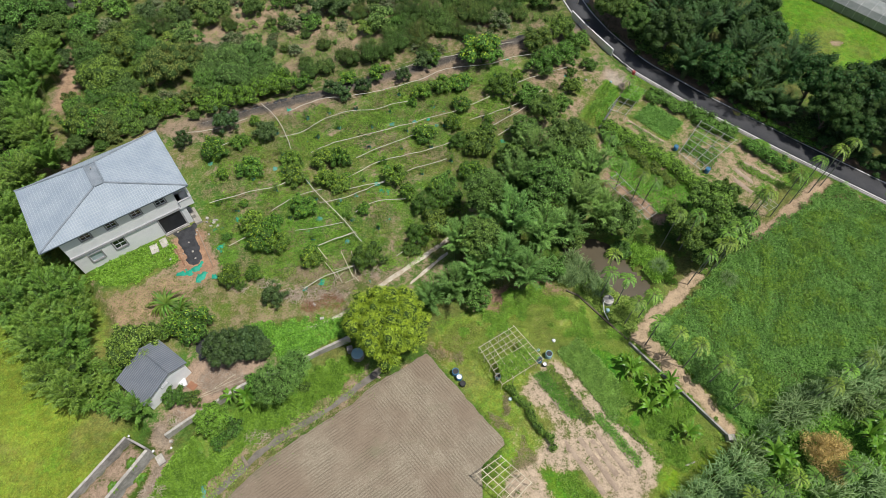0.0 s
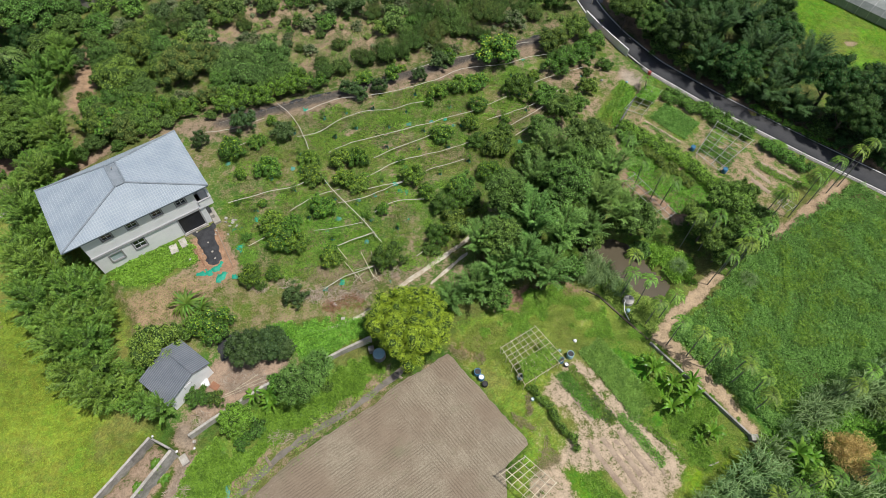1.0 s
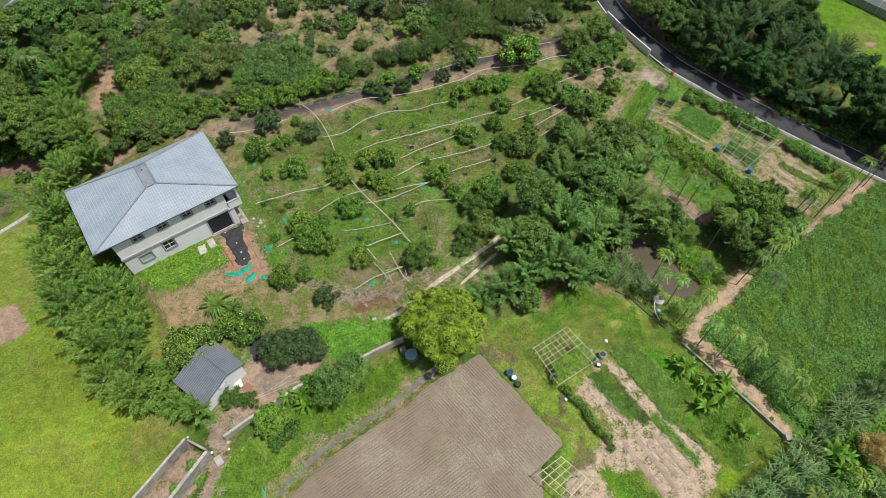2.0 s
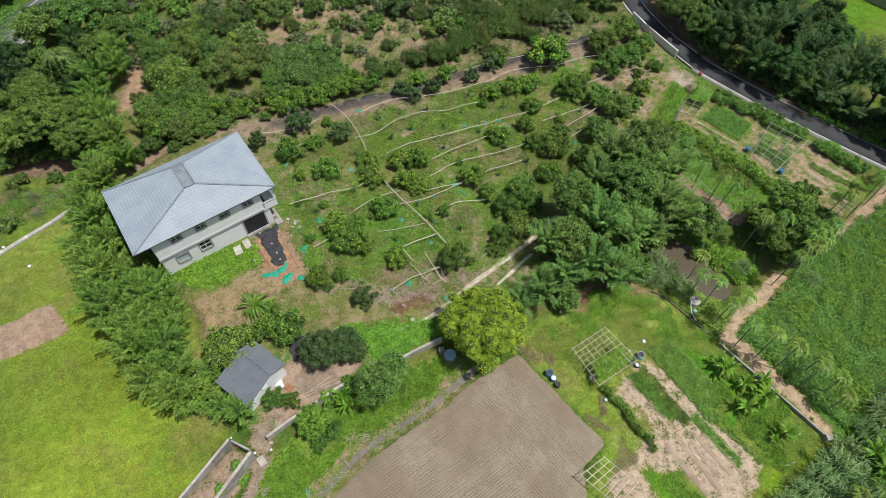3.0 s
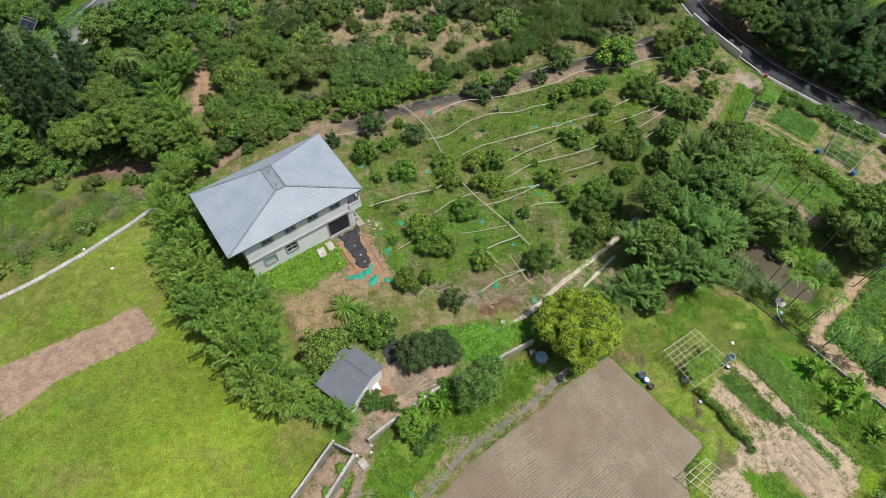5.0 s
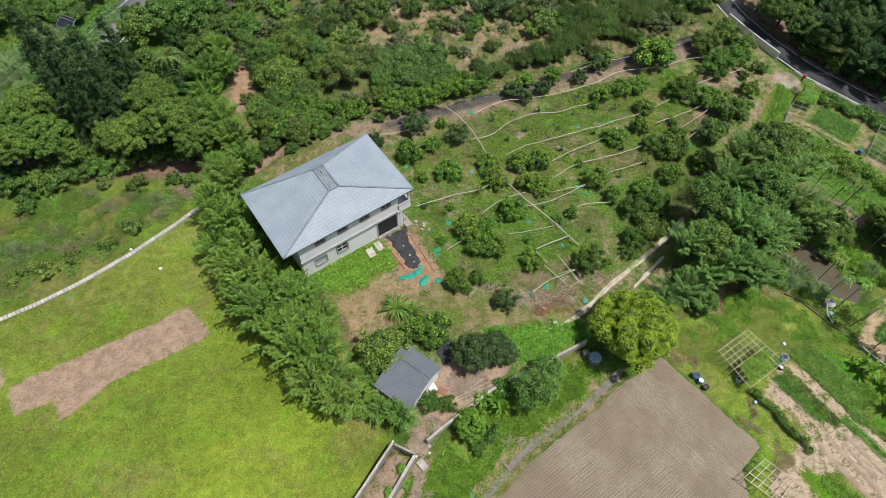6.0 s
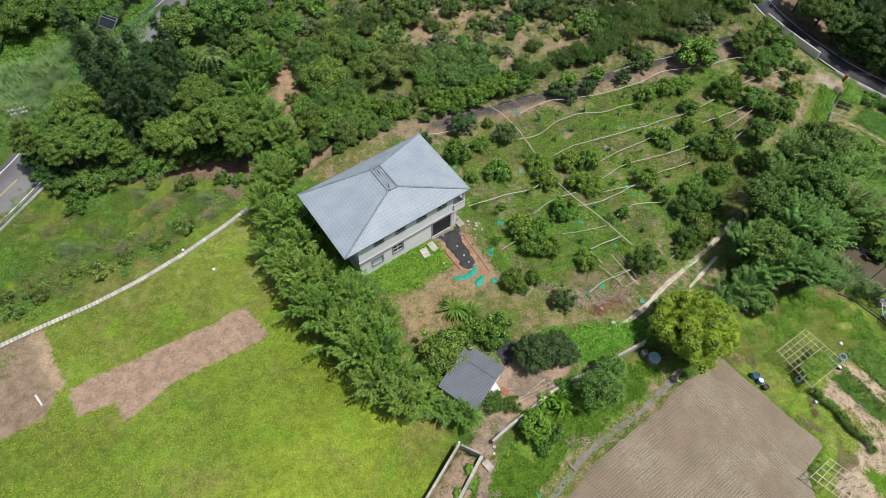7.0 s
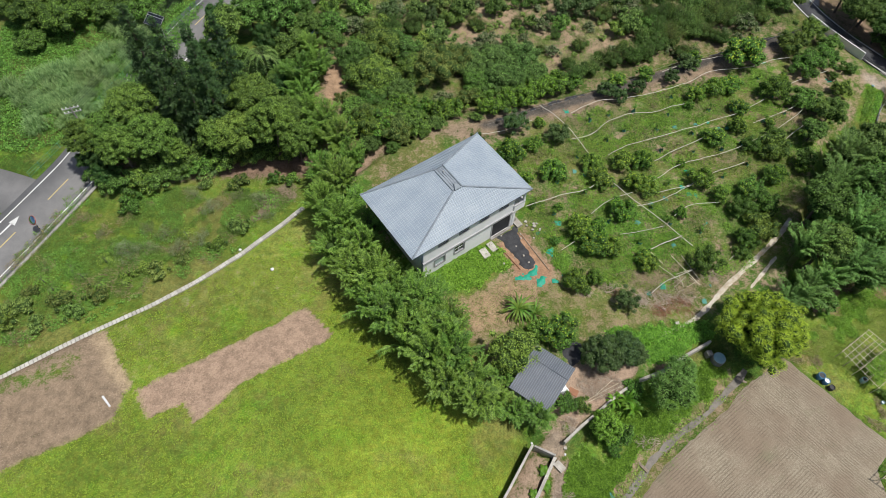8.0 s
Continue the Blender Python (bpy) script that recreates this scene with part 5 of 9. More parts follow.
def bamboo(seed, R, H, label, group, leaf, culms=30, name="bamboo_clump"):
    """Arching culms, each a feathery plume: sprays of narrow leaves go off both sides of its upper half."""
    rng = np.random.RandomState(seed)
    bm, ats, ways, faces = bmesh.new(), [], [], []
    up = np.array([0, 0, 1.0])
    for k in range(culms):
        a = 2.4 * k + rng.uniform(-0.35, 0.35)
        out = np.array([math.cos(a), math.sin(a), 0])
        side = np.array([-out[1], out[0], 0])
        lean = R * rng.uniform(0.2, 1.05)
        h = H * rng.uniform(0.78, 1.04) * (1 - 0.26 * (lean / R) ** 2)
        foot = out * rng.uniform(0, 0.5) + np.array([rng.normal(0, 0.2), rng.normal(0, 0.2), 0])
        sway = rng.normal(0, 0.12) * R

        def bend(s):
            return foot + out * lean * s ** 2.3 + side * sway * s ** 2 + up * h * (s - 0.15 * s ** 4)

        tube(bm, [tuple(bend(s) - (np.array([0, 0, 0.3]) if s == 0 else 0)) for s in (0, 0.3, 0.55, 0.75, 0.92)], 0.05, 0.012, 4)
        for s in np.linspace(0.36, 1.0, 13):
            p = bend(s)
            t = bend(s + 0.03) - p
            t = t / np.linalg.norm(t)
            for way in (-1, 1):
                n = 11
                spray = unit(t * 0.55 + out * 0.35 + side * way * rng.uniform(0.55, 1.0) + up * rng.uniform(-0.15, 0.25))
                run = np.linspace(0.08, 1.0, n)[:, None] * (0.62 - 0.42 * (max(s, 0.55) - 0.55)) * rng.uniform(0.7, 1.15)
                ats.append(p + spray * run - up * 0.45 * run ** 2 + rng.normal(0, 0.05, (n, 3)))
                ways.append(spray[None] + t * 0.4 + rng.normal(0, 0.32, (n, 3)) - up * 0.25)
                faces.append(up[None] + 0.35 * out + rng.normal(0, 0.22, (n, 3)))
    at, way, face = (np.concatenate(k) for k in (ats, ways, faces))
    ln = rng.uniform(0.22, 0.40, len(at))
    hearts = [((rng.normal(0, R * 0.12), rng.normal(0, R * 0.12), H * z), R * k) for z, k in ((0.22, 0.40), (0.34, 0.44), (0.46, 0.44), (0.58, 0.36))]
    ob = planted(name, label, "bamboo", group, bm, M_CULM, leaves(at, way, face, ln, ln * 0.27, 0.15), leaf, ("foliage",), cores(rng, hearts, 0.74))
    for c in ob.children:
        if c.name.startswith("culm"):
            tagged(c, kind="stuff")
    return ob


def wiry(seed, R, H, label, group, leaf, twigs=120, length=0.2, ratio=0.24):
    """A broom-like shrub: twigs that rise and spread from the foot, with small narrow leaves along them."""
    rng = np.random.RandomState(seed)
    bm, ats, ways = bmesh.new(), [], []
    for k in range(twigs):
        a, q = rng.uniform(0, 2 * math.pi), math.sqrt(rng.rand())
        tip = np.array([math.cos(a) * R * q, math.sin(a) * R * q, H * (1 - 0.45 * q * q) * rng.uniform(0.82, 1.08)])
        foot = tip * np.array([0.25, 0.25, 0.1])
        if k % 3 == 0:
            tube(bm, [tuple(foot * 0.6 - np.array([0, 0, 0.2])), tuple((foot + tip) * 0.5), tuple(tip * 0.97)], 0.028, 0.008, 3)
        n = 20
        s = rng.uniform(0.3, 1.0, n)[:, None]
        ats.append(foot + (tip - foot) * s + rng.normal(0, 0.11, (n, 3)))
        ways.append(unit(tip - foot)[None] + rng.normal(0, 0.45, (n, 3)))
    at, way = np.concatenate(ats), np.concatenate(ways)
    ln = length * rng.uniform(0.7, 1.4, len(at))
    hearts = [((math.cos(b) * R * 0.4, math.sin(b) * R * 0.4, H * 0.36), R * 0.5) for b in (0.4, 1.7, 3.0, 4.2, 5.5)]
    return planted("shrub", label, "shrub", group, bm, M_BARK, leaves(at, way, unit(at * np.array([1, 1, 0.3])) + rng.normal(0, 0.5, at.shape) + np.array([[0, 0, 0.7]]), ln, ln * ratio), leaf, (), cores(rng, hearts, 0.72))


def pine(seed, H, R, label, group):
    rng = np.random.RandomState(seed)
    bm = bmesh.new()
    tube(bm, [(0, 0, -0.4), (0, 0, H * 0.5), (0, 0, H * 0.98)], 0.2, 0.03, 7)
    ats, ways = [], []
    for z in np.linspace(0.18, 0.98, 17):
        r = R * (1 - z) ** 0.8 + 0.15
        for k in range(int(6 + 5 * (1 - z))):
            a = rng.uniform(0, 2 * math.pi)
            out = np.array([math.cos(a), math.sin(a), -0.12])
            n = int(24 + 40 * r / R)
            s = rng.uniform(0.2, 1.0, n)[:, None]
            ats.append(np.array([0, 0, H * z]) + out * r * s + rng.normal(0, 0.09, (n, 3)))
            ways.append(out + rng.normal(0, 0.5, (n, 3)))
    at, way = np.concatenate(ats), np.concatenate(ways)
    ln = rng.uniform(0.18, 0.32, len(at))
    spine = [((0, 0, H * z), R * 0.42 * (1 - z) + 0.15) for z in (0.25, 0.4, 0.55, 0.7, 0.82)]
    return planted("conifer", label, "tree", group, bm, M_BARK, leaves(at, way, np.array([[0, 0, 1.0]]) + rng.normal(0, 0.5, at.shape), ln, ln * 0.45), F_PINE, (), cores(rng, spine, 1.0))


def frond(rng, base, yaw, length, rise, leafn, leaflen, leafw, rib):
    """One feathery frond: the rib's places, and leaflets both ways off it."""
    out = np.array([math.cos(yaw), math.sin(yaw), 0])
    side = np.array([-out[1], out[0], 0])
    s = np.linspace(0.15, 1, leafn)[:, None]
    pts = base + out * length * s + np.array([0, 0, 1.0]) * (rise * s * 1.6 - (rise * 1.6 + 0.55 * length) * s ** 2.2)
    pieces = []
    for k in (-1, 1):
        w = side * k + out * 0.65 + np.array([0, 0, -0.25]) + rng.normal(0, 0.08, (leafn, 3))
        ln = leaflen * np.sin(np.linspace(0.5, 2.8, leafn)) ** 0.6
        pieces.append(leaves(pts, w, np.array([[0, 0, 1.0]]) + out * 0.2, ln, leafw, 0.1))
    tube(rib, [tuple(base)] + [tuple(p) for p in pts[:: max(1, leafn // 4)]], 0.025, 0.008, 3)
    return joined(pieces)


def palm(seed, H, label, group, fronds=8, length=1.2, trunk=0.075, leaflen=0.42, leafw=0.11, leafn=17, mat=F_PALM):
    rng = np.random.RandomState(seed)
    bm, rib = bmesh.new(), bmesh.new()
    lean = rng.normal(0, 0.12, 2)
    tube(bm, [(0, 0, -0.3), (lean[0] * 0.3, lean[1] * 0.3, H * 0.4), (lean[0], lean[1], H * 0.9)], trunk, trunk * 0.75, 7)
    tube(bm, [(lean[0], lean[1], H * 0.9), (lean[0], lean[1], H)], trunk * 0.95, trunk * 0.5, 7)
    pieces = [frond(rng, np.array([lean[0], lean[1], H]), 2 * math.pi * k / fronds + rng.uniform(-0.3, 0.3), length * rng.uniform(0.8, 1.1), rng.uniform(0.45, 1.2) * length, leafn, leaflen, leafw, rib) for k in range(fronds)]
    ob = planted("palm", label, "palm", group, bm, M_PALE_BARK, joined(pieces), mat, ("foliage",))
    part("rib_crown", rib, M_CULM, ob)
    return ob


def blade(bm, base, yaw, length, width, rise, fall, split=False):
    """A broad arching leaf with a midrib fold."""
    out, side = Vector((math.cos(yaw), math.sin(yaw), 0)), Vector((-math.sin(yaw), math.cos(yaw), 0))
    rows, n = [], 6
    for k in range(n + 1):
        s = k / n
        c = Vector(base) + out * length * s + Vector((0, 0, rise * math.sin(s * 2.0) - fall * s * s))
        w = width * (math.sin(min(1, 0.12 + s * 0.95) * math.pi) ** 0.7) * 0.5
        rows.append([bm.verts.new(c + side * w + Vector((0, 0, -w * 0.25))), bm.verts.new(c + Vector((0, 0, 0.0))), bm.verts.new(c - side * w + Vector((0, 0, -w * 0.25)))])
    for a, b in zip(rows, rows[1:]):
        bm.faces.new((a[0], a[1], b[1], b[0]))
        bm.faces.new((a[1], a[2], b[2], b[1]))


def banana(seed, H, L, label, group, n=9, width=0.5, mat=F_BANANA, name="banana_plant", rise=1.0, each=True):
    rng = np.random.RandomState(seed)
    ob = root(name, 0, 0, 0, 0, label, "plant", group)
    bm = bmesh.new()
    tube(bm, [(0, 0, -0.2), (0, 0, H)], 0.13, 0.08, 8)
    part("stem", bm, M_CULM, ob)
    for k in range(n):
        bm = bmesh.new()
        blade(bm, (0, 0, H), 2.4 * k + rng.uniform(-0.3, 0.3), L * rng.uniform(0.75, 1.1), width * rng.uniform(0.8, 1.1), rise * L * rng.uniform(0.25, 0.65), L * rng.uniform(0.3, 0.9))
        part("leaf", bm, mat, ob)
    ob["fresh"] = 1
    return ob


def reeds(seed, R, H, label, group, n=280, mat=F_REED):
    rng = np.random.RandomState(seed)
    pieces = []
    a, r = rng.uniform(0, 2 * math.pi, n), R * 0.75 * np.sqrt(rng.rand(n))
    foot = np.stack([np.cos(a), np.sin(a), np.zeros(n)], 1) * r[:, None]
    a = a + rng.normal(0, 0.9, n)
    out = np.stack([np.cos(a), np.sin(a), np.zeros(n)], 1)
    v, f = [], []
    lean = rng.uniform(0.1, 1.0, n)[:, None] * R * 0.7
    h = (H * rng.uniform(0.6, 1.0, n))[:, None]
    up = np.array([[0, 0, 1.0]])
    side = np.stack([-out[:, 1], out[:, 0], np.zeros(n)], 1) * 0.036
    p0, p1, p2 = foot, foot + out * lean * 0.35 + up * h * 0.75, foot + out * lean * 0.8 + up * h * 0.95
    p3 = foot + out * lean * 1.15 + up * h * 0.72
    v = np.stack([p0 - side, p0 + side, p1 - side, p1 + side, p2 - side * 0.8, p2 + side * 0.8, p3 - side * 0.15, p3 + side * 0.15], 1).reshape(-1, 3)
    b = np.arange(n)[:, None] * 8
    f = np.concatenate([b + np.array([[0, 1, 3, 2]]), b + np.array([[2, 3, 5, 4]]), b + np.array([[4, 5, 7, 6]])])
    return planted("reed_clump", label, "reeds", group, None, None, (v, f), mat, ("foliage",))


def scatter(rng, poly, n, gap=0.0):
    """Places inside an outline, at least gap apart."""
    p = np.array(poly)
    got = []
    tries = 0
    while len(got) < n and tries < n * 30:
        q = np.array([rng.uniform(p[:, 0].min(), p[:, 0].max()), rng.uniform(p[:, 1].min(), p[:, 1].max())])
        tries += 1
        if depth_in(poly, q[0], q[1]) > 0 and (gap == 0 or all(np.hypot(*(q - g)) > gap for g in got)):
            got.append(q)
    return got


def low_growth(name, poly, n, length, ratio, leaf, label, per=4, tall=0.3, seed=1, keep=0.0, ragged=0.8, avoid=()):
    """One mesh of many small tufts of leaves over an outline."""
    rng = np.random.RandomState(seed)
    p = np.array(poly)
    x = rng.uniform(p[:, 0].min(), p[:, 0].max(), n * 4)
    y = rng.uniform(p[:, 1].min(), p[:, 1].max(), n * 4)
    ok = depth_in(poly, x, y) + ragged * wobble(x * 2, y * 2, 1.7) > 0
    for other in avoid:
        ok &= depth_in(other, x, y) < 0.15 * wobble(x, y, 1.1)
    if keep:
        ok &= wobble(x + seed * 9, y, 2.6) + 0.5 * wobble(y, x + seed * 5, 1.1) > keep
    x, y = x[ok][:n], y[ok][:n]
    z = height(x, y)
    hgt = tall * (0.6 + 0.4 * wobble(x + seed, y, 1.6)) * rng.uniform(0.5, 1.2, len(x))
    c = np.repeat(np.stack([x, y, z + hgt * 0.6], 1), per, 0)
    d = dome(rng, len(c), -0.1)
    ln = length * rng.uniform(0.6, 1.3, len(c))
    at = c + d * np.c_[ln, ln, np.repeat(hgt, per)] * 0.45
    v, f = leaves(at, d * np.array([1, 1, 0.5]) + rng.normal(0, 0.4, d.shape), np.array([[0, 0, 1.0]]) + 0.5 * d + rng.normal(0, 0.3, d.shape), ln, ln * ratio)
    return tagged(part_mesh(name, mesh_from(name, v, f, leaf)), label, "plants", kind="stuff")


R3 = np.random.RandomState(33)


def each(protos, spots, base_r, spread=0.12, zs=1.0, sink=0.0, big=1.0):
    """Plants one of the kinds at each (x, y, radius)."""
    for k, (x, y, r) in enumerate(spots):
        s = r / base_r * big
        stand(protos[(k * 7 + int(abs(x) * 3)) % len(protos)], x, y, s * R3.uniform(1 - spread, 1 + spread), s * zs * R3.uniform(1 - spread, 1 + spread), R3.uniform(0, 360), sink)


# the grove in the middle
GROVE = "trees of the grove"
g_bam = [bamboo(k, 3.6, 12.4, "tall dense dark green bamboo clump in the grove", GROVE, F_BAMBOO_DARK, 40, "bamboo_clump") for k in (1, 2)]
g_tree = [tree(k + 10, 3.2, 10.5, "tall dark green broad-leaved tree in the grove", GROVE, F_GROVE, 0.28, 40, 190, 0.9) for k in (0, 1)]
for k, (x, y, r, h) in enumerate([(12.5, 56.4, 3.4, 0.95), (17.3, 58.0, 3.5, 0.9), (20.2, 53.9, 3.0, 0.85), (9.5, 51.5, 2.9, 0.95), (13.4, 49.5, 3.3, 1.0), (17.6, 48.6, 2.9, 0.85), (20.7, 47.6, 2.3, 0.75), (5.3, 47.3, 3.0, 0.95), (8.6, 44.2, 3.2, 1.1), (12.7, 43.3, 3.1, 0.9), (4.4, 41.6, 2.9, 0.9), (7.3, 39.1, 3.0, 0.85), (10.2, 38.3, 2.7, 0.72), (15.6, 53.2, 2.8, 0.95), (16.2, 45.6, 2.5, 0.7)]):
    one = g_tree[k % 2] if k % 3 == 1 else g_bam[k % 2]
    stand(one, x, y, r / 3.2, h, R3.uniform(0, 360))
for k, (x, y, r, h) in enumerate([(1.2, 36.6, 2.6, 0.62), (-1.6, 35.3, 2.1, 0.5), (4.0, 38.2, 2.6, 0.72), (2.0, 41.6, 2.5, 0.75), (5.4, 44.4, 2.4, 0.8), (7.4, 48.6, 2.4, 0.8)]):
    stand(g_bam[k % 2], x, y, r / 3.4, h, R3.uniform(0, 360))
g_low = [tree(k + 20, 2.3, 4.6, "medium green leafy tree at the grove's edge", GROVE, F_GROVE, 0.25, 24, 150, 0.8) for k in (0, 1)]
each(g_low, [(14.9, 66.4, 2.4), (11.7, 63.5, 2.1), (13.8, 39.8, 2.0), (23.2, 46.8, 2.5), (17.4, 45.5, 1.9), (21.4, 47.3, 2.0), (4.4, 35.8, 1.6), (23.9, 44.1, 1.4), (18.5, 63.0, 1.8), (9.0, 58.5, 1.6), (20.5, 60.5, 1.8)], 2.3)

# the broad yellow-green tree at the field's corner
stand(tree(40, 4.6, 8.4, "broad rounded tree with yellow-green leaves by the field", "", F_YELLOW, 0.18, 150, 440, 0.85, low=-0.05, clump=0.235, core=0.72), -6.5, 30.8, 1.02)

# mango trees by the palms
MANGO = "mango trees"
mango = [tree(k + 50, 2.9, 6.6, "dense rounded mango tree with glossy mid-green leaves", MANGO, F_LIGHT, 0.25, 32, 170, 0.8, clump=0.3) for k in (0, 1)]
each(mango, [(35.5, 48.8, 3.4), (32.0, 45.8, 2.4), (36.5, 43.8, 2.9), (33.3, 42.5, 2.5), (39.8, 47.4, 2.2), (38.6, 51.2, 2.2), (31.4, 48.4, 1.6)], 2.9)

# woods beyond the lane
WOOD_E = "trees beyond the lane"
e_tree = [tree(k + 60, 3.6, 9.5, "tall dark green woodland tree beside the lane", WOOD_E, F_FOREST, 0.30, 36, 170, 0.95) for k in (0, 1)]
e_bam = [bamboo(k + 60, 3.6, 10.5, "dark green bamboo clump beyond the lane", WOOD_E, F_BAMBOO_DEEP, 34) for k in (0, 1)]
each([*e_tree[:1], *e_bam], [(36.3, 82.3, 3.8), (41.5, 83.2, 4.1), (39.2, 77.6, 3.1), (43.2, 75.4, 3.4), (47.2, 77.5, 4.0), (47.9, 71.4, 3.2), (52.5, 74.8, 3.6), (51.3, 68.6, 2.6), (47.8, 86.1, 3.9), (52.0, 81.6, 3.2), (56.5, 79, 3.2), (43.5, 89.5, 3.6), (37.5, 89.5, 3.4), (49, 92.5, 3.5), (39, 97, 3.6), (45.5, 97.5, 3.6), (33.5, 96, 3.2), (53.4, 87.5, 3.2)], 3.6)
each(e_tree, [(55.6, 70.2, 3.6), (56.2, 64.4, 3.4), (60.6, 67.2, 4.3), (63.2, 61.8, 4.0), (59.0, 60.6, 2.9), (65.3, 69.4, 3.8), (69.5, 64.5, 3.8), (71, 58, 3.6), (67.2, 56.6, 3.0), (76, 62, 4), (77, 54, 4)], 3.6, big=1.05)
e_near = tree(66, 3.2, 7.4, "green rounded tree at the lane's bend", WOOD_E, F_GROVE, 0.22, 40, 190, 0.8)
each([e_near], [(28.6, 90.0, 2.8), (31.5, 92.5, 3.4), (32.4, 88.0, 2.9), (34.4, 85.4, 2.5), (29.0, 96.5, 3.2), (37.2, 84.6, 2.6)], 3.2)

e_under = [shrub(k + 68, 1.9, 2.8, "dense dark green undergrowth beside the lane", WOOD_E, (F_FOREST, F_GROVE)[k], 0.24, 18, 110) for k in (0, 1)]
each(e_under, [(34.6, 84.6, 1.8), (36.8, 81.4, 1.9), (39.4, 79.0, 2.0), (42.0, 76.8, 2.0), (44.6, 74.6, 2.0), (47.2, 72.4, 2.0), (49.8, 70.2, 2.0), (52.4, 67.8, 2.0), (55.0, 65.4, 2.0), (57.8, 63.0, 2.0), (60.8, 60.4, 2.1), (63.8, 57.9, 2.0), (66.8, 55.6, 2.0), (70.0, 53.2, 2.0), (41.0, 79.6, 2.2), (46.2, 75.6, 2.2), (51.4, 71.2, 2.2), (57.0, 66.4, 2.2), (33.2, 87.6, 1.7)], 1.9)

# woods on the west side
WOOD_W = "trees of the western wood"
w_tree = [tree(k + 70, 3.6, 10.8, "tall broad-leaved tree with light green crown", WOOD_W, (F_LIGHT, F_LIGHT)[k], 0.20, 90, 260, 0.95, clump=0.24) for k in (0, 1)]
each(w_tree, [(-87.2, 63.7, 3.5), (-90.2, 60.0, 3.1), (-84.0, 59.2, 3.3), (-87.7, 56.8, 2.7), (-70.5, 65.4, 4.0), (-72.2, 60.4, 3.1), (-67.6, 60.6, 3.2), (-64.1, 59.4, 2.4), (-66.4, 64.8, 2.8), (-93.0, 58.6, 2.6), (-81.4, 58.2, 2.2), (-75.5, 60.0, 2.4)], 3.6)
w_pine = [pine(k + 5, 11.5, 2.6, "dark green conifer with layered boughs", WOOD_W) for k in (0, 1)]
each(w_pine, [(-86.0, 70.6, 2.5), (-81.0, 67.1, 2.7), (-76.9, 66.5, 2.7), (-77.5, 62.0, 2.5), (-80.8, 62.4, 2.4), (-83.4, 65.7, 2.2), (-78.8, 70.2, 2.3), (-84.8, 68.2, 3.0), (-73.9, 68.5, 2.8), (-75.6, 63.4, 2.7)], 2.6, 0.08, 1.3, big=1.15)
w_mid = [tree(k + 80, 2.9, 6.2, "mid-green leafy tree in the western wood", WOOD_W, (F_GROVE, F_FOREST)[k], 0.28, 30, 150, 0.85) for k in (0, 1)]
each(w_mid, [(-78.9, 84.9, 3.3), (-75.8, 88.6, 3.2), (-70.1, 87.9, 3.6), (-65.7, 85.7, 2.3), (-67.4, 80.7, 2.9), (-81.4, 79.3, 2.5), (-76.0, 78.7, 2.4), (-72.2, 82.8, 2.6), (-79.6, 75.2, 2.1), (-67.2, 91.2, 2.2), (-74, 94, 3), (-70, 98, 3), (-77, 99, 3), (-84.5, 75, 2.3), (-71.8, 76.5, 2.6), (-75, 72.5, 2.4), (-69, 71.6, 2.4), (-64, 98, 2.6), (-81, 89.5, 2.4), (-90.2, 68, 2.0), (-92.4, 57.2, 2.4), (-92.6, 60.6, 2.4), (-90.6, 55.4, 1.9)], 2.9)
stand(palm(9, 6.0, "palm with long arching fronds among the trees", WOOD_W, 12, 3.0, 0.16, 0.9, 0.12, 16, F_OLIVE), -71.4, 76.0)
each([tree(k + 84, 4.0, 5.4, "broad low tree with fine mid-green leaves on the far slope", WOOD_W, F_SHRUB, 0.26, 44, 150, 0.6) for k in (0, 1)], [(-106.4, 88.4, 4.2), (-113.0, 90.4, 4.3), (-99.7, 91.5, 3.8), (-117.0, 93.5, 4.4), (-109.8, 95.1, 3.9), (-94.4, 92.2, 3.0), (-103.0, 96.2, 4.0), (-92, 98, 3), (-98, 101, 4), (-110, 103, 4), (-122, 101, 4.4), (-117.5, 65.5, 2.4), (-111.5, 84.0, 2.4)], 4.0)

w_under = [shrub(k + 86, 1.7, 2.6, "leafy green undergrowth at the wood's edge", WOOD_W, (F_GROVE, F_SHRUB)[k], 0.22, 18, 110) for k in (0, 1)]
each(w_under, [(-92.0, 55.8, 1.8), (-90.4, 54.2, 1.7), (-88.0, 54.4, 2.0), (-86.0, 55.4, 1.9), (-83.6, 56.0, 2.1), (-81.2, 57.2, 1.9), (-78.6, 57.9, 1.8), (-75.6, 58.9, 2.0), (-73.0, 59.6, 2.0), (-69.8, 60.4, 1.8), (-66.6, 60.9, 2.0), (-64.2, 61.6, 1.9), (-84.8, 57.6, 2.0), (-79.8, 59.2, 2.0), (-71.4, 61.4, 2.0)], 1.7)

# the bamboo screen between lawn and house
SCREEN = "bamboo screen"
s_bam = [bamboo(k + 90, 2.5, 8.6, "feathery light green bamboo clump in a screen by the house", SCREEN, F_BAMBOO, 30) for k in (0, 1, 2)]
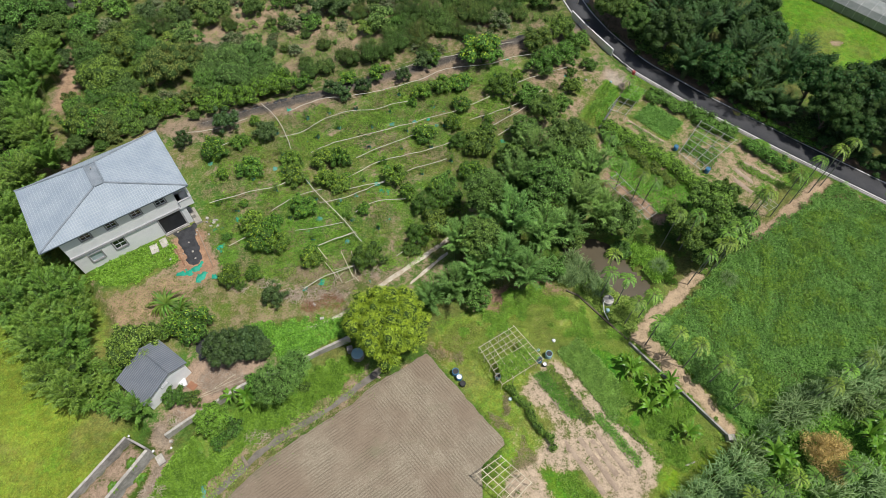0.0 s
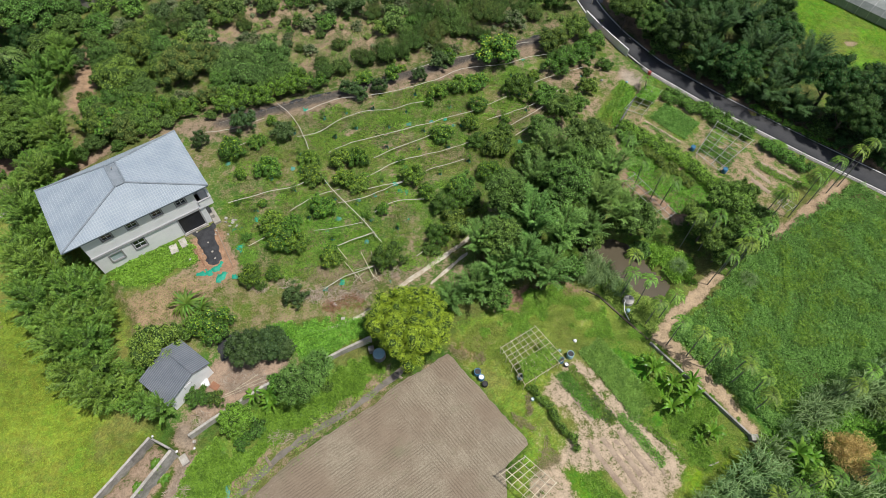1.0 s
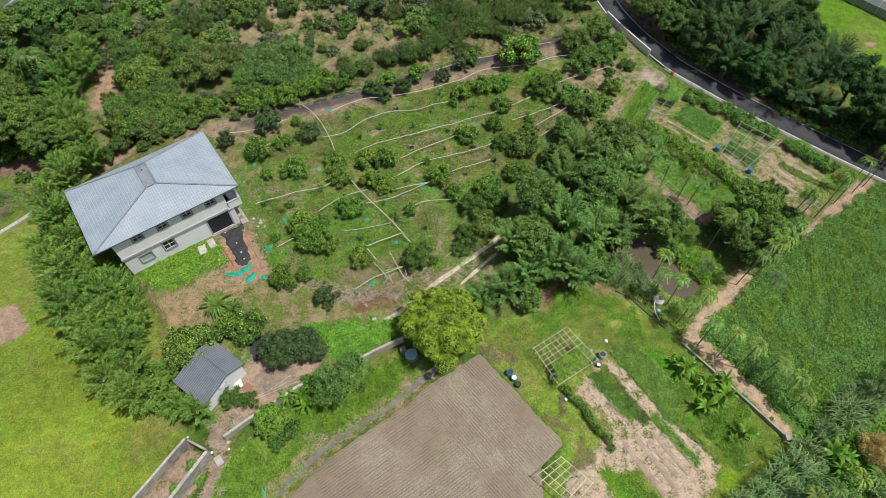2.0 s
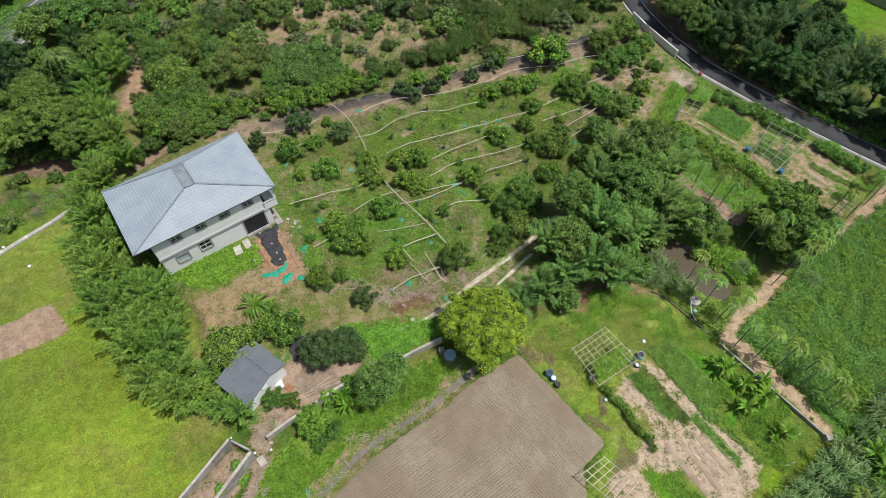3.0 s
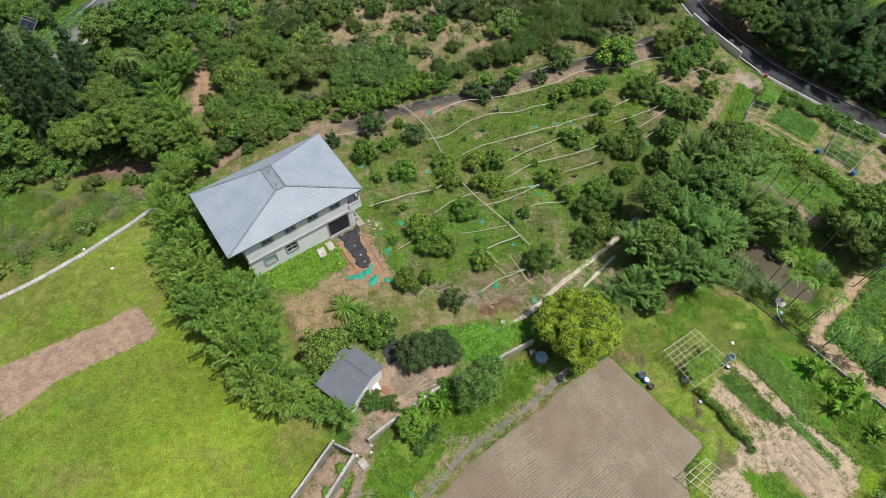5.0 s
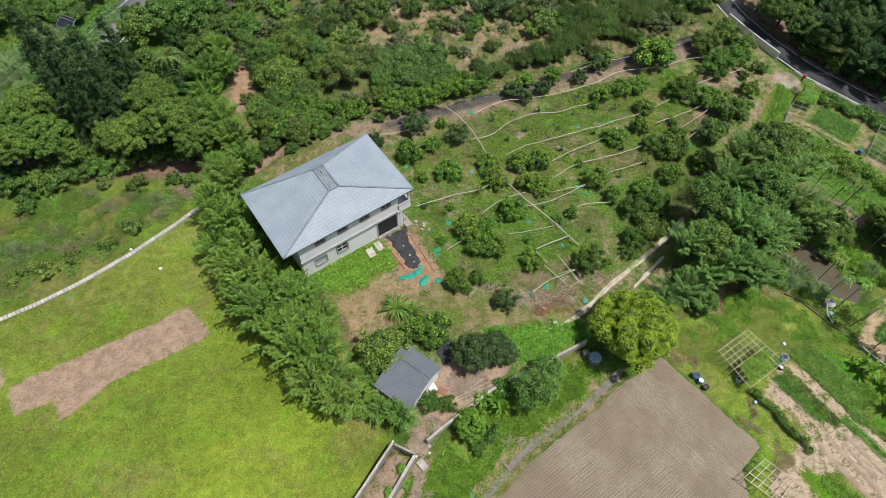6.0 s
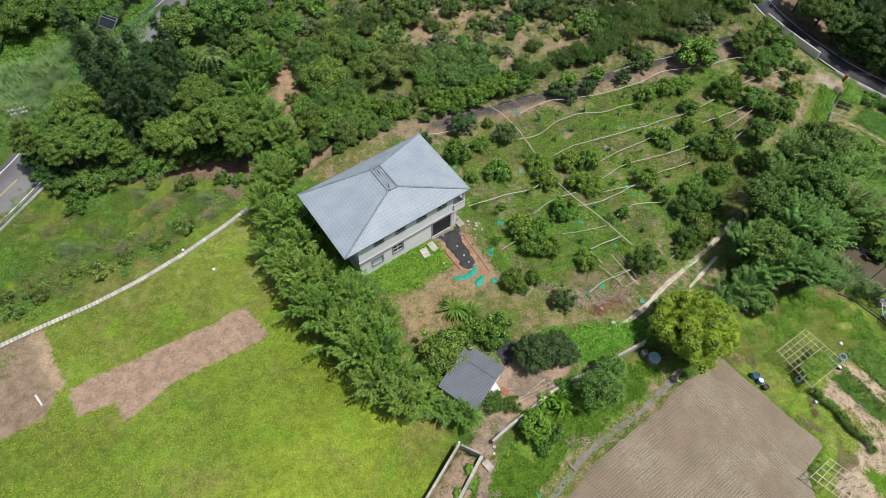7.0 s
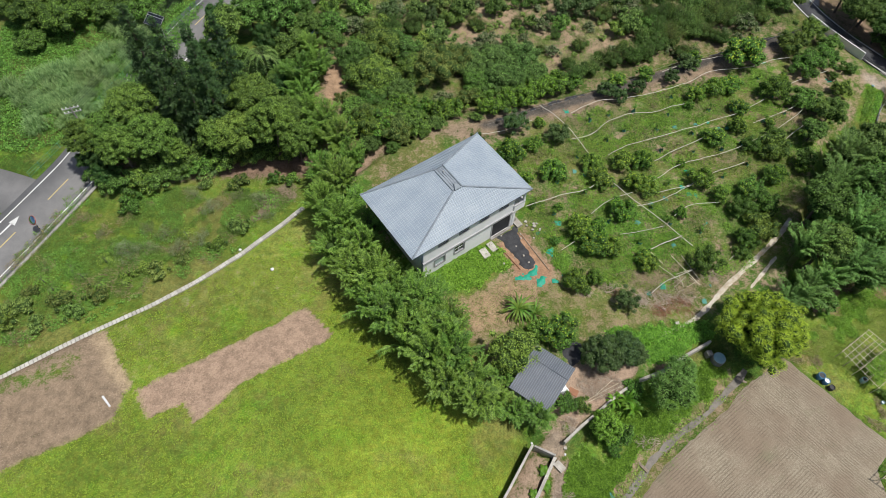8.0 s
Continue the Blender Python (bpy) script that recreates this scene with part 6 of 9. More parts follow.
each(s_bam, [(-57.7, 52.4, 2.5), (-59.6, 49.1, 2.1), (-57.2, 46.0, 2.4), (-58.0, 42.8, 1.9), (-54.2, 42.5, 2.3), (-55.2, 39.3, 2.2), (-52.6, 37.7, 2.3), (-50.2, 36.9, 2.2), (-52.6, 34.4, 2.0), (-50.2, 32.8, 2.2), (-47.3, 34.6, 2.3), (-45.4, 34.6, 2.0), (-48.0, 29.9, 2.1), (-45.4, 30.7, 2.3), (-43.4, 31.7, 1.9), (-45.6, 27.4, 2.1), (-42.9, 27.6, 2.1), (-43.8, 24.2, 1.9), (-41.2, 25.0, 2.0), (-40.6, 22.3, 1.8), (-53.5, 46.2, 1.7), (-56.6, 49.4, 2.0), (-49.6, 34.2, 2.0), (-47.4, 32.0, 2.0), (-43.6, 29.4, 2.0)], 2.5, 0.1, 0.9, big=1.22)
each(s_bam, [(-38.0, 23.2, 1.7), (-36.0, 21.6, 1.7), (-33.6, 20.9, 1.5), (-39.0, 21.9, 1.6), (-37.4, 25.4, 1.6)], 2.5, 0.1, 0.78)
each(s_bam, [(-65.3, 73.0, 3.0), (-62.9, 75.5, 2.2), (-68.0, 74.2, 2.1), (-60.4, 63.2, 2.6), (-63.3, 65.8, 2.4), (-58.3, 59.8, 2.6), (-62.0, 61.3, 2.0), (-56.6, 57.0, 2.2), (-60.3, 55.8, 2.1), (-64.6, 69.6, 2.2), (-64.6, 79.6, 2.0)], 2.5, 0.1, 0.95)

# orchard
ORCHARD = "citrus trees of the orchard"
c_bush = [shrub(k + 100, 1.3, 1.9, "small bushy citrus tree with light young leaves", ORCHARD, F_CITRUS, 0.18, 20, 120, 0.55, "tree", "citrus_tree", F_CITRUS_TIP) for k in (0, 1, 2)]
each(c_bush, [(-15.5, 75.4, 1.1), (-11.0, 76.3, 1.3), (-9.7, 78.8, 0.7), (-2.1, 80.5, 1.1), (6.1, 80.5, 2.4), (8.3, 81.5, 0.9), (-3.6, 72.1, 1.3), (-0.4, 73.6, 1.4), (2.3, 74.2, 1.3), (-5.0, 70.2, 0.7), (2.6, 69.5, 1.2), (1.4, 65.6, 1.2), (-3.0, 63.3, 1.3), (-28.9, 66.0, 0.8), (-33.6, 59.8, 1.7), (-30.2, 61.4, 1.0), (-27.9, 56.3, 1.5), (-31.8, 55.5, 0.7), (-22.2, 58.1, 1.2), (-21.2, 54.9, 1.3), (-17.7, 58.0, 1.4), (-15.1, 58.0, 1.4)], 1.3, big=1.15)
each(c_bush, [(-16.5, 54.3, 1.4), (-14.7, 53.5, 1.1), (-13.9, 55.1, 0.6), (-6.9, 54.8, 1.4), (-5.1, 52.2, 1.1), (-19.1, 49.3, 1.4), (-25.5, 46.1, 1.5), (-22.9, 46.5, 1.1), (-24.0, 43.8, 1.5), (-21.7, 43.3, 1.3), (-17.0, 41.1, 1.1), (-13.2, 48.5, 0.5), (-11.0, 49.3, 0.8), (3.6, 55.7, 1.5), (-27.1, 38.2, 1.3), (-24.3, 39.0, 0.9), (-17.4, 41.8, 1.0), (-0.9, 53.2, 1.1), (-30.3, 31.4, 1.9), (-27.8, 50.4, 0.6), (-31.4, 50.6, 0.5), (-9.0, 58.2, 0.6), (8.5, 57.5, 0.9), (6.8, 66.6, 0.7), (11.8, 76.3, 0.8)], 1.3, big=1.15)
c_dark = [shrub(k + 110, 1.5, 2.4, "rounded dark green citrus tree", ORCHARD, F_DARK, 0.20, 18, 90, 0.5, "tree", "citrus_tree") for k in (0, 1)]
each(c_dark, [(-17.9, 72.5, 1.3), (-12.9, 73.0, 1.3), (-15.9, 71.8, 1.2), (-6.8, 76.0, 1.2), (-3.4, 79.1, 1.5), (-32.6, 64.9, 1.9), (-26.7, 63.1, 1.5), (-38.8, 61.5, 1.3), (-20.9, 35.4, 1.5)], 1.5, zs=1.15)
c_big = [shrub(k + 120, 2.1, 2.7, "broad dense citrus tree of the orchard", ORCHARD, (F_CITRUS, F_SHRUB)[k], 0.22, 24, 110, 0.5, "tree", "citrus_tree") for k in (0, 1)]
each(c_big, [(15.8, 83.7, 2.6), (19.5, 87.0, 2.5), (16.2, 78.8, 2.3), (19.7, 80.8, 2.3), (22.6, 84.6, 1.9), (9.0, 72.7, 2.3), (13.3, 71.1, 2.1), (20.2, 73.3, 1.7), (5.0, 61.0, 2.3), (2.5, 61.5, 1.5), (6.3, 63.5, 1.4), (-2.4, 49.8, 1.9), (0.3, 50.8, 2.0), (-0.9, 46.9, 2.0), (-3.5, 44.7, 1.5), (-0.1, 53.8, 1.6), (-4.2, 42.9, 1.0), (23.8, 79.3, 1.1), (20.7, 77.3, 0.9), (-9.7, 41.1, 2.0), (15.3, 69.3, 1.6), (18.3, 69.5, 1.5)], 2.1)

# scrub north of the orchard
SCRUB = "shrubs on the dry slope"
n_tree = [shrub(k + 130, 2.6, 3.4, lab, SCRUB, mat, 0.21, 34, 160, 0.45, "shrub", "shrub") for k, (lab, mat) in enumerate((("broad mid-green shrub on dry brown earth", F_SHRUB), ("broad olive green shrub on dry brown earth", F_OLIVE), ("dense dark green shrub on dry brown earth", F_GROVE)))]
each(n_tree, [(-44.5, 76.6, 3.8), (-47.9, 77.3, 2.7), (-41.8, 78.6, 2.6), (-54.2, 74.4, 3.2), (-57.5, 79.4, 2.5), (-50.1, 81.7, 3.0), (-62.3, 88.1, 2.4), (-61.6, 84.4, 2.1), (-53.6, 81.5, 3.3), (-56.9, 80.1, 2.8), (-53.8, 64.7, 2.7), (-50.9, 63.9, 2.4), (-48.0, 65.3, 2.3), (-54.3, 61.3, 1.5), (-57.2, 74.8, 2.0), (-53.2, 74.3, 2.4), (-50.2, 72.2, 2.1), (-49.6, 69.6, 1.8), (-38.2, 74.5, 2.0), (-56.8, 68.5, 2.0), (-54.4, 70.6, 2.0), (-52.0, 67.8, 1.8)], 2.6)
each([*n_tree[:2]], [(-55.2, 66.4, 1.9), (-49.4, 62.4, 1.1), (-54.0, 62.2, 1.3), (-46.6, 64.3, 1.2), (-56.2, 59.4, 1.4), (-51.0, 61.0, 1.0), (-44.6, 65.4, 1.1)], 2.6)
n_tip = [shrub(k + 134, 1.6, 2.3, "leafy shrub with pale yellow-green shoots", SCRUB, F_CITRUS, 0.22, 16, 90, 0.5, "shrub", "shrub", F_CITRUS_TIP) for k in (0, 1)]
each(n_tip, [(-43.7, 68.2, 1.9), (-46.5, 68.9, 1.6), (-41.3, 68.8, 1.6), (-52.8, 64.5, 2.4), (-50.4, 69.2, 1.9), (-55.9, 64.9, 1.9), (-22.8, 75.0, 1.3), (-38.6, 71.4, 1.3)], 1.6)
n_small = [shrub(k + 140, 1.2, 1.7, lab, SCRUB, mat, 0.17, 14, 90) for k, (lab, mat) in enumerate((("small green shrub on dry brown earth", F_SHRUB), ("small olive shrub on dry brown earth", F_OLIVE), ("small dark green shrub on dry brown earth", F_DARK), ("grey-leaved wiry shrub on dry brown earth", F_GREY), ("upright green shrub on dry brown earth", F_GROVE), ("olive green bushy shrub on dry brown earth", F_OLIVE)))]
each([n_small[5], n_small[0], n_small[4]], [(-61.9, 86.1, 2.6), (-41.3, 90.0, 1.9), (-39.5, 92.6, 2.4), (-34.1, 93.6, 2.0), (-43.8, 93.4, 2.2)], 1.2)
each([n_small[2], n_small[4]], [(-62.7, 79.9, 1.8), (-34.8, 93.2, 1.5), (-32.5, 84.3, 1.5), (-28.0, 90.2, 1.4), (-38.5, 66.9, 1.0), (-21.2, 93.6, 2.6), (-18.0, 93.6, 2.2), (-24.6, 91.4, 1.2), (-45.6, 91.0, 1.8), (-52.6, 92.2, 2.0)], 1.2)
each([n_small[0], n_small[5]], [(-43.7, 85.2, 2.4), (-40.1, 70.3, 1.9), (-11.0, 88.7, 2.6), (-8.4, 89.6, 2.0), (-13.4, 87.6, 1.7), (-23.3, 89.0, 1.8), (-55.8, 86.4, 2.0), (-46.6, 84.0, 1.7), (-53.6, 88.6, 1.6), (-48.0, 91.8, 2.2), (-57.6, 92.6, 2.2), (-63.0, 92.8, 2.2)], 1.2)
each([n_small[3]], [(-58.0, 88.0, 1.9), (-39.7, 81.9, 1.7), (-43.8, 70.5, 1.6), (-35.7, 85.1, 1.6), (-26.3, 89.2, 1.4), (-36.5, 85.3, 1.3), (-10.5, 94.4, 2.4), (9.5, 90.2, 2.1), (7.6, 86.9, 1.0), (-1.0, 83.2, 1.0), (-17.9, 89.3, 1.0), (-37.6, 83.2, 1.2), (-29.6, 86.4, 0.9)], 1.2)
broom = [wiry(k + 300, 2.2, 3.4, lab, SCRUB, mat, 130) for k, (lab, mat) in enumerate((("upright wiry olive shrub on dry earth", F_OLIVE), ("upright wiry green shrub on dry earth", F_BROOM), ("thin wiry olive shrub on dry earth", F_BROOM)))]
each(broom, [(-51.9, 87.5, 2.6), (-48.4, 87.6, 2.2), (-37.0, 88.9, 1.5), (-37.8, 89.4, 1.7), (-15.2, 92.2, 2.2), (-5.9, 91.5, 3.0), (-3.4, 92.6, 2.4), (-7.8, 91.0, 2.2), (-1.5, 90.1, 2.9), (0.8, 91.4, 2.4), (3.8, 91.6, 2.9), (6.5, 90.9, 2.2), (-7.8, 84.0, 2.6), (-4.8, 85.4, 2.4), (-12.2, 80.8, 2.7), (-9.8, 81.8, 2.2), (-15.5, 80.2, 2.3), (-19.5, 78.3, 2.3), (-22.9, 79.5, 1.8), (-22.1, 76.6, 1.9), (-20.5, 84.0, 1.9), (-0.1, 88.1, 2.4), (2.4, 87.4, 2.0), (4.2, 86.1, 2.0), (1.6, 94.4, 2.9), (-3.1, 82.8, 1.9), (-13.3, 83.4, 1.5), (-6.6, 88.0, 2.2), (-3.4, 87.6, 2.2), (-9.4, 86.0, 1.9), (-17.4, 81.4, 1.6), (6.6, 94.0, 2.6), (10.6, 93.4, 2.4), (13.2, 92.0, 1.9), (-24.0, 87.0, 1.2), (-31.4, 81.8, 1.2), (-27.0, 83.2, 1.1), (-30.4, 90.2, 1.3)], 2.2)
rowbush = [shrub(k + 310, 2.1, 3.2, "bright green leafy bush in a row by the fence", SCRUB, F_ROUND, 0.21, 22, 130, 0.45, "shrub", "shrub") for k in (0, 1)]
each(rowbush, [(-36.2, 68.7, 1.9), (-33.6, 69.8, 2.2), (-31.0, 70.8, 2.1), (-28.4, 72.6, 2.2), (-25.8, 74.0, 2.2)], 2.1)
mound = [shrub(k + 314, 3.0, 3.6, "broad mid-green mound of a shrub on dry earth", SCRUB, F_MOUND, 0.2, 44, 170, 0.4, "shrub", "shrub") for k in (0, 1)]
each(mound, [(-38.1, 78.1, 2.8), (-34.5, 78.7, 3.2), (-31.0, 79.2, 2.9), (-28.6, 76.3, 2.4), (-34.8, 75.6, 2.6), (-31.8, 75.4, 2.2)], 3.0)
NORTH_A = [(-60, 69), (-46, 68), (-20, 76.4), (-20, 84), (-58, 84)]
for x, y in scatter(np.random.RandomState(5), NORTH_A, 22, 3.0):
    each([n_small[int(abs(x * 13)) % 6]], [(x, y, R3.uniform(0.6, 1.2))], 1.2)
NORTH_B = [(-62, 94.5), (20, 94.5), (20, 108), (-62, 108)]
spots = {}
for k, (x, y) in enumerate(scatter(np.random.RandomState(6), NORTH_B, 130, 2.0)):
    dense = x > -14
    spots.setdefault((4, 1, 0, 1, 1, 3, 4)[k % 7] if dense else (0, 1, 2, 0, 1, 3)[k % 6], []).append((x, y, R3.uniform(1.3, 2.8) if dense else R3.uniform(0.8, 2.4), 0.95))
for k, (x, y) in enumerate(scatter(np.random.RandomState(16), [(-60, 84), (-20, 82), (-14, 79.4), (-2, 83.6), (18, 92.5), (18, 95), (-60, 95)], 90, 1.6)):
    spots.setdefault((0, 1, 3, 1)[k % 4], []).append((x, y, R3.uniform(0.35, 0.9), 0.9))


def thicket(rows, leaf, label, seed):
    """Scattered far shrubs joined in one object, with dark cores for inner shade."""
    rng = np.random.RandomState(seed)
    green, inner = [], []
    for x, y, r, h in rows:
        tall = r * 1.35 * h
        g = at_ground(x, y)
        cl = [((x + c[0], y + c[1], g + c[2]), s) for c, s in clumps_on(rng, 9, r, tall * 0.5, tall * 0.5, r * 0.42, -0.2, 0.22)]
        green.append(crown_leaves(rng, cl, int(50 + 40 * r), 0.20, 0.32 if x > -14 else 0.5))
        inner += cores(rng, cl, 0.74)
    ob = part_mesh("thicket", mesh_from("thicket", *joined(green), leaf))
    # solid cores whose dark colour imitates shade inside the shrubs
    tagged(part_mesh("inner_growth", mesh_from("inner_growth", *joined(inner), F_INNER_SHADE), ob), kind="stuff")
    return tagged(ob, label, "shrubs", kind="stuff")


for k, lab in enumerate(("scattered mid-green shrubs on dry brown earth", "scattered olive green shrubs on dry brown earth", "scattered dark green shrubs on dry brown earth", "scattered wiry grey shrubs on dry brown earth", "scattered deep green upright shrubs on brown earth")):
    thicket(spots[k], (F_SHRUB, F_OLIVE, F_DARK, F_GREY, F_GROVE)[k], lab, k)

# meadow between lawn and western road
MEADOW = "bushes of the meadow"
m_grey = [shrub(k + 150, 1.4, 1.3, "half-bare grey bush in the meadow", MEADOW, F_GREY, 0.17, 18, 60, 0.3, core=0.0) for k in (0, 1)]
each(m_grey, [(-85.0, 43.6, 1.8), (-82.3, 44.4, 1.3), (-78.6, 44.4, 1.5), (-76.2, 45.7, 1.5), (-89.6, 46.7, 0.9), (-81.0, 46.7, 1.4), (-75.7, 50.9, 1.4), (-78.6, 53.4, 1.3), (-69.3, 52.3, 1.4), (-67.6, 49.5, 1.0), (-90.7, 54.0, 1.0), (-72.6, 52.8, 1.2), (-83.6, 47.6, 1.0)], 1.4)
m_bush = [shrub(k + 155, 1.3, 1.5, "low green bush in the meadow", MEADOW, (F_SHRUB, F_OLIVE)[k], 0.2, 14, 80) for k in (0, 1)]
each(m_bush, [(-86.8, 51.2, 1.6), (-73.7, 44.9, 1.1), (-71.3, 47.6, 1.4), (-91.4, 36.6, 1.4), (-87.3, 37.4, 1.4), (-96.2, 35.4, 1.5), (-97.6, 33.9, 1.4), (-80.7, 40.9, 1.2), (-77.9, 42.9, 1.0), (-67.9, 56.2, 1.1), (-72.6, 55.4, 1.5), (-77.4, 55.4, 1.3), (-65.4, 56.0, 1.2), (-82.6, 41.4, 0.9), (-95.7, 37.8, 1.0), (-84.5, 39.5, 1.1), (-89.3, 34.9, 1.2), (-93.5, 33.3, 1.2)], 1.3)

# yard and the strip above the ditch
YARD = "shrubs of the yard"
y_dark = [tree(k + 160, 2.3, 3.6, "dark green dense tree beside the shed", YARD, F_DARK, 0.24, 28, 110, 0.7) for k in (0, 1)]
each(y_dark, [(-25.5, 28.1, 2.3), (-23.0, 28.8, 2.1), (-21.2, 28.2, 1.6)], 2.3)
stand(tree(164, 2.4, 4.2, "rounded mid-green tree between bamboo and shed", YARD, F_SHRUB, 0.22, 36, 150, 0.75), -36.0, 27.9, 1.2)
stand(tree(165, 1.9, 3.7, "dense round bright green bush by the wall", YARD, F_DOME, 0.10, 90, 330, 0.95, name="round_bush", low=-0.5, clump=0.24, core=0.8), -25.9, 20.3)
stand(tree(166, 2.3, 6.0, "airy willow-like tree with fine drooping leaves", YARD, F_BAMBOO_DARK, 0.24, 36, 150, 0.9, ratio=0.26, core=0.4), -18.6, 23.4, 1.1)
stand(tree(167, 1.8, 5.0, "airy tree with fine pale green leaves", YARD, F_BAMBOO_DARK, 0.24, 30, 150, 0.9, ratio=0.26, core=0.4), -16.9, 25.9, 1.1)
y_bush = [shrub(k + 168, 1.2, 1.7, "leafy green bush in the yard", YARD, (F_CITRUS, F_SHRUB)[k], 0.2, 14, 85) for k in (0, 1)]
each(y_bush, [(-30.3, 22.6, 1.3), (-28.2, 22.6, 1.0), (-23.9, 19.4, 1.2), (-32.6, 31.2, 1.4), (-34.6, 30.4, 1.2), (-21.9, 24.7, 1.1), (-16.4, 24.6, 0.8), (-26.0, 37.4, 0.7), (-28.9, 44.6, 0.7), (-25.0, 18.0, 0.8)], 1.2)
stand(banana(170, 0.5, 2.2, "spiky clump of long sword-shaped dark leaves", "", 44, 0.2, F_PALM, "agave", 1.1), -34.6, 34.6, 1.15)
stand(banana(171, 0.4, 1.7, "smaller spiky clump of sword-shaped leaves", "", 30, 0.17, F_PALM, "agave", 1.1), -32.7, 34.0, 1.15)

# bananas
BAN = "banana plants"
bans = [banana(k + 180, 1.1, 1.8, "banana plant with broad arching light green leaves", BAN, 12, 0.36, rise=1.9) for k in (0, 1, 2)]
for k, (x, y, s) in enumerate([(22.3, 26.9, 1.0), (24.3, 25.2, 0.9), (26.2, 23.6, 1.0), (23.6, 22.3, 0.9), (26.6, 25.5, 0.8), (27.5, 19.4, 0.9), (26.1, 18.8, 0.5), (21.8, 27.9, 0.8), (25.2, 22.8, 0.8), (-22.8, 23.5, 0.9), (-24.3, 23.2, 0.8), (-22.2, 22.4, 0.8), (36.3, 17.2, 1.1), (47.4, 19.2, 1.2), (47.7, 17.7, 1.0), (36.6, 15.4, 0.9), (49.5, 20.5, 1.1), (37.4, 16.6, 0.9)]):
    stand(bans[k % 3], x, y, s, s, R3.uniform(0, 360))

# slender palms: (x, y, height)
PALMS = "slender palms"
palms = [palm(k + 190, 7.0, "slender palm with thin grey trunk and small feathery crown", PALMS) for k in (0, 1)]
for k, (x, y, h) in enumerate([(45.8, 49.8, 9), (49.3, 52.2, 9), (52.6, 54.1, 9), (54.6, 55.3, 9), (41.2, 47.5, 8.6), (22.7, 33.1, 6.5), (21.5, 40.3, 6.5), (22.0, 35.8, 6.3), (20.2, 36.9, 6.5), (24.5, 33.9, 6.5), (24.9, 30.4, 6), (27.0, 28.9, 6.5), (28.9, 27.4, 6.5), (31.4, 25.4, 5.6), (34.9, 42.0, 7.5), (36.2, 42.9, 7.8), (36.2, 41.6, 7.3), (33.8, 40.6, 7.3), (34.8, 40.3, 7.5), (31.9, 38.9, 7.4), (31.9, 44.2, 8), (37.9, 43.7, 7.7), (29.5, 44.7, 7.5), (40.6, 48.2, 8)]):
    stand(palms[k % 2], x, y, 0.95, h / 7.0, R3.uniform(0, 360))
low_palms = [palm(k + 193, 5.0, "short slender palm with feathery crown", PALMS) for k in (0, 1)]
for k, (x, y, h) in enumerate([(24.8, 54.7, 6), (26.8, 52.6, 6.2), (23.8, 59.9, 5.6), (28.1, 51.7, 5.5), (32.4, 27.1, 4.8), (33.8, 24.4, 4.8), (33.5, 22.3, 4.6), (42.9, 23.5, 5), (45.1, 25.2, 5), (48.2, 26.5, 5), (33.6, 12.9, 4.6), (36.1, 13.5, 4.6), (37.9, 13.7, 4.6), (31.2, 12.4, 4.4), (41.7, 14.5, 4.6), (43.6, 15.1, 4.6), (29.6, 74.2, 3.4)]):
    stand(low_palms[k % 2], x, y, 0.95, h / 5.0, R3.uniform(0, 360))
m_palms = [palm(k + 196, 0.9, "young palm among meadow grass", "young palms", 7, 1.2, 0.07, 0.4, 0.07, 10, F_PALM) for k in (0, 1)]
for k, (x, y) in enumerate([(-90.2, 40.2), (-94.8, 39.4), (-91.8, 41.0), (-87.4, 38.8), (-84.4, 39.0), (-87.8, 42.4), (-78.4, 46.8), (-93.2, 38.2)]):
    stand(m_palms[k % 2], x, y, 1.0, 1.0, R3.uniform(0, 360))

# reeds
REED = "reed clumps"
rds = [reeds(k + 200, 2.0, 2.4, "tall silvery green reed clump with arching blades", REED) for k in (0, 1, 2)]
each(rds, [(39.6, 21.6, 2.0), (41.4, 22.6, 2.2), (43.6, 23.6, 2.0), (46.2, 24.4, 2.1), (49, 26, 2.0), (52, 27.2, 2.1), (36.6, 19.4, 1.6), (33.4, 17.0, 1.9), (31.4, 15.4, 2.0), (29.2, 13.8, 2.0), (33.6, 14.8, 1.9), (27.2, 12.6, 1.9), (31, 12.4, 2.0), (25, 11.4, 1.9), (28.6, 10.8, 2), (47.4, 22.6, 1.8), (50.2, 23.8, 2.0), (55, 28.8, 2.0), (53.5, 25.2, 2.0), (45, 14.4, 2), (41, 12.6, 2), (47.5, 13.0, 2.0), (35.6, 12.0, 1.8)], 2.0)
each(rds, [(17.9, 40.6, 1.8), (17.0, 42.2, 1.6), (18.9, 39.2, 1.6), (20.2, 38.0, 1.4), (16.4, 39.4, 1.5), (15.2, 40.6, 1.5), (28.5, 41.4, 1.2), (37.2, 39.4, 1.3)], 2.0, zs=0.9)
rng = np.random.RandomState(8)
for x, y in scatter(rng, [(-104, 64), (-93, 66), (-91, 82), (-96, 92), (-112, 74)], 46, 1.6):
    each(rds, [(x, y, rng.uniform(1.4, 2.3))], 2.0, zs=0.8)
for x, y in scatter(rng, [(-85, 56.6), (-76, 57.6), (-76.5, 59.0), (-86, 58.2)], 9, 1.1):
    each(rds, [(x, y, 1.3)], 2.0, zs=0.8)

# the dry brown bush and green cover among the reeds
stand(shrub(210, 2.2, 3.8, "dried brown leafy bush among green weeds", "", F_BROWN, 0.18, 44, 210, name="dry_bush", core=0.0), 41.6, 16.9)
stand(shrub(211, 1.3, 2.4, "small olive dried bush among reeds", "", F_OLIVE, 0.24, 14, 80, name="dry_bush"), 47.2, 22.6)

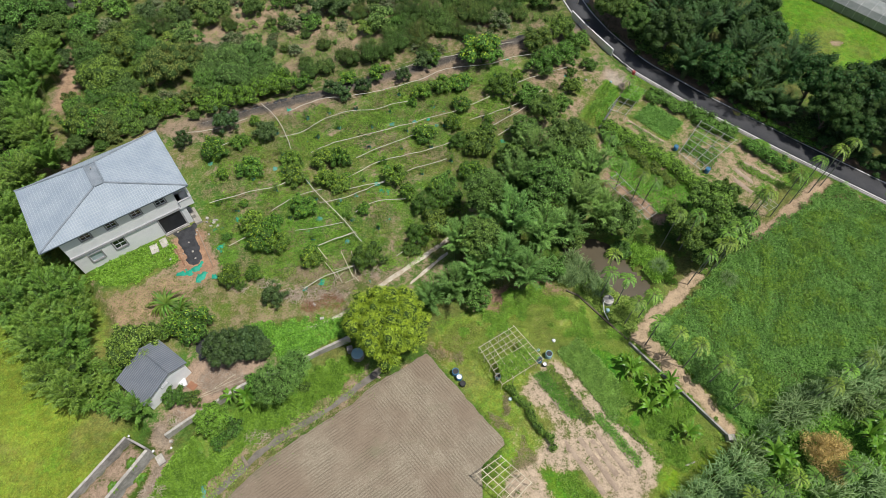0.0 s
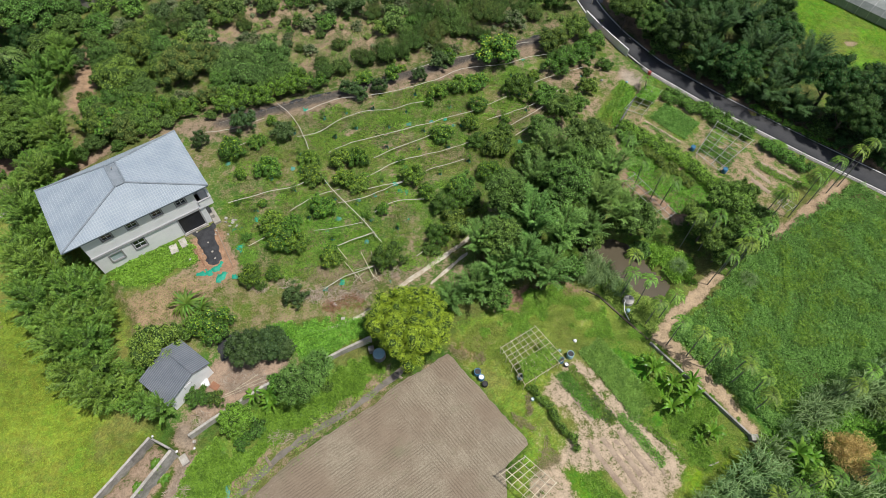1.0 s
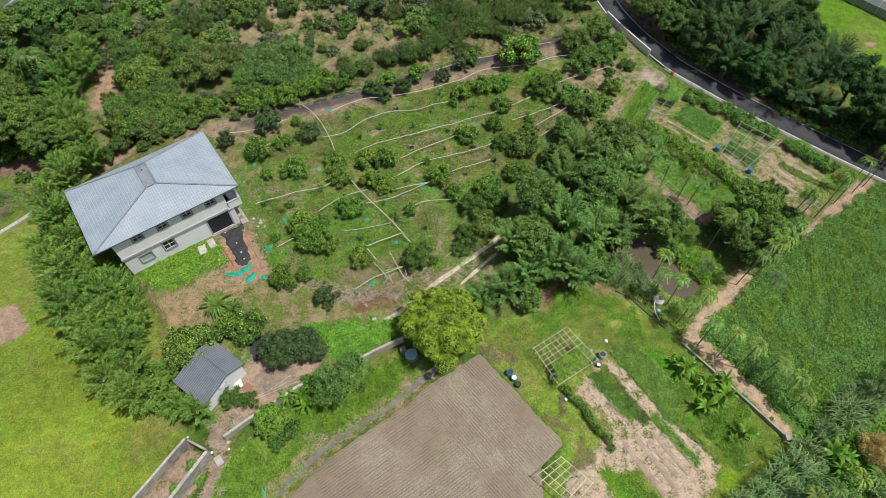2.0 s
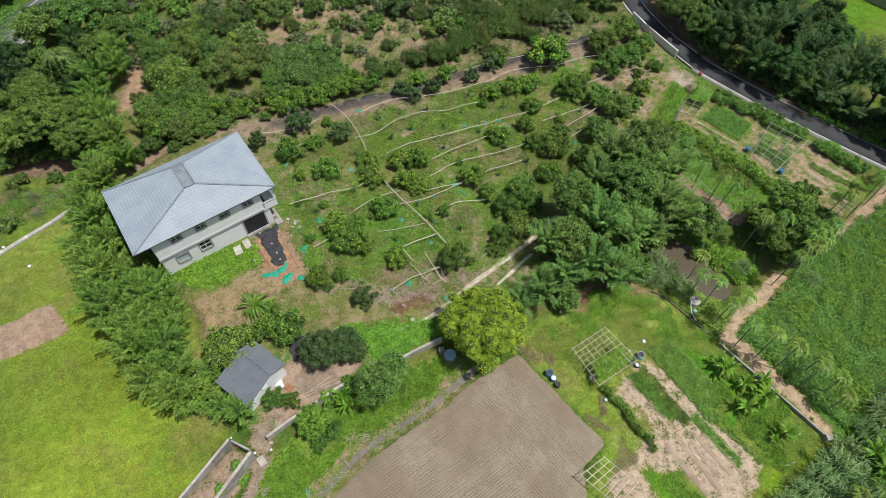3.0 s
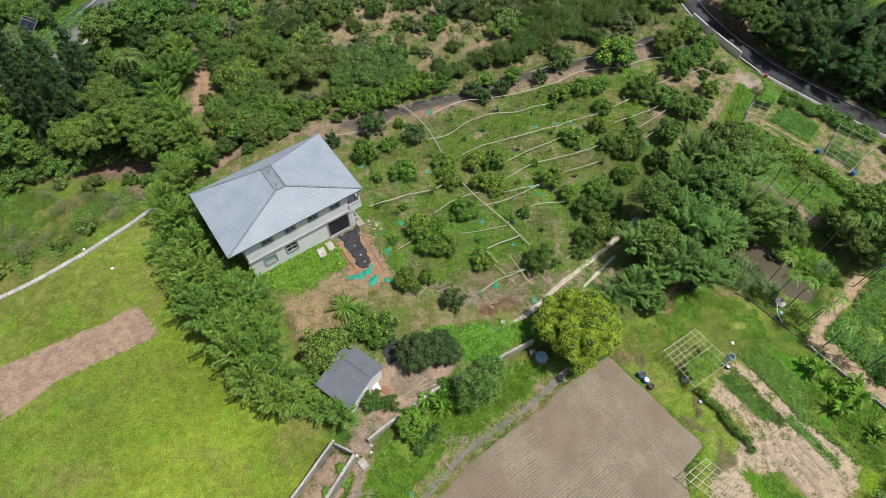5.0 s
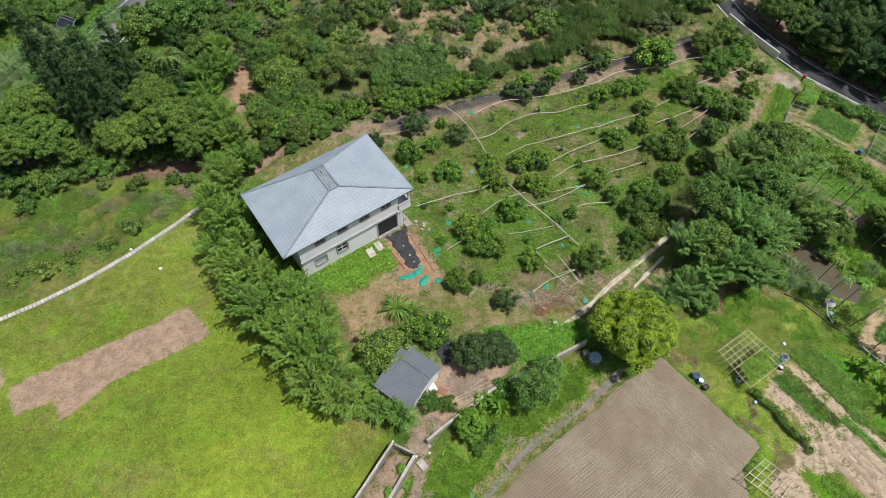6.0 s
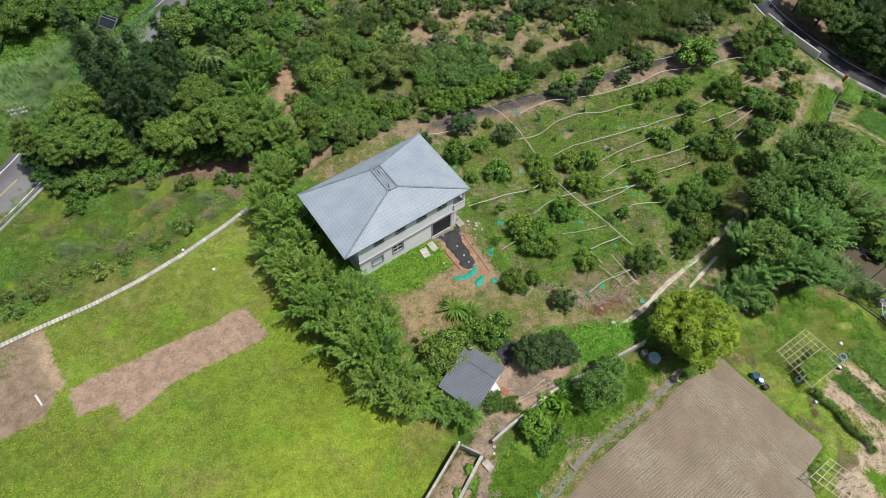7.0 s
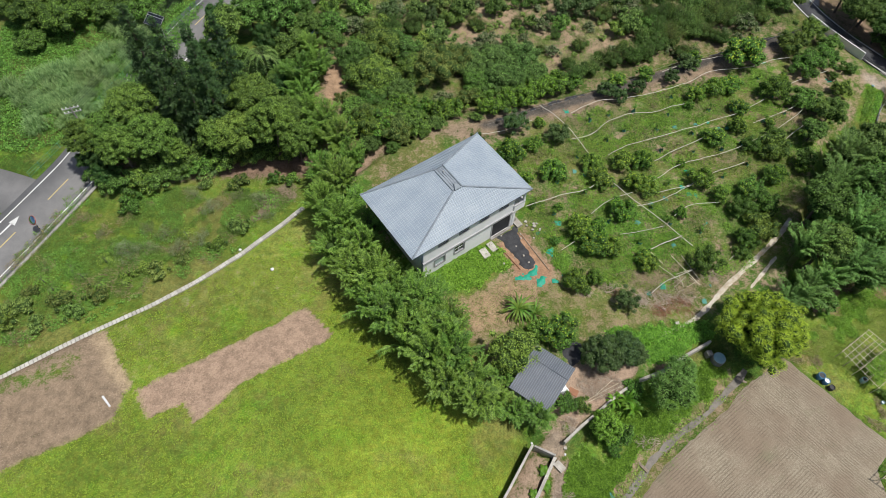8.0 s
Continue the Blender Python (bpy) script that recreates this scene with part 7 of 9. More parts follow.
# ---- low growth over the ground ----
low_growth("crop_plants", [(26, 31.8), (34.8, 39.6), (40, 44.4), (44.6, 47.2), (56.8, 55.2), (75, 41), (75, 27), (54, 27), (46, 23), (40.5, 21.5), (34.4, 20.4)], 30000, 0.30, 0.34, F_CROP, "dense knee-high green crop plants", 6, 0.75, 1)
low_growth("crop_plants", [(26.6, 31.8), (34.8, 39.0), (44.6, 46.4), (56.4, 54.4), (75, 40.5), (75, 27), (54, 27), (46, 23), (40.5, 21.5), (34.8, 21)], 9000, 0.34, 0.34, F_WEED, "taller light green shoots among the crop", 5, 1.0, 25, 0.1)
low_growth("weed_cover", [(34, 19.6), (40, 21), (54, 27), (75, 27), (75, 8), (26, 8), (30, 14)], 15000, 0.32, 0.5, F_WEED, "tangled green weeds among reeds", 4, 0.6, 2)
low_growth("weed_cover", [(-29.2, 17.6), (-23.0, 22.6), (-17.6, 25.6), (-11.8, 28.6), (-9.6, 26.8), (-13.9, 23.6), (-18.2, 20.8), (-22.4, 17.2), (-25.4, 14), (-29, 9), (-33.4, 8.4)], 22000, 0.21, 0.6, F_WEED, "bright green broad-leaved weeds on the bank", 4, 0.25, 3, -0.45)
low_growth("weed_cover", [(-46.3, 38.9), (-37.6, 44.8), (-35.1, 41.4), (-40.6, 36.9)], 2600, 0.24, 0.6, F_WEED, "bright green weeds in front of the house", 4, 0.25, 4)
low_growth("weed_cover", [(-24, 31.6), (-12, 33.2), (-10.6, 31.6), (-18, 27.6)], 2200, 0.24, 0.6, F_WEED, "bright green weeds behind the wall", 4, 0.3, 5)
low_growth("orchard_grass", [(-36, 62), (-20, 70), (8, 80), (20, 72), (10, 60), (4, 50), (-4, 41), (-14, 38), (-28, 40), (-33, 50)], 24000, 0.2, 0.32, F_TURF, "uneven grass and weeds under the citrus trees", 3, 0.22, 6, 0.18)
low_growth("meadow_grass", [(-64.5, 54), (-67, 50), (-74.3, 45), (-86.6, 36.4), (-98, 30), (-101, 40), (-95, 55)], 15000, 0.2, 0.3, F_TURF, "lush rough meadow grass", 4, 0.35, 7, -0.2)
low_growth("meadow_grass", [(-64, 53), (-66.6, 50), (-71, 45), (-76, 41), (-86, 35), (-98, 29), (-101, 40), (-95, 55)], 4500, 0.26, 0.22, F_STRAW, "dry grey-brown tufts in the meadow", 4, 0.5, 23, 0.3)
low_growth("meadow_grass", [(-64, 53), (-66.6, 50), (-71, 45), (-76, 41), (-86, 35), (-98, 29), (-101, 40), (-95, 55)], 5000, 0.22, 0.45, F_SHRUB, "taller dark green weeds in the meadow", 4, 0.55, 24, 0.15)
low_growth("lawn_grass", [(-62, 45), (-66, 47.0), (-75.5, 38.6), (-86, 31.6), (-106, 18.6), (-106, 6), (-38, 6), (-38, 14), (-45, 22), (-52, 31)], 34000, 0.17, 0.3, F_LAWN, "bright yellow-green grass tufts of the lawn", 3, 0.07, 8, -0.45, 0.8, (COVER[4][0], COVER[5][0], COVER[6][0]))
low_growth("garden_grass", [(-1, 31), (7, 36), (14, 38.6), (22.6, 31), (32, 19), (26, 14), (24, 17), (14.5, 29), (8, 24)], 26000, 0.15, 0.3, F_GRASS, "short yellowish grass round the vegetable plot", 3, 0.13, 9, -0.3, 0.8, (FIELD,))
low_growth("pond_weeds", [(26, 45.6), (30.6, 43), (30.4, 39), (27.6, 39.2), (25.6, 42.4), (23.8, 45.2)], 1800, 0.28, 0.5, F_WEED, "rank green weeds on the pond bank", 4, 0.6, 10)
low_growth("pond_weeds", [(17.4, 37.6), (21.6, 40.0), (25.2, 36.0), (23.4, 32.0)], 1500, 0.26, 0.4, F_GRASS, "tangled grass between pond and wall", 4, 0.5, 11)
low_growth("far_field_grass", [(58, 101), (61, 90), (67, 82.5), (75, 79), (92, 72), (92, 110)], 11000, 0.2, 0.3, F_LAWN, "bright green field grass beyond the woods", 3, 0.25, 12)
low_growth("slope_weeds", [(-104, 61), (-92, 66), (-89, 80), (-86, 96), (-112, 100), (-124, 80), (-116, 62)], 12000, 0.34, 0.5, F_SHRUB, "tangled weeds on the western slope", 4, 0.6, 13)
low_growth("dry_grass", [(-44, 36), (-35, 39), (-24, 36), (-12, 33.6), (-13, 31.8), (-33, 31.6), (-41, 32.6)], 2600, 0.2, 0.3, F_OLIVE, "sparse dry grass of the yard track", 3, 0.1, 14, 0.0)
low_growth("dry_grass", [(-58, 66), (-20, 76), (20, 93), (20, 106), (-60, 106)], 16000, 0.22, 0.35, F_OLIVE, "sparse dry weeds between the shrubs", 3, 0.25, 15, 0.1)
low_growth("slope_weeds", [(-58, 67), (-20, 76), (20, 93), (20, 106), (-60, 106)], 9000, 0.2, 0.5, F_SHRUB, "green weeds between the shrubs of the dry slope", 4, 0.4, 20, 0.15)
low_growth("orchard_weeds", [(-36, 60), (-20, 69), (8, 79), (20, 72), (10, 60), (4, 50), (-4, 41), (-14, 37), (-28, 39), (-33, 50)], 9000, 0.2, 0.5, F_SHRUB, "patches of taller dark weeds in the orchard", 4, 0.5, 16, 0.12)
low_growth("orchard_weeds", [(-32, 50), (-22, 52), (-10, 48), (-12, 40), (-28, 38)], 5000, 0.18, 0.5, F_WEED, "bright green weeds between young citrus trees", 4, 0.35, 17, -0.1)

low_growth("garden_weeds", [(21, 24), (24, 29), (32, 19.6), (26.5, 15.4), (24.8, 17)], 6000, 0.2, 0.5, F_WEED, "bright green weeds round the banana plants", 4, 0.25, 27, -0.3)
low_growth("garden_weeds", [(-2, 30), (7.2, 19), (8.6, 20.6), (10.4, 16.4), (8, 15), (7.8, 22.6), (6, 25), (1.5, 29.5)], 2600, 0.22, 0.28, F_STRAW, "dry yellow grass along the field and hedge", 4, 0.25, 28, 0.1, 0.8, (FIELD,))
low_growth("garden_weeds", [(2, 32), (6, 36.4), (13, 39.2), (16.4, 37.2), (22.6, 31), (18, 31), (12, 33), (5, 31)], 5200, 0.2, 0.45, F_WEED, "green weeds in the grass below the grove", 4, 0.22, 29, 0.05)
low_growth("garden_weeds", [(24.5, 66), (30, 61), (37, 54), (44, 49.6), (40, 47.6), (30, 50.5), (24.5, 57)], 5200, 0.24, 0.5, F_WEED, "green weeds and vegetables between the upper beds", 4, 0.4, 26, 0.0)
low_growth("seedlings", [(-24.6, 10.6), (-22.3, 13.6), (-19.4, 16.6), (-15.2, 19.8), (-10.8, 22.8), (-8.3, 25.2), (-7.4, 24), (-14, 18.6), (-21, 11.6)], 420, 0.16, 0.5, F_WEED, "sparse green seedlings along the tilled field's edge", 3, 0.08, 18, 0.1, 0.4)
low_growth("bank_grass", [(-8.6, 27.4), (-11.0, 25.6), (-14.2, 22.9), (-20.0, 18.8), (-25.6, 14), (-29.6, 9), (-28.6, 8), (-22, 14.6), (-17.6, 18.6), (-11, 23.6)], 1700, 0.24, 0.4, F_GRASS, "grass tufts along the ditch", 4, 0.22, 19, 0.05, 0.4)
low_growth("orchard_weeds", [(-36, 61), (-20, 69.5), (8, 79.5), (18, 72), (10, 60), (4, 50), (-4, 41), (-14, 37), (-28, 39), (-33, 50)], 15000, 0.18, 0.5, F_WEED, "fresh green weeds among the citrus trees", 4, 0.4, 21, 0.12)
low_growth("dry_grass", [(-36, 61), (-20, 69.5), (8, 79.5), (20, 74), (10, 60), (4, 50), (-4, 41), (-14, 36), (-28, 38), (-33, 50)], 11000, 0.26, 0.22, F_STRAW, "dry straw-coloured grass patches in the orchard", 4, 0.3, 22, 0.15)


# ---- walls, kerbs and fences ----
def wall_run(name, line, thick, base, top, material, label, category, gap=2.4, proud=0.0, cap=None, names="panel"):
    """A wall along a line in panels, each a part; base and top in metres above datum (top may change along it)."""
    w = root(name, 0, 0, 0, 0, label, category, kind="structure")
    tops = top if isinstance(top, tuple) else (top, top)
    total = sum(math.dist(a, b) for a, b in zip(line, line[1:]))
    run = 0.0
    for a, b in zip(line, line[1:]):
        long = math.dist(a, b)
        n = max(1, round(long / gap))
        turn = math.degrees(math.atan2(b[1] - a[1], b[0] - a[0]))
        for k in range(n):
            s = (k + 0.5) / n
            z1 = tops[0] + (tops[1] - tops[0]) * (run + s * long) / total + R3.uniform(-0.015, 0.015)
            bm = bmesh.new()
            box(bm, -long / n / 2, long / n / 2 - 0.015, -thick / 2, thick / 2, base, z1)
            bevelled(bm, 0.02)
            p = part(names, bm, material, w)
            p.matrix_basis = pose(a[0] + (b[0] - a[0]) * s, a[1] + (b[1] - a[1]) * s, 0, 0, 0, turn + R3.uniform(-0.4, 0.4))
            if cap is not None:
                bm = bmesh.new()
                box(bm, -long / n / 2, long / n / 2 - 0.015, -thick / 2 - 0.02, thick / 2 + 0.02, z1, z1 + 0.08)
                c = part("coping", bm, cap, p)
        run += long
    return w


wall_run("wall_retaining", [(-30.7, 18.5), (-28.8, 20.1), (-23.4, 24.2), (-21.0, 25.6), (-17.9, 26.8), (-15.0, 28.6), (-11.4, 30.5)], 0.3, -0.4, 1.85, M_CONCRETE_PALE, "pale weathered concrete retaining wall along the yard", "wall")
wall_run("wall_pen", [(-34.4, 18.0), (-37.3, 13.4), (-40.5, 8.6), (-44.6, 2.2)], 0.22, 0.6, 2.85, M_CONCRETE, "concrete wall of a planted pen beside the lawn", "wall", 3.0, 0, M_CONCRETE_PALE)
wall_run("wall_pen", [(-34.2, 17.9), (-32.0, 16.9)], 0.22, 0.3, (2.9, 2.5), M_CONCRETE, "short concrete end wall of the pen", "wall")
wall_run("wall_pen", [(-32.0, 16.8), (-34.6, 12.3), (-36.9, 8.3), (-39.9, 2.0)], 0.3, -0.4, 2.25, M_CONCRETE, "stained concrete wall of the pen", "wall", 3.0, 0, M_CONCRETE_PALE)
wall_run("wall_garden", [(22.8, 30.5), (27.7, 24.6), (32.0, 19.3)], 0.22, -0.4, 0.6, M_CONCRETE, "low grey concrete wall beside the earth path", "wall", 2.5)
end = part("end_block", bevelled(boxes((31.85, 32.65, 18.55, 19.25, -0.3, 0.95)), 0.04), M_CONCRETE_PALE, None)
tagged(end, "pale concrete block at the end of the wall", "block", kind="structure")
wall_run("wall_pond", [(15.9, 37.9), (17.4, 37.1), (20.0, 34.1), (22.7, 31.0)], 0.22, -0.5, 0.28, M_MOSSY, "low dark mossy wall between plot and pond", "wall", 1.6)
wall_run("wall_gate", [(22.6, 93.4), (24.4, 89.6), (28.3, 82.9)], 0.16, 0.3, 2.2, M_WHITE, "white boundary wall along the lane", "wall", 2.4, 0, M_WHITE)
wall_run("wall_low", [(30.6, 76.9), (28.0, 73.0), (24.0, 66.4)], 0.2, -0.2, 0.85, M_CONCRETE_DARK, "low dark wall between orchard and garden", "wall", 2.2)

gate = root("gate", 29.4, 80.2, 0.7, -62.5, "dark metal grille gate beside the lane", "gate")
for k, z in enumerate((0.15, 0.75, 1.35)):
    bm = bmesh.new()
    tube(bm, [(-2.7, 0, z), (2.7, 0, z)], 0.035, 0.035, 5)
    part("rail", bm, M_BLACK, gate)
for k in range(23):
    bm = bmesh.new()
    tube(bm, [(-2.64 + k * 0.24, 0, 0.02), (-2.64 + k * 0.24, 0, 1.42)], 0.018, 0.018, 4)
    part("bar", bm, M_BLACK, gate)
post = root("gate_post", 30.8, 77.4, 0.5, 20, "square red-brown gate post", "post")
part("shaft", bevelled(boxes((-0.2, 0.2, -0.2, 0.2, 0, 1.75)), 0.03), M_RED, post)
part("cap", bevelled(boxes((-0.25, 0.25, -0.25, 0.25, 1.752, 1.88)), 0.03), M_RED, post)

# kerb of separate pale blocks between lawn and meadow
kerb = root("kerb", 0, 0, 0, 0, "long kerb of separate pale concrete blocks", "kerb", kind="structure")
bm = bmesh.new()
box(bm, -0.218, 0.218, -0.29, 0.29, -0.25, 0.2)
bevelled(bm, 0.03)
M_KERB = surface("pale_kerb_concrete", (0.52, 0.50, 0.45), (0.40, 0.375, 0.325), 0.9, 0.9, 6.0, 0.0, 0.3, 0.02, vary=0.08)
first = part("block", bm, M_KERB, kerb)
q, t = along([(-116, 14.4), (-106, 20.2), (-94.8, 26.6), (-89.2, 30.5), (-85.1, 33.1), (-80.6, 35.8), (-75.5, 39.4), (-70.5, 43.6), (-65.8, 48.4), (-63.3, 51.2)], 0.48)
for k, ((x, y), d) in enumerate(zip(q, t)):
    b = first if k == 0 else new("block", first.data)
    b.parent = kerb
    b.matrix_basis = pose(x, y, at_ground(x, y) + 0.08, R3.uniform(-2, 2), R3.uniform(-2, 2), math.degrees(math.atan2(d[1], d[0])) + R3.uniform(-2.5, 2.5))

# pale stony track by the orchard
TRACK = [(-18.6, 31.0), (-16.4, 31.5), (-12.5, 33.3), (-7.6, 38.0), (-1.5, 43.0), (1.6, 45.6), (4.6, 49.0)]
tq, tt = along(TRACK, 1.5)
tn = np.stack([tt[:, 1], -tt[:, 0]], 1)
M_TRACK = surface("stony_track", (0.60, 0.55, 0.46), (0.38, 0.31, 0.22), 0.95, 0.8, 6.0, 0.0, 0.6, 0.05)
tagged(sheet("track", [tuple(p) for p in tq + tn * 0.42] + [tuple(p) for p in (tq - tn * 0.42)[::-1]], M_TRACK, 0.09, 0.2, None, 0, 0.015, 0.10, 5), "narrow pale stony track beside the orchard", "track", kind="structure")
tagged(sheet("track", [(-4.6, 38.0), (-4.2, 37.6), (0.8, 42.5), (0.4, 43.0)], M_TRACK, 0.09, 0.2, None, 0, 0.015, 0.08, 9), "short pale strip of stony ground", "track", kind="structure")


# ---- trellises and hoses ----
def pole(name, parent, a, b, r, material, sag=0.0):
    bm = bmesh.new()
    a, b = Vector(a), Vector(b)
    tube(bm, [a, (a + b) / 2 - Vector((0, 0, sag)), b], r, r * 0.85, 5)
    return part(name, bm, material, parent)


def trellis(corners, z, rows, cols, r, material, label, posts=True, seed=0, skew=0.08):
    """A flat grid of poles on posts over four corners given in plan."""
    rng = np.random.RandomState(seed)
    c = [Vector((x, y, 0)) for x, y in corners]
    mid = sum(c, Vector()) / 4
    g = at_ground(mid.x, mid.y)
    t = root("trellis", mid.x, mid.y, g, 0, label, "trellis")
    c = [p - mid for p in c]

    def on(u, v, h):
        p = (c[0] * (1 - u) + c[1] * u) * (1 - v) + (c[3] * (1 - u) + c[2] * u) * v
        return (p.x, p.y, h)

    for k in range(rows + 1):
        v = k / rows
        pole("pole", t, on(-0.03 + rng.uniform(-skew, skew) * 0.4, v, z + rng.uniform(-0.05, 0.05)), on(1.03 + rng.uniform(-skew, skew) * 0.4, min(1, max(0, v + rng.uniform(-skew, skew) * 0.3)), z + rng.uniform(-0.05, 0.05)), r, material)
    for k in range(cols + 1):
        u = k / cols
        pole("pole", t, on(u, -0.03, z + 2 * r), on(min(1, max(0, u + rng.uniform(-skew, skew) * 0.3)), 1.03, z + 2 * r + rng.uniform(-0.04, 0.04)), r, material)
    if posts:
        for k in range(0, rows + 1, 2):
            for j in range(0, cols + 1, 2):
                pole("post", t, on(j / cols, k / rows, -0.3), on(j / cols, k / rows, z + 0.1), r * 1.1, material)
    return t


trellis([(4.3, 29.1), (8.6, 31.9), (11.8, 27.7), (6.8, 24.5)], 1.75, 8, 7, 0.035, M_POLE, "square bamboo pole trellis half grown over", True, 1)
trellis([(3.5, 14.6), (6.3, 16.5), (9.4, 13.8), (7.0, 11.5)], 1.55, 6, 4, 0.045, M_POLE, "small bamboo pole trellis at the field's edge", True, 2)
trellis([(39.5, 66.9), (43.9, 63.0), (37.3, 57.2), (34.8, 60.5)], 1.4, 7, 3, 0.035, M_STEEL, "long low grey tube trellis over vegetable beds", True, 3, 0.03)
trellis([(23.2, 55.0), (25.0, 56.5), (29.5, 49.5), (27.9, 48.4)], 1.2, 5, 2, 0.035, M_STEEL, "low grey trellis on brown earth", True, 4, 0.08)
trellis([(30.1, 75.2), (32.3, 73.8), (28.2, 68.4), (25.7, 69.7)], 1.3, 6, 2, 0.03, M_STEEL, "narrow grey trellis partly covered with vines", True, 5, 0.03)
trellis([(44.2, 51.4), (45.6, 52.4), (46.8, 51.0), (45.2, 50.0)], 1.2, 2, 2, 0.03, M_STEEL, "small grey tube rack by the palms", True, 6, 0.02)


def vine(name, poly, z, n, leaf, label, seed=0, length=0.2):
    rng = np.random.RandomState(seed)
    pts = np.array(scatter(rng, poly, n))
    c = np.c_[pts, height(pts[:, 0], pts[:, 1]) + z + 0.12 * wobble(pts[:, 0] * 3, pts[:, 1] * 3, 1.5) + rng.uniform(-0.12, 0.1, len(pts))]
    d = dome(rng, len(c), -0.1)
    ln = length * rng.uniform(0.7, 1.3, len(c))
    v, f = leaves(c, d * np.array([1, 1, 0.3]), np.array([[0, 0, 1.0]]) + rng.normal(0, 0.4, c.shape), ln, ln * 0.85)
    return tagged(part_mesh(name, mesh_from(name, v, f, leaf)), label, "vine")


vine("vine", [(6.9, 24.8), (11.4, 27.8), (9.8, 29.2), (6.4, 27.4)], 1.86, 1700, F_WEED, "bright green climbing gourd vine on bamboo poles", 1)
vine("vine", [(10.0, 30.2), (11.6, 28.6), (9.6, 28.4), (8.6, 30.4)], 1.7, 260, F_CITRUS, "dark green plants below the trellis", 2)
vine("vine", [(30.1, 75.2), (32.4, 73.8), (30.4, 71.0), (27.9, 72.4)], 1.4, 1500, F_WEED, "bright green vine over a narrow trellis", 3)
vine("vine", [(39.2, 66.0), (40.8, 64.4), (38.4, 61.8), (35.8, 61.8)], 1.0, 420, F_WEED, "thin vine on the long trellis", 4)
vine("vine", [(38.8, 58.8), (40.4, 60.2), (41.8, 61.6), (40.6, 62.8), (38.2, 60.0)], 0.7, 300, F_CITRUS, "sparse leafy plants inside the trellis", 5)


def hose(pts, z, seed, label="weathered pale irrigation pipe on short stakes", r=0.042, stakes=True):
    rng = np.random.RandomState(seed)
    q, _ = along(pts, 0.9)
    h = root("irrigation_pipe", q[0][0], q[0][1], at_ground(*q[0]), 0, label, "pipe", "irrigation pipes")
    o = np.array([q[0][0], q[0][1], at_ground(*q[0])])
    zz = height(q[:, 0], q[:, 1], False) + z + 0.10 * wobble(q[:, 0] * 2 + seed, q[:, 1] * 2, 2.4)
    p = np.c_[q, zz] - o
    p[:, :2] += 0.10 * np.c_[wobble(q[:, 0] + seed, q[:, 1], 1.5), wobble(q[:, 1], q[:, 0] + seed, 1.5)]
    bm = bmesh.new()
    tube(bm, [tuple(v) for v in p], r, r, 5)
    part("pipe", bm, M_PIPE, h)
    if stakes:
        for k in range(1, len(p), 4):
            pole("stake", h, (p[k][0], p[k][1], p[k][2] - z - 0.3), (p[k][0] + rng.uniform(-0.1, 0.1), p[k][1] + rng.uniform(-0.1, 0.1), p[k][2] + 0.12), 0.022, M_WOOD)
    return h


hose([(-24.0, 68.0), (-19.1, 70.9), (-16.4, 71.0), (-10.3, 72.5), (-3.2, 75.4), (-0.4, 77.8), (3.7, 78.4), (6.8, 78.7), (12.8, 81.2), (15.1, 81.4)], 0.8, 1)
hose([(-24.5, 62.6), (-21.6, 63.2), (-18.6, 66.4), (-14.4, 68.2), (-10.9, 68.1), (-8.4, 69.6), (-4.4, 70.6)], 0.8, 2)
hose([(-19.5, 59.5), (-16.4, 61.5), (-11.5, 63.1), (-6.4, 64.9), (-1.3, 67.1), (2.2, 68.3), (7.1, 71.4)], 0.8, 3)
hose([(-12.8, 58.4), (-10.4, 60.0), (-6.4, 62.2), (-3.4, 63.7)], 0.8, 4)
hose([(-14.1, 54.7), (-9.5, 57.8), (-6.2, 58.8), (-1.3, 60.5), (3.4, 62.9), (7.3, 65.0), (12.7, 69.2)], 0.8, 5)
hose([(-13.9, 52.6), (-8.5, 54.1), (-4.9, 56.4), (0.4, 58.3)], 0.8, 6)
hose([(-32.4, 50.1), (-27.3, 52.2), (-23.5, 52.9), (-22.1, 54.2)], 0.8, 7, r=0.05)
hose([(-17.2, 50.2), (-13.8, 51.1), (-10.8, 52.9), (-8.5, 54.1)], 0.8, 8)
hose([(-23.6, 48.8), (-21.2, 51.2), (-17.1, 52.6)], 0.8, 9)
hose([(-12.1, 48.7), (-10.6, 50.1), (-9.1, 50.8), (-5.2, 51.0)], 0.8, 10)
hose([(-28.6, 69.5), (-26.0, 67.0), (-24.3, 64.1), (-22.5, 60.1), (-20.1, 54.7), (-18.3, 52.6), (-13.5, 47.3), (-12.2, 45.4), (-10.8, 43.8)], 0.85, 11, "main pale irrigation pipe down the orchard", 0.05)
hose([(-28.3, 43.1), (-26.0, 44.6), (-24.0, 46.4), (-22.8, 48.3)], 0.8, 12)
hose([(-16.8, 43.2), (-14.3, 44.3), (-11.8, 45.4)], 0.8, 13, r=0.06)
hose([(-38.5, 63.3), (-36.5, 63.6), (-34.3, 64.1), (-30.2, 66.2)], 0.8, 14)
hose([(-7.8, 77.5), (-3.2, 79.9), (3.3, 81.5), (7.2, 83.1), (11.6, 84.6)], 0.8, 15)
hose([(10.4, 73.9), (15.1, 76.3), (20.0, 78.3)], 0.8, 16)
hose([(3.9, 66.2), (7.4, 67.8), (11.5, 69.8), (15.5, 73.0)], 0.8, 17)
hose([(-33.0, 60.6), (-29.6, 62.6)], 0.8, 18)
hose([(8.0, 63.0), (12.4, 66.6)], 0.8, 19)
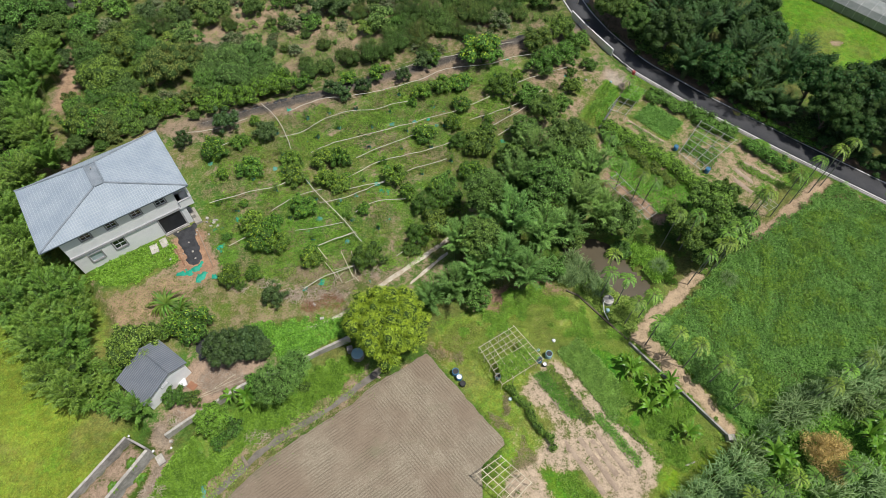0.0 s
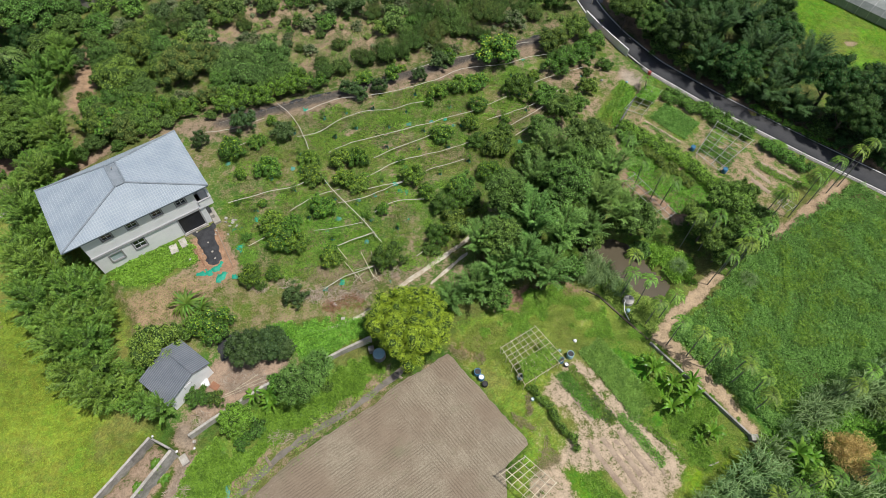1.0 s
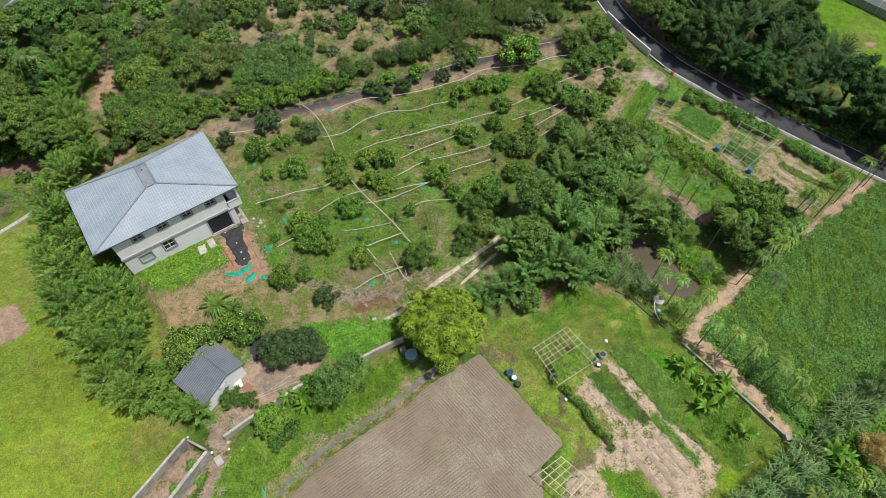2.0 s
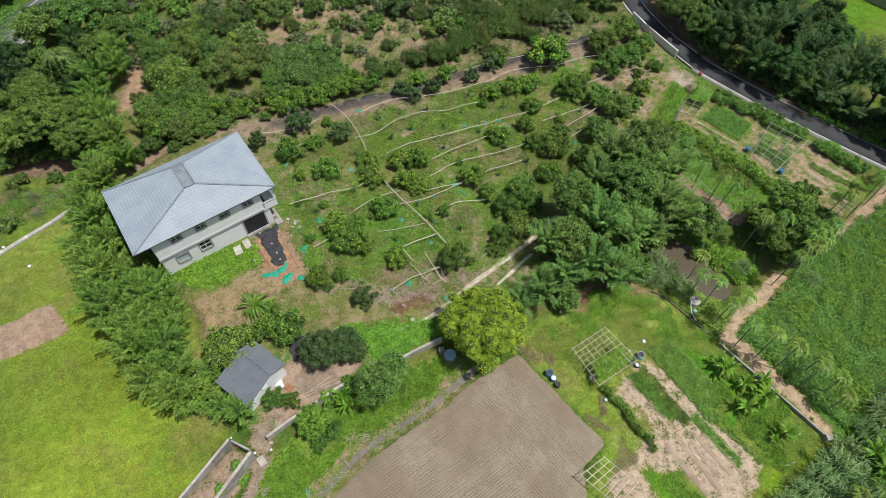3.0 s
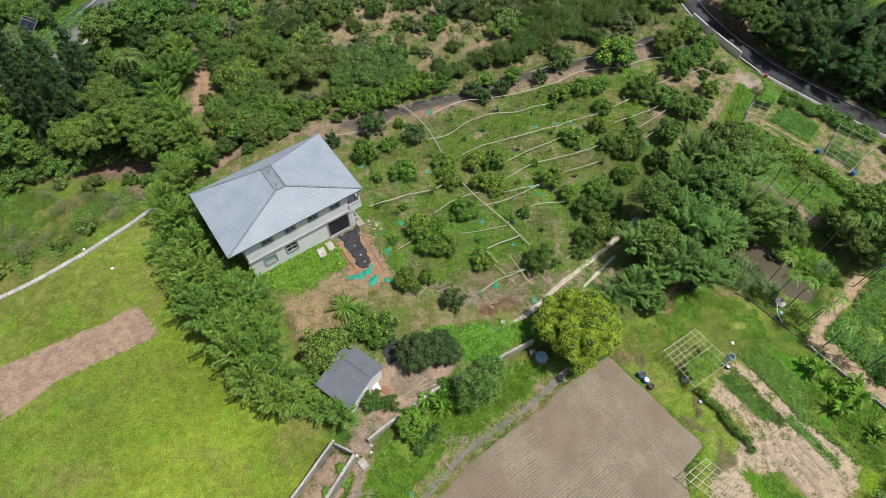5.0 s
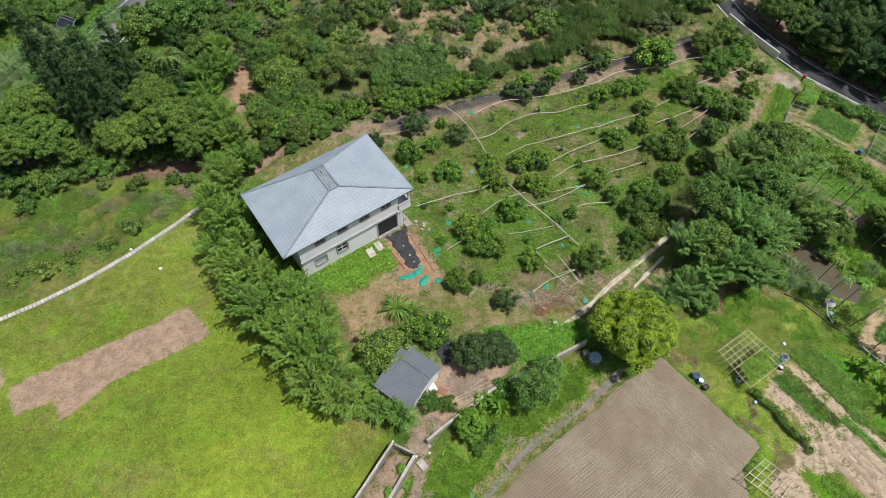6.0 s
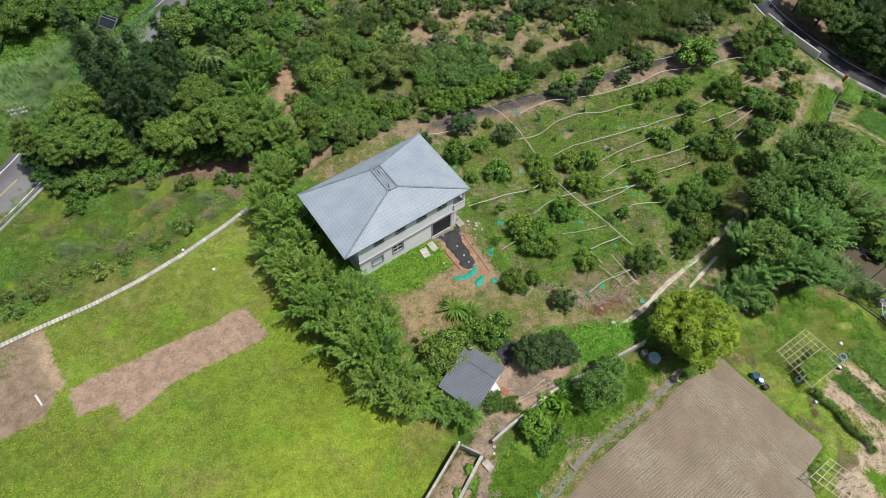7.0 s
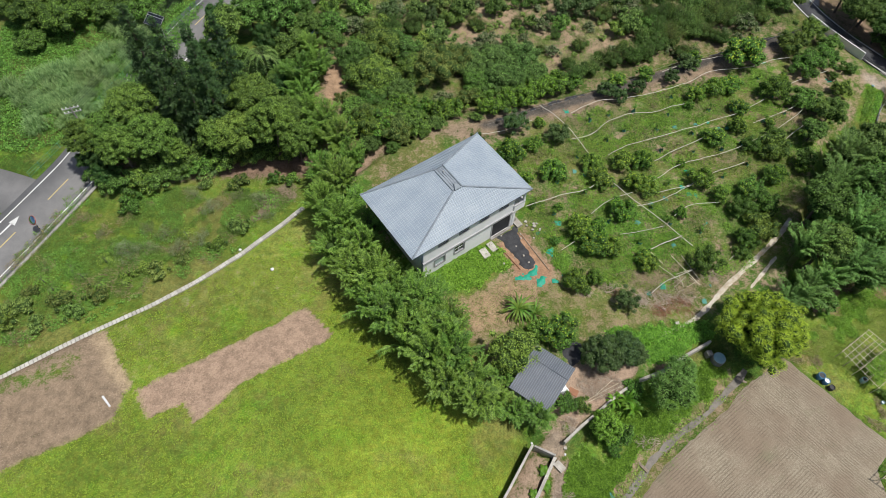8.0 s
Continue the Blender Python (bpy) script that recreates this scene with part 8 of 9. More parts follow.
hose([(-20.0, 45.8), (-16.0, 46.4), (-13.6, 47.2)], 0.5, 20, r=0.035)
hose([(-6.2, 41.8), (-3.0, 44.6)], 0.5, 21)


def sapling(seed):
    """A young citrus tree: a thin stem with a few sprays of leaves, in a sleeve of teal netting."""
    rng = np.random.RandomState(seed)
    ob = root("citrus_sapling", 0, 0, 0, 0, "young citrus sapling in a sleeve of teal netting", "sapling", "citrus saplings")
    bm = bmesh.new()
    tube(bm, [(0, 0, -0.2), (rng.normal(0, 0.04), rng.normal(0, 0.04), 0.6), (rng.normal(0, 0.08), rng.normal(0, 0.08), 1.15)], 0.022, 0.01, 5)
    part("stem", bm, M_BARK, ob)
    cl = [((rng.normal(0, 0.16), rng.normal(0, 0.16), z), 0.2) for z in (0.7, 0.85, 0.95, 1.05, 1.2)]
    part_mesh("crown", mesh_from("crown", *crown_leaves(rng, cl, 34, 0.15, 0.5), F_CITRUS), ob)
    bm = bmesh.new()
    for k in range(9):
        a, b = k * 0.698, (k + 1) * 0.698
        r0, r1 = 0.26 + 0.07 * math.sin(k * 2.3 + seed), 0.26 + 0.07 * math.sin((k + 1) % 9 * 2.3 + seed)
        if k < 7:
            v = [bm.verts.new(p) for p in ((math.cos(a) * r0, math.sin(a) * r0, 0.0), (math.cos(b) * r1, math.sin(b) * r1, 0.0), (math.cos(b) * r1 * 0.8, math.sin(b) * r1 * 0.8, 0.42), (math.cos(a) * r0 * 0.8, math.sin(a) * r0 * 0.8, 0.36 + 0.1 * math.sin(k * 1.7)))]
            bm.faces.new(v)
    bmesh.ops.remove_doubles(bm, verts=bm.verts, dist=0.03)
    part("net_sleeve", bm, M_NET_PALE, ob, "faded teal net sleeve")
    ob["fresh"] = 1
    return ob


young = [sapling(k + 400) for k in (0, 1, 2)]
for k, (x, y) in enumerate(scatter(np.random.RandomState(44), [(-34, 60), (-20, 68.5), (8, 78.5), (16, 72.5), (6, 63), (-2, 55.5), (-8, 46.5), (-16, 44), (-27, 46), (-31, 52)], 46, 3.3)):
    stand(young[k % 3], x, y, R3.uniform(0.8, 1.25), None, R3.uniform(0, 360))


def stick_heap(spots, label, r=0.03, group="", name="collapsed_trellis", material=M_POLE):
    """Leaning and fallen poles, each a part: (x0, y0, z0, x1, y1, z1) from the first foot."""
    o = spots[0]
    g = at_ground(o[0], o[1])
    t = root(name, o[0], o[1], g, 0, label, "poles", group)
    for a in spots:
        pole("pole", t, (a[0] - o[0], a[1] - o[1], a[2]), (a[3] - o[0], a[4] - o[1], a[5]), r, material)
    return t


stick_heap([(-13.6, 42.7, 0.1, -11.5, 38.4, 0.8), (-12.3, 42.9, 0.1, -11.2, 38.8, 0.9), (-15.8, 41.4, 0.1, -13.4, 38.2, 0.9), (-16.8, 43.2, 0.8, -15.2, 41.2, 0.6), (-14.2, 38.0, 0.1, -12.8, 39.0, 1.0), (-14.0, 39.4, 0.9, -10.9, 40.6, 0.5), (-13.0, 38.0, 0.1, -13.7, 39.2, 1.0), (-12.6, 40.2, 0.1, -10.8, 41.6, 0.2), (-12.6, 38.0, 0.1, -10.9, 38.9, 0.2), (-11.9, 39.4, 0.1, -10.9, 38.2, 0.3)], "collapsed frame of pale bamboo poles", 0.05)
hose([(-17.6, 36.8), (-16.6, 38.0), (-15.0, 38.8), (-13.4, 39.2), (-11.6, 40.2)], 0.7, 23, r=0.05, stakes=False)
for k, (x, y, z) in enumerate([(-13.4, 47.3, 1.3), (-11.9, 45.3, 1.1), (-13.9, 38.6, 1.1)]):
    rng = np.random.RandomState(k)
    stick_heap([(x + math.cos(a) * 0.45, y + math.sin(a) * 0.45, -0.1, x - math.cos(a) * 0.1, y - math.sin(a) * 0.1, z) for a in (0.3, 1.9, 3.4, 5.0)], "tripod of stakes that carries the main pipe", 0.03, "stake tripods", "stake_tripod")


def brush_pile(x, y, r, n, label, seed, material=M_DEADWOOD, tall=0.5, thick=0.036):
    rng = np.random.RandomState(seed)
    bm = bmesh.new()
    g = at_ground(x, y)
    for _ in range(n):
        a, d, s = rng.uniform(0, 6.28), r * math.sqrt(rng.rand()), rng.uniform(0, 6.28)
        ln = rng.uniform(0.4, 1.5)
        p = Vector((math.cos(a) * d, math.sin(a) * d * 0.7, tall * rng.rand() * (1 - d / r * 0.7)))
        w = Vector((math.cos(s), math.sin(s), rng.uniform(-0.15, 0.25))) * ln * 0.5
        tube(bm, [p - w, p + Vector((rng.normal(0, 0.06), rng.normal(0, 0.06), 0.05)), p + w], thick * rng.uniform(0.5, 1.3), thick * 0.3, 4)
    ob = part("brush_pile", bm, material)
    ob.matrix_basis = pose(x, y, g, 0, 0, 0)
    return tagged(ob, label, "brushwood", kind="stuff")


brush_pile(-16.9, 36.2, 2.0, 110, "pile of dry grey-brown pruned branches", 1)
brush_pile(-14.0, 35.4, 1.6, 120, "pile of reddish brown dead twigs", 2, M_RUST, 0.6, 0.02)
brush_pile(-22.6, 37.9, 1.3, 60, "heap of dry pruned branches under a citrus tree", 3)
brush_pile(-19.6, 36.0, 1.5, 90, "pile of pale dry pruned branches", 14)
brush_pile(-16.6, 34.6, 1.2, 120, "low heap of reddish brown dead twigs", 15, M_RUST, 0.5, 0.02)
brush_pile(-21.6, 37.0, 1.0, 60, "reddish dry twigs in the weeds", 16, M_RUST, 0.4, 0.02)
brush_pile(-13.4, 36.6, 1.6, 70, "scattered dry branches by the track", 17)
brush_pile(-26.0, 37.2, 1.1, 45, "dry branches and leaves in the weeds", 4)
brush_pile(-25.8, 25.2, 2.7, 420, "spread of split bamboo canes in the yard", 5, M_DEADWOOD, 0.3, 0.022)
brush_pile(-30.0, 20.4, 1.2, 60, "dead branches behind the retaining wall", 6)
brush_pile(-21.0, 18.8, 1.2, 50, "dead brush beside the ditch", 7)
brush_pile(-9.2, 39.6, 1.2, 50, "dry twigs by the citrus trees", 8)
brush_pile(-31.2, 12.8, 1.4, 90, "grey dry brush outside the pen", 9)
stick_heap([(-27.6, 23.2, 0.1, -23.6, 25.2, 0.3), (-27.9, 22.8, 0.1, -23.2, 24.9, 0.2), (-26.4, 23.9, 0.2, -24.2, 25.6, 0.3)], "long bamboo poles laid by the retaining wall", 0.04, "", "pole_stack")


# ---- sheets, nets and slabs ----
def cloth(name, poly, material, label, rough=0.06, lift=0.06, gap=0.2, seed=0, category="netting", ragged=0.3):
    return tagged(sheet(name, poly, material, lift, gap, None, 0, rough, ragged, seed), label, category)


cloth("weed_mat", [(-36.6, 45.7), (-33.9, 47.3), (-33.2, 45.0), (-31.6, 41.4), (-32.7, 40.1), (-34.2, 41.9), (-35.6, 44.1)], M_TARP, "torn black weed mat spread over the drive", 0.05, 0.09, 0.15, 2, "weed mat", 0.2)
cloth("weed_mat", [(-40.4, 42.2), (-38.2, 43.8), (-37.9, 43.3), (-40.0, 41.8)], M_TARP, "strip of black weed mat along the house wall", 0.04, 0.07, 0.2, 3, "weed mat", 0.3)
cloth("weed_mat", [(-30.2, 29.6), (-28.4, 30.9), (-26.8, 30.4), (-27.4, 28.2), (-28.8, 27.0)], M_TARP, "black mat on the ground behind the shed", 0.04, 0.07, 0.2, 4, "weed mat", 0.2)


def net(x, y, r, seed, mat=M_NET, flat=1.0):
    """A crumpled piece of net lying on the ground."""
    rng = np.random.RandomState(seed)
    a0, n = rng.uniform(0, 6.28), 9
    ring = [(x + math.cos(a0 + k * 0.698) * r * rng.uniform(0.55, 1.25), y + math.sin(a0 + k * 0.698) * r * rng.uniform(0.55, 1.25) * flat) for k in range(n)]
    return cloth("net", ring, mat, "crumpled teal green netting on the ground" if mat is M_NET else "scrap of faded bluish netting in the grass", 0.12, 0.14, 0.15, seed, "netting", 0.35)


for k, (x, y, r) in enumerate([(-33.9, 39.4, 0.62), (-32.9, 39.4, 0.5), (-32.3, 40.1, 0.55), (-31.8, 40.6, 0.4), (-31.2, 38.7, 0.75), (-29.4, 38.9, 0.5), (-28.8, 39.8, 0.32), (-30.1, 46.4, 0.42), (-31.1, 46.2, 0.42), (-29.5, 43.2, 0.75), (-27.8, 58.3, 0.35), (-10.9, 52.9, 0.4), (-8.9, 53.0, 0.4), (10.4, 80.7, 0.35), (6.4, 67.6, 0.35), (-15.7, 38.1, 0.45), (-17.7, 37.3, 0.4), (-8.2, 57.0, 0.4), (-9.5, 54.0, 0.4), (-14.2, 52.2, 0.35), (-7.9, 52.6, 0.35), (-0.1, 69.0, 0.35), (-2.5, 67.0, 0.35), (19.9, 76.8, 0.45), (-24.4, 69.0, 0.35), (-7.7, 48.0, 0.3), (8.8, 62.6, 0.35), (-28.2, 47.8, 0.4)]):
    net(x, y, r, k + 20)
for k, (x, y, r) in enumerate([(-34.3, 58.1, 0.5), (-20.8, 62.5, 0.45), (-8.1, 65.9, 0.4), (-1.2, 65.8, 0.35), (-14.7, 51.2, 0.35), (-17.1, 48.0, 0.45), (-12.4, 52.2, 0.35), (-12.8, 44.2, 0.4), (-25.2, 48.4, 0.35), (-9.6, 38.2, 0.4), (-10.8, 36.0, 0.35), (-24.6, 57.0, 0.3), (-4.6, 66.6, 0.3), (12.8, 66.0, 0.35), (-18.4, 46.0, 0.3)]):
    net(x, y, r, k + 50, M_NET_PALE)
cloth("net", [(-26.3, 13.9), (-25.9, 13.8), (-25.4, 12.4), (-25.8, 12.2)], M_NET_PALE, "strip of faded green netting by the ditch", 0.1, 0.2, 0.15, 80)


def laid(name, x, y, sx, sy, sz, turn, material, label, category, up=0.0, tilt=0.0):
    bm = bmesh.new()
    box(bm, -sx / 2, sx / 2, -sy / 2, sy / 2, 0, sz)
    bevelled(bm, min(0.03, sz * 0.3))
    ob = part(name, bm, material)
    ob.matrix_basis = pose(x, y, at_ground(x, y) + up, tilt, 0, turn)
    return tagged(ob, label, category)


laid("paving_slab", -38.3, 42.9, 1.0, 1.45, 0.2, 30, M_CONCRETE_PALE, "pale concrete slab lying in the weeds", "slab", 0.1)
laid("paving_slab", -37.3, 43.9, 0.9, 1.5, 0.2, 34, M_CONCRETE_PALE, "pale concrete slab beside another", "slab", 0.1)
laid("board", -34.7, 41.8, 0.1, 3.2, 0.12, 36, M_RUST, "rusty red edging board of the drive", "board", 0.02)
laid("board", -31.8, 43.4, 0.1, 6.8, 0.12, 30, M_WOOD, "pale wooden edging board of the drive", "board", 0.02)
laid("board", -30.2, 24.6, 0.9, 1.3, 0.35, 30, M_WHITE, "white panel leaning by the shed", "panel", 0.0)
laid("board", -29.0, 24.2, 0.8, 1.1, 0.1, 60, M_RUST, "pinkish sheet lying by the shed", "panel", 0.05)
laid("stone_block", -31.2, 16.3, 0.8, 1.2, 0.35, 40, M_CONCRETE_PALE, "pale broken concrete block by the pen", "block")
laid("stone_block", -21.9, 16.2, 0.35, 1.3, 0.3, 40, M_WOOD, "grey timber baulk beside the ditch", "timber")
laid("stone_block", -30.4, 18.2, 0.35, 0.3, 0.25, 10, M_CONCRETE_PALE, "pale stone beside the pen", "stone")
laid("stone_block", -15.0, 32.9, 0.5, 0.35, 0.25, 10, M_CONCRETE_PALE, "pale yellowish stone on the track", "stone")
laid("stone_block", -16.2, 34.8, 0.3, 0.5, 0.25, 50, M_CONCRETE_PALE, "pale stone among dead branches", "stone")
laid("plank", -8.0, 26.2, 0.3, 1.2, 0.1, 60, M_WOOD, "weathered plank over the ditch", "plank", 0.05)
laid("plank", 10.2, 29.2, 1.3, 0.3, 0.08, 20, M_WOOD, "wooden board under the trellis", "plank", 0.9)
laid("plank", 27.3, 16.2, 1.3, 0.16, 0.12, 20, M_CONCRETE_PALE, "pale concrete post lying in grass", "post")
for k in range(9):
    laid("stone_block", -34.0 + R3.uniform(-2.2, 2.4), 45.2 + R3.uniform(-4, 1.6), R3.uniform(0.15, 0.3), R3.uniform(0.15, 0.25), 0.12, R3.uniform(0, 90), M_CONCRETE_PALE, "pale stone holding the weed mat down", "stone", 0.05)
for k in range(8):
    laid("rubble", -31.6 + R3.uniform(-0.9, 0.9), 47.4 + R3.uniform(-0.8, 0.8), R3.uniform(0.2, 0.5), R3.uniform(0.2, 0.4), 0.25, R3.uniform(0, 90), M_CONCRETE_PALE, "pale rubble at the house corner", "rubble", 0.0)


# ---- barrels, tank, well, small fixtures ----
def barrel(x, y, r, h, material, label, fill=None):
    b = root("barrel", x, y, at_ground(x, y), 0, label, "barrel")
    bm = bmesh.new()
    lathe(bm, [(r * 0.92, 0), (r, 0.06), (r * 1.03, h * 0.3), (r * 1.03, h * 0.34), (r, h * 0.36), (r * 1.03, h * 0.64), (r * 1.03, h * 0.68), (r, h * 0.7), (r, h), (r * 0.9, h), (r * 0.88, h - 0.12)], 16)
    part("drum", bm, material, b, "", True)
    if fill is not None:
        bm = bmesh.new()
        lathe(bm, [(r * 0.87, h - 0.16), (r * 0.87, h - 0.115), (0.01, h - 0.11)], 16)
        part("content", bm, fill, b)
    return b


barrel(1.45, 26.5, 0.42, 0.85, M_BLUE, "blue plastic barrel with dark water beside the field", M_BLACK)
barrel(1.9, 25.85, 0.36, 0.75, M_BLUE, "blue plastic barrel with white cloth in it", M_WHITE)
barrel(2.3, 25.1, 0.34, 0.6, M_BLACK, "black plastic tub beside blue barrels", M_BLACK)
barrel(12.75, 28.75, 0.42, 0.95, M_TEAL, "pale blue barrel of dark water by the trellis", M_BLACK)
barrel(11.6, 28.1, 0.34, 0.7, M_BLUE, "dark blue barrel at the trellis corner", M_BLACK)
barrel(12.2, 27.6, 0.28, 0.5, M_BLACK, "small dark bucket at the trellis corner", M_WHITE)
barrel(6.5, 26.0, 0.32, 0.7, M_TEAL, "teal bucket under the trellis", M_BLACK)
barrel(35.0, 62.3, 0.34, 0.85, M_BLUE, "dark blue barrel between garden beds", M_BLUE)
barrel(38.8, 58.0, 0.36, 0.85, M_BLUE, "dark blue barrel at the trellis end", M_BLUE)
barrel(7.8, 23.3, 0.2, 0.4, M_TEAL, "small pale bucket by the hedge", M_WHITE)


def bundle(x, y, r, label, material, seed, up=0.0):
    """A small crumpled bag."""
    rng = np.random.RandomState(seed)
    bm = bmesh.new()
    bmesh.ops.create_icosphere(bm, subdivisions=2, radius=r * 0.72)
    for v in bm.verts:
        v.co *= rng.uniform(0.8, 1.15)
        v.co.z = max(-0.1, v.co.z * 0.7)
    ob = part("bag", bm, material, None, "", True)
    ob.matrix_basis = pose(x, y, at_ground(x, y) + 0.12 + up)
    return tagged(ob, label, "bag")


bundle(13.6, 30.8, 0.36, "white plastic bag lying on grass", M_WHITE, 1)
bundle(11.6, 29.5, 0.3, "pale green bag by the trellis", M_TEAL, 2)
bundle(-66.1, 41.3, 0.35, "white bag lying on the lawn", M_WHITE, 3)
bundle(-70.8, 44.3, 0.3, "white bag beside the kerb", M_WHITE, 4)
bundle(-34.4, 18.3, 0.2, "white lamp head on the pen's corner", M_WHITE, 5, 1.5)
bundle(-31.9, 17.0, 0.22, "white cloth on the pen wall", M_WHITE, 6, 0.9)
bundle(-30.4, 17.6, 0.2, "white plastic scrap on bare ground", M_WHITE, 7)
bundle(-10.1, 41.5, 0.25, "pale bluish bag under a citrus tree", M_TEAL, 8, 1.3)
bundle(26.9, 75.6, 0.3, "pale blue sack at the garden's end", M_TEAL, 9)
bundle(22.9, 76.0, 0.35, "grey sheet bundled on the ground", M_CONCRETE, 10)

tank = root("tank", -10.4, 28.7, 0, 0, "round concrete tank with pale blue lid", "tank")
bm = bmesh.new()
lathe(bm, [(0.78, -0.3), (0.78, 0.75), (0.7, 0.78), (0.01, 0.78)], 24)
part("ring", bm, M_CONCRETE, tank)
bm = bmesh.new()
lathe(bm, [(0.72, 0.785), (0.72, 0.84), (0.66, 0.88), (0.01, 0.90)], 24)
part("lid", bm, M_TEAL, tank, "pale blue lid")
laid("stone_block", -11.4, 29.4, 0.7, 0.7, 0.9, 15, M_CONCRETE, "round grey stone beside the tank", "stone")

well = root("well", 21.0, 36.2, 0.1, 0, "round concrete well with a lid and blue pump", "well")
bm = bmesh.new()
lathe(bm, [(0.68, -0.3), (0.68, 0.8), (0.6, 0.85), (0.01, 0.85)], 24)
part("ring", bm, M_CONCRETE_PALE, well)
bm = bmesh.new()
slab(bm, [(0.0, -0.02, 0.87), (0.66, -0.02, 0.87), (0.5, 0.42, 0.87), (0.1, 0.6, 0.87)], 0.015)
part("lid", bm, M_CONCRETE_DARK, well)
bm = bmesh.new()
lathe(bm, [(0.22, -0.2), (0.25, 0.1), (0.25, 0.45), (0.15, 0.55), (0.05, 0.6)], 12, (-0.2, -1.3, 0))
part("pump", bm, M_TEAL, well, "pale blue pump body")
bm = bmesh.new()
tube(bm, [(-0.5, -0.2, 0.95), (-0.75, -0.6, 0.95), (-0.75, -1.5, 0.6), (-0.5, -2.0, 0.3), (-0.2, -2.6, 0.15)], 0.05, 0.05, 6)
part("pipe", bm, M_WHITE, well, "white water pipe")

# ---- vegetable beds ----
M_BED = surface("crumbly_bed_soil", (0.40, 0.31, 0.225), (0.27, 0.20, 0.145), 0.95, 0.7, 7.0, 0.0, 0.7, 0.06)


def bed(a, b, width, label, height_=0.035):
    """A raised bed of soil with sloping sides from a to b."""
    long = math.dist(a, b)
    turn = math.degrees(math.atan2(b[1] - a[1], b[0] - a[0]))
    n, rng = max(4, int(long / 0.5)), np.random.RandomState(int(abs(a[0] * 10)))
    bm = bmesh.new()
    prev = None
    for k in range(n + 1):
        x = long * k / n
        row = [bm.verts.new((x, w * width / 2 + rng.uniform(-0.05, 0.05), z + (rng.uniform(-0.03, 0.03) if z > 0 else 0))) for w, z in ((-1, -0.12), (-0.8, height_), (0, height_ * 1.05), (0.8, height_), (1, -0.12))]
        if prev:
            for i in range(4):
                bm.faces.new((prev[i], prev[i + 1], row[i + 1], row[i]))
        prev = row
    ob = part("garden_bed", bm, M_BED, None, "", True)
    ob.matrix_basis = pose(a[0], a[1], at_ground((a[0] + b[0]) / 2, (a[1] + b[1]) / 2), 0, 0, turn)
    return tagged(ob, label, "garden bed", "garden beds")


for a, b, w in (((15.3, 19.2), (18.9, 13.4), 0.75), ((16.1, 19.8), (20.0, 13.5), 0.75), ((16.9, 20.3), (21.1, 14.1), 0.7), ((17.9, 21.0), (22.0, 14.9), 0.6), ((19.6, 21.8), (24.2, 16.6), 0.6), ((13.2, 27.3), (17.2, 21.3), 0.7), ((11.2, 25.8), (14.6, 20.9), 0.6), ((12.2, 26.8), (16.0, 21.2), 0.6), ((13.6, 18.6), (17.4, 13.0), 0.7)):
    bed(a, b, w, "raised bed of dry crumbly brown soil")
for a, b, w in (((42.9, 59.0), (46.3, 54.6), 0.8), ((41.6, 57.9), (44.6, 54.2), 0.8), ((44.8, 59.8), (49.4, 56.0), 0.8), ((26.4, 58.6), (31.2, 53.8), 0.8), ((27.6, 60.0), (32.2, 55.4), 0.8), ((28.8, 68.4), (33.6, 63.8), 0.5)):
    bed(a, b, w, "raised bed of bare brown soil in the upper garden")


def strip(a, b, w):
    d = np.array(b) - np.array(a)
    n = np.array([-d[1], d[0]]) / np.hypot(*d) * w / 2
    return [tuple(np.array(a) - n), tuple(np.array(b) - n), tuple(np.array(b) + n), tuple(np.array(a) + n)]


for k, (a, b, w, n, mat, lab) in enumerate((
    ((11.4, 26.6), (15.2, 21.4), 1.4, 700, F_CITRUS, "row of leafy vegetables on a dry bed"),
    ((12.6, 27.2), (16.8, 20.6), 1.2, 650, F_SHRUB, "row of low green vegetables"),
    ((17.8, 21.6), (21.8, 16.0), 1.0, 420, F_SHRUB, "row of small green seedlings"),
    ((20.2, 21.4), (24.2, 16.5), 0.9, 380, F_WEED, "row of small pale green seedlings"),
    ((14.6, 23.6), (16.6, 21.0), 1.2, 220, F_DARK, "clump of dark leafy vegetables"),
    ((18.6, 22.8), (20.2, 21.0), 1.2, 160, F_CROP, "clump of green vegetables"),
    ((15.4, 30.2), (20.8, 22.4), 3.4, 4200, F_CROP, "patch of dense dark green sweet potato leaves"),
    ((13.0, 14.8), (16.6, 11.4), 2.0, 300, F_WEED, "green weeds at the plot's foot"),
    ((31.3, 70.6), (35.9, 66.2), 4.6, 2400, F_CROP, "bed of green leafy vegetables with earth borders"),
    ((28.6, 68.0), (33.4, 63.4), 0.6, 200, F_CROP, "row of greens along the bed's edge"),
    ((43.8, 59.6), (49.4, 55.2), 1.2, 420, F_CITRUS, "row of tall leafy vegetables"),
    ((36.6, 63.0), (40.6, 59.8), 2.6, 420, F_CITRUS, "vegetables growing inside the trellis"),
    ((22.2, 67.4), (26.6, 75.4), 1.1, 620, F_WEED, "bright green lettuce row"),
    ((23.6, 67.2), (27.6, 74.2), 1.0, 620, F_WEED, "bright green lettuce row beside the dark wall"),
    ((26.0, 60.4), (32.4, 54.0), 3.0, 360, F_SHRUB, "sparse vegetables on brown earth"),
    ((24.6, 63.6), (30.0, 58.4), 2.0, 700, F_CROP, "leafy vegetables below the hedge"),
)):
    tagged(low_growth("vegetable_row", strip(a, b, w), n, 0.2, 0.6, mat, lab, 4, 0.28, 40 + k, 0.0, 0.15), category="vegetables")


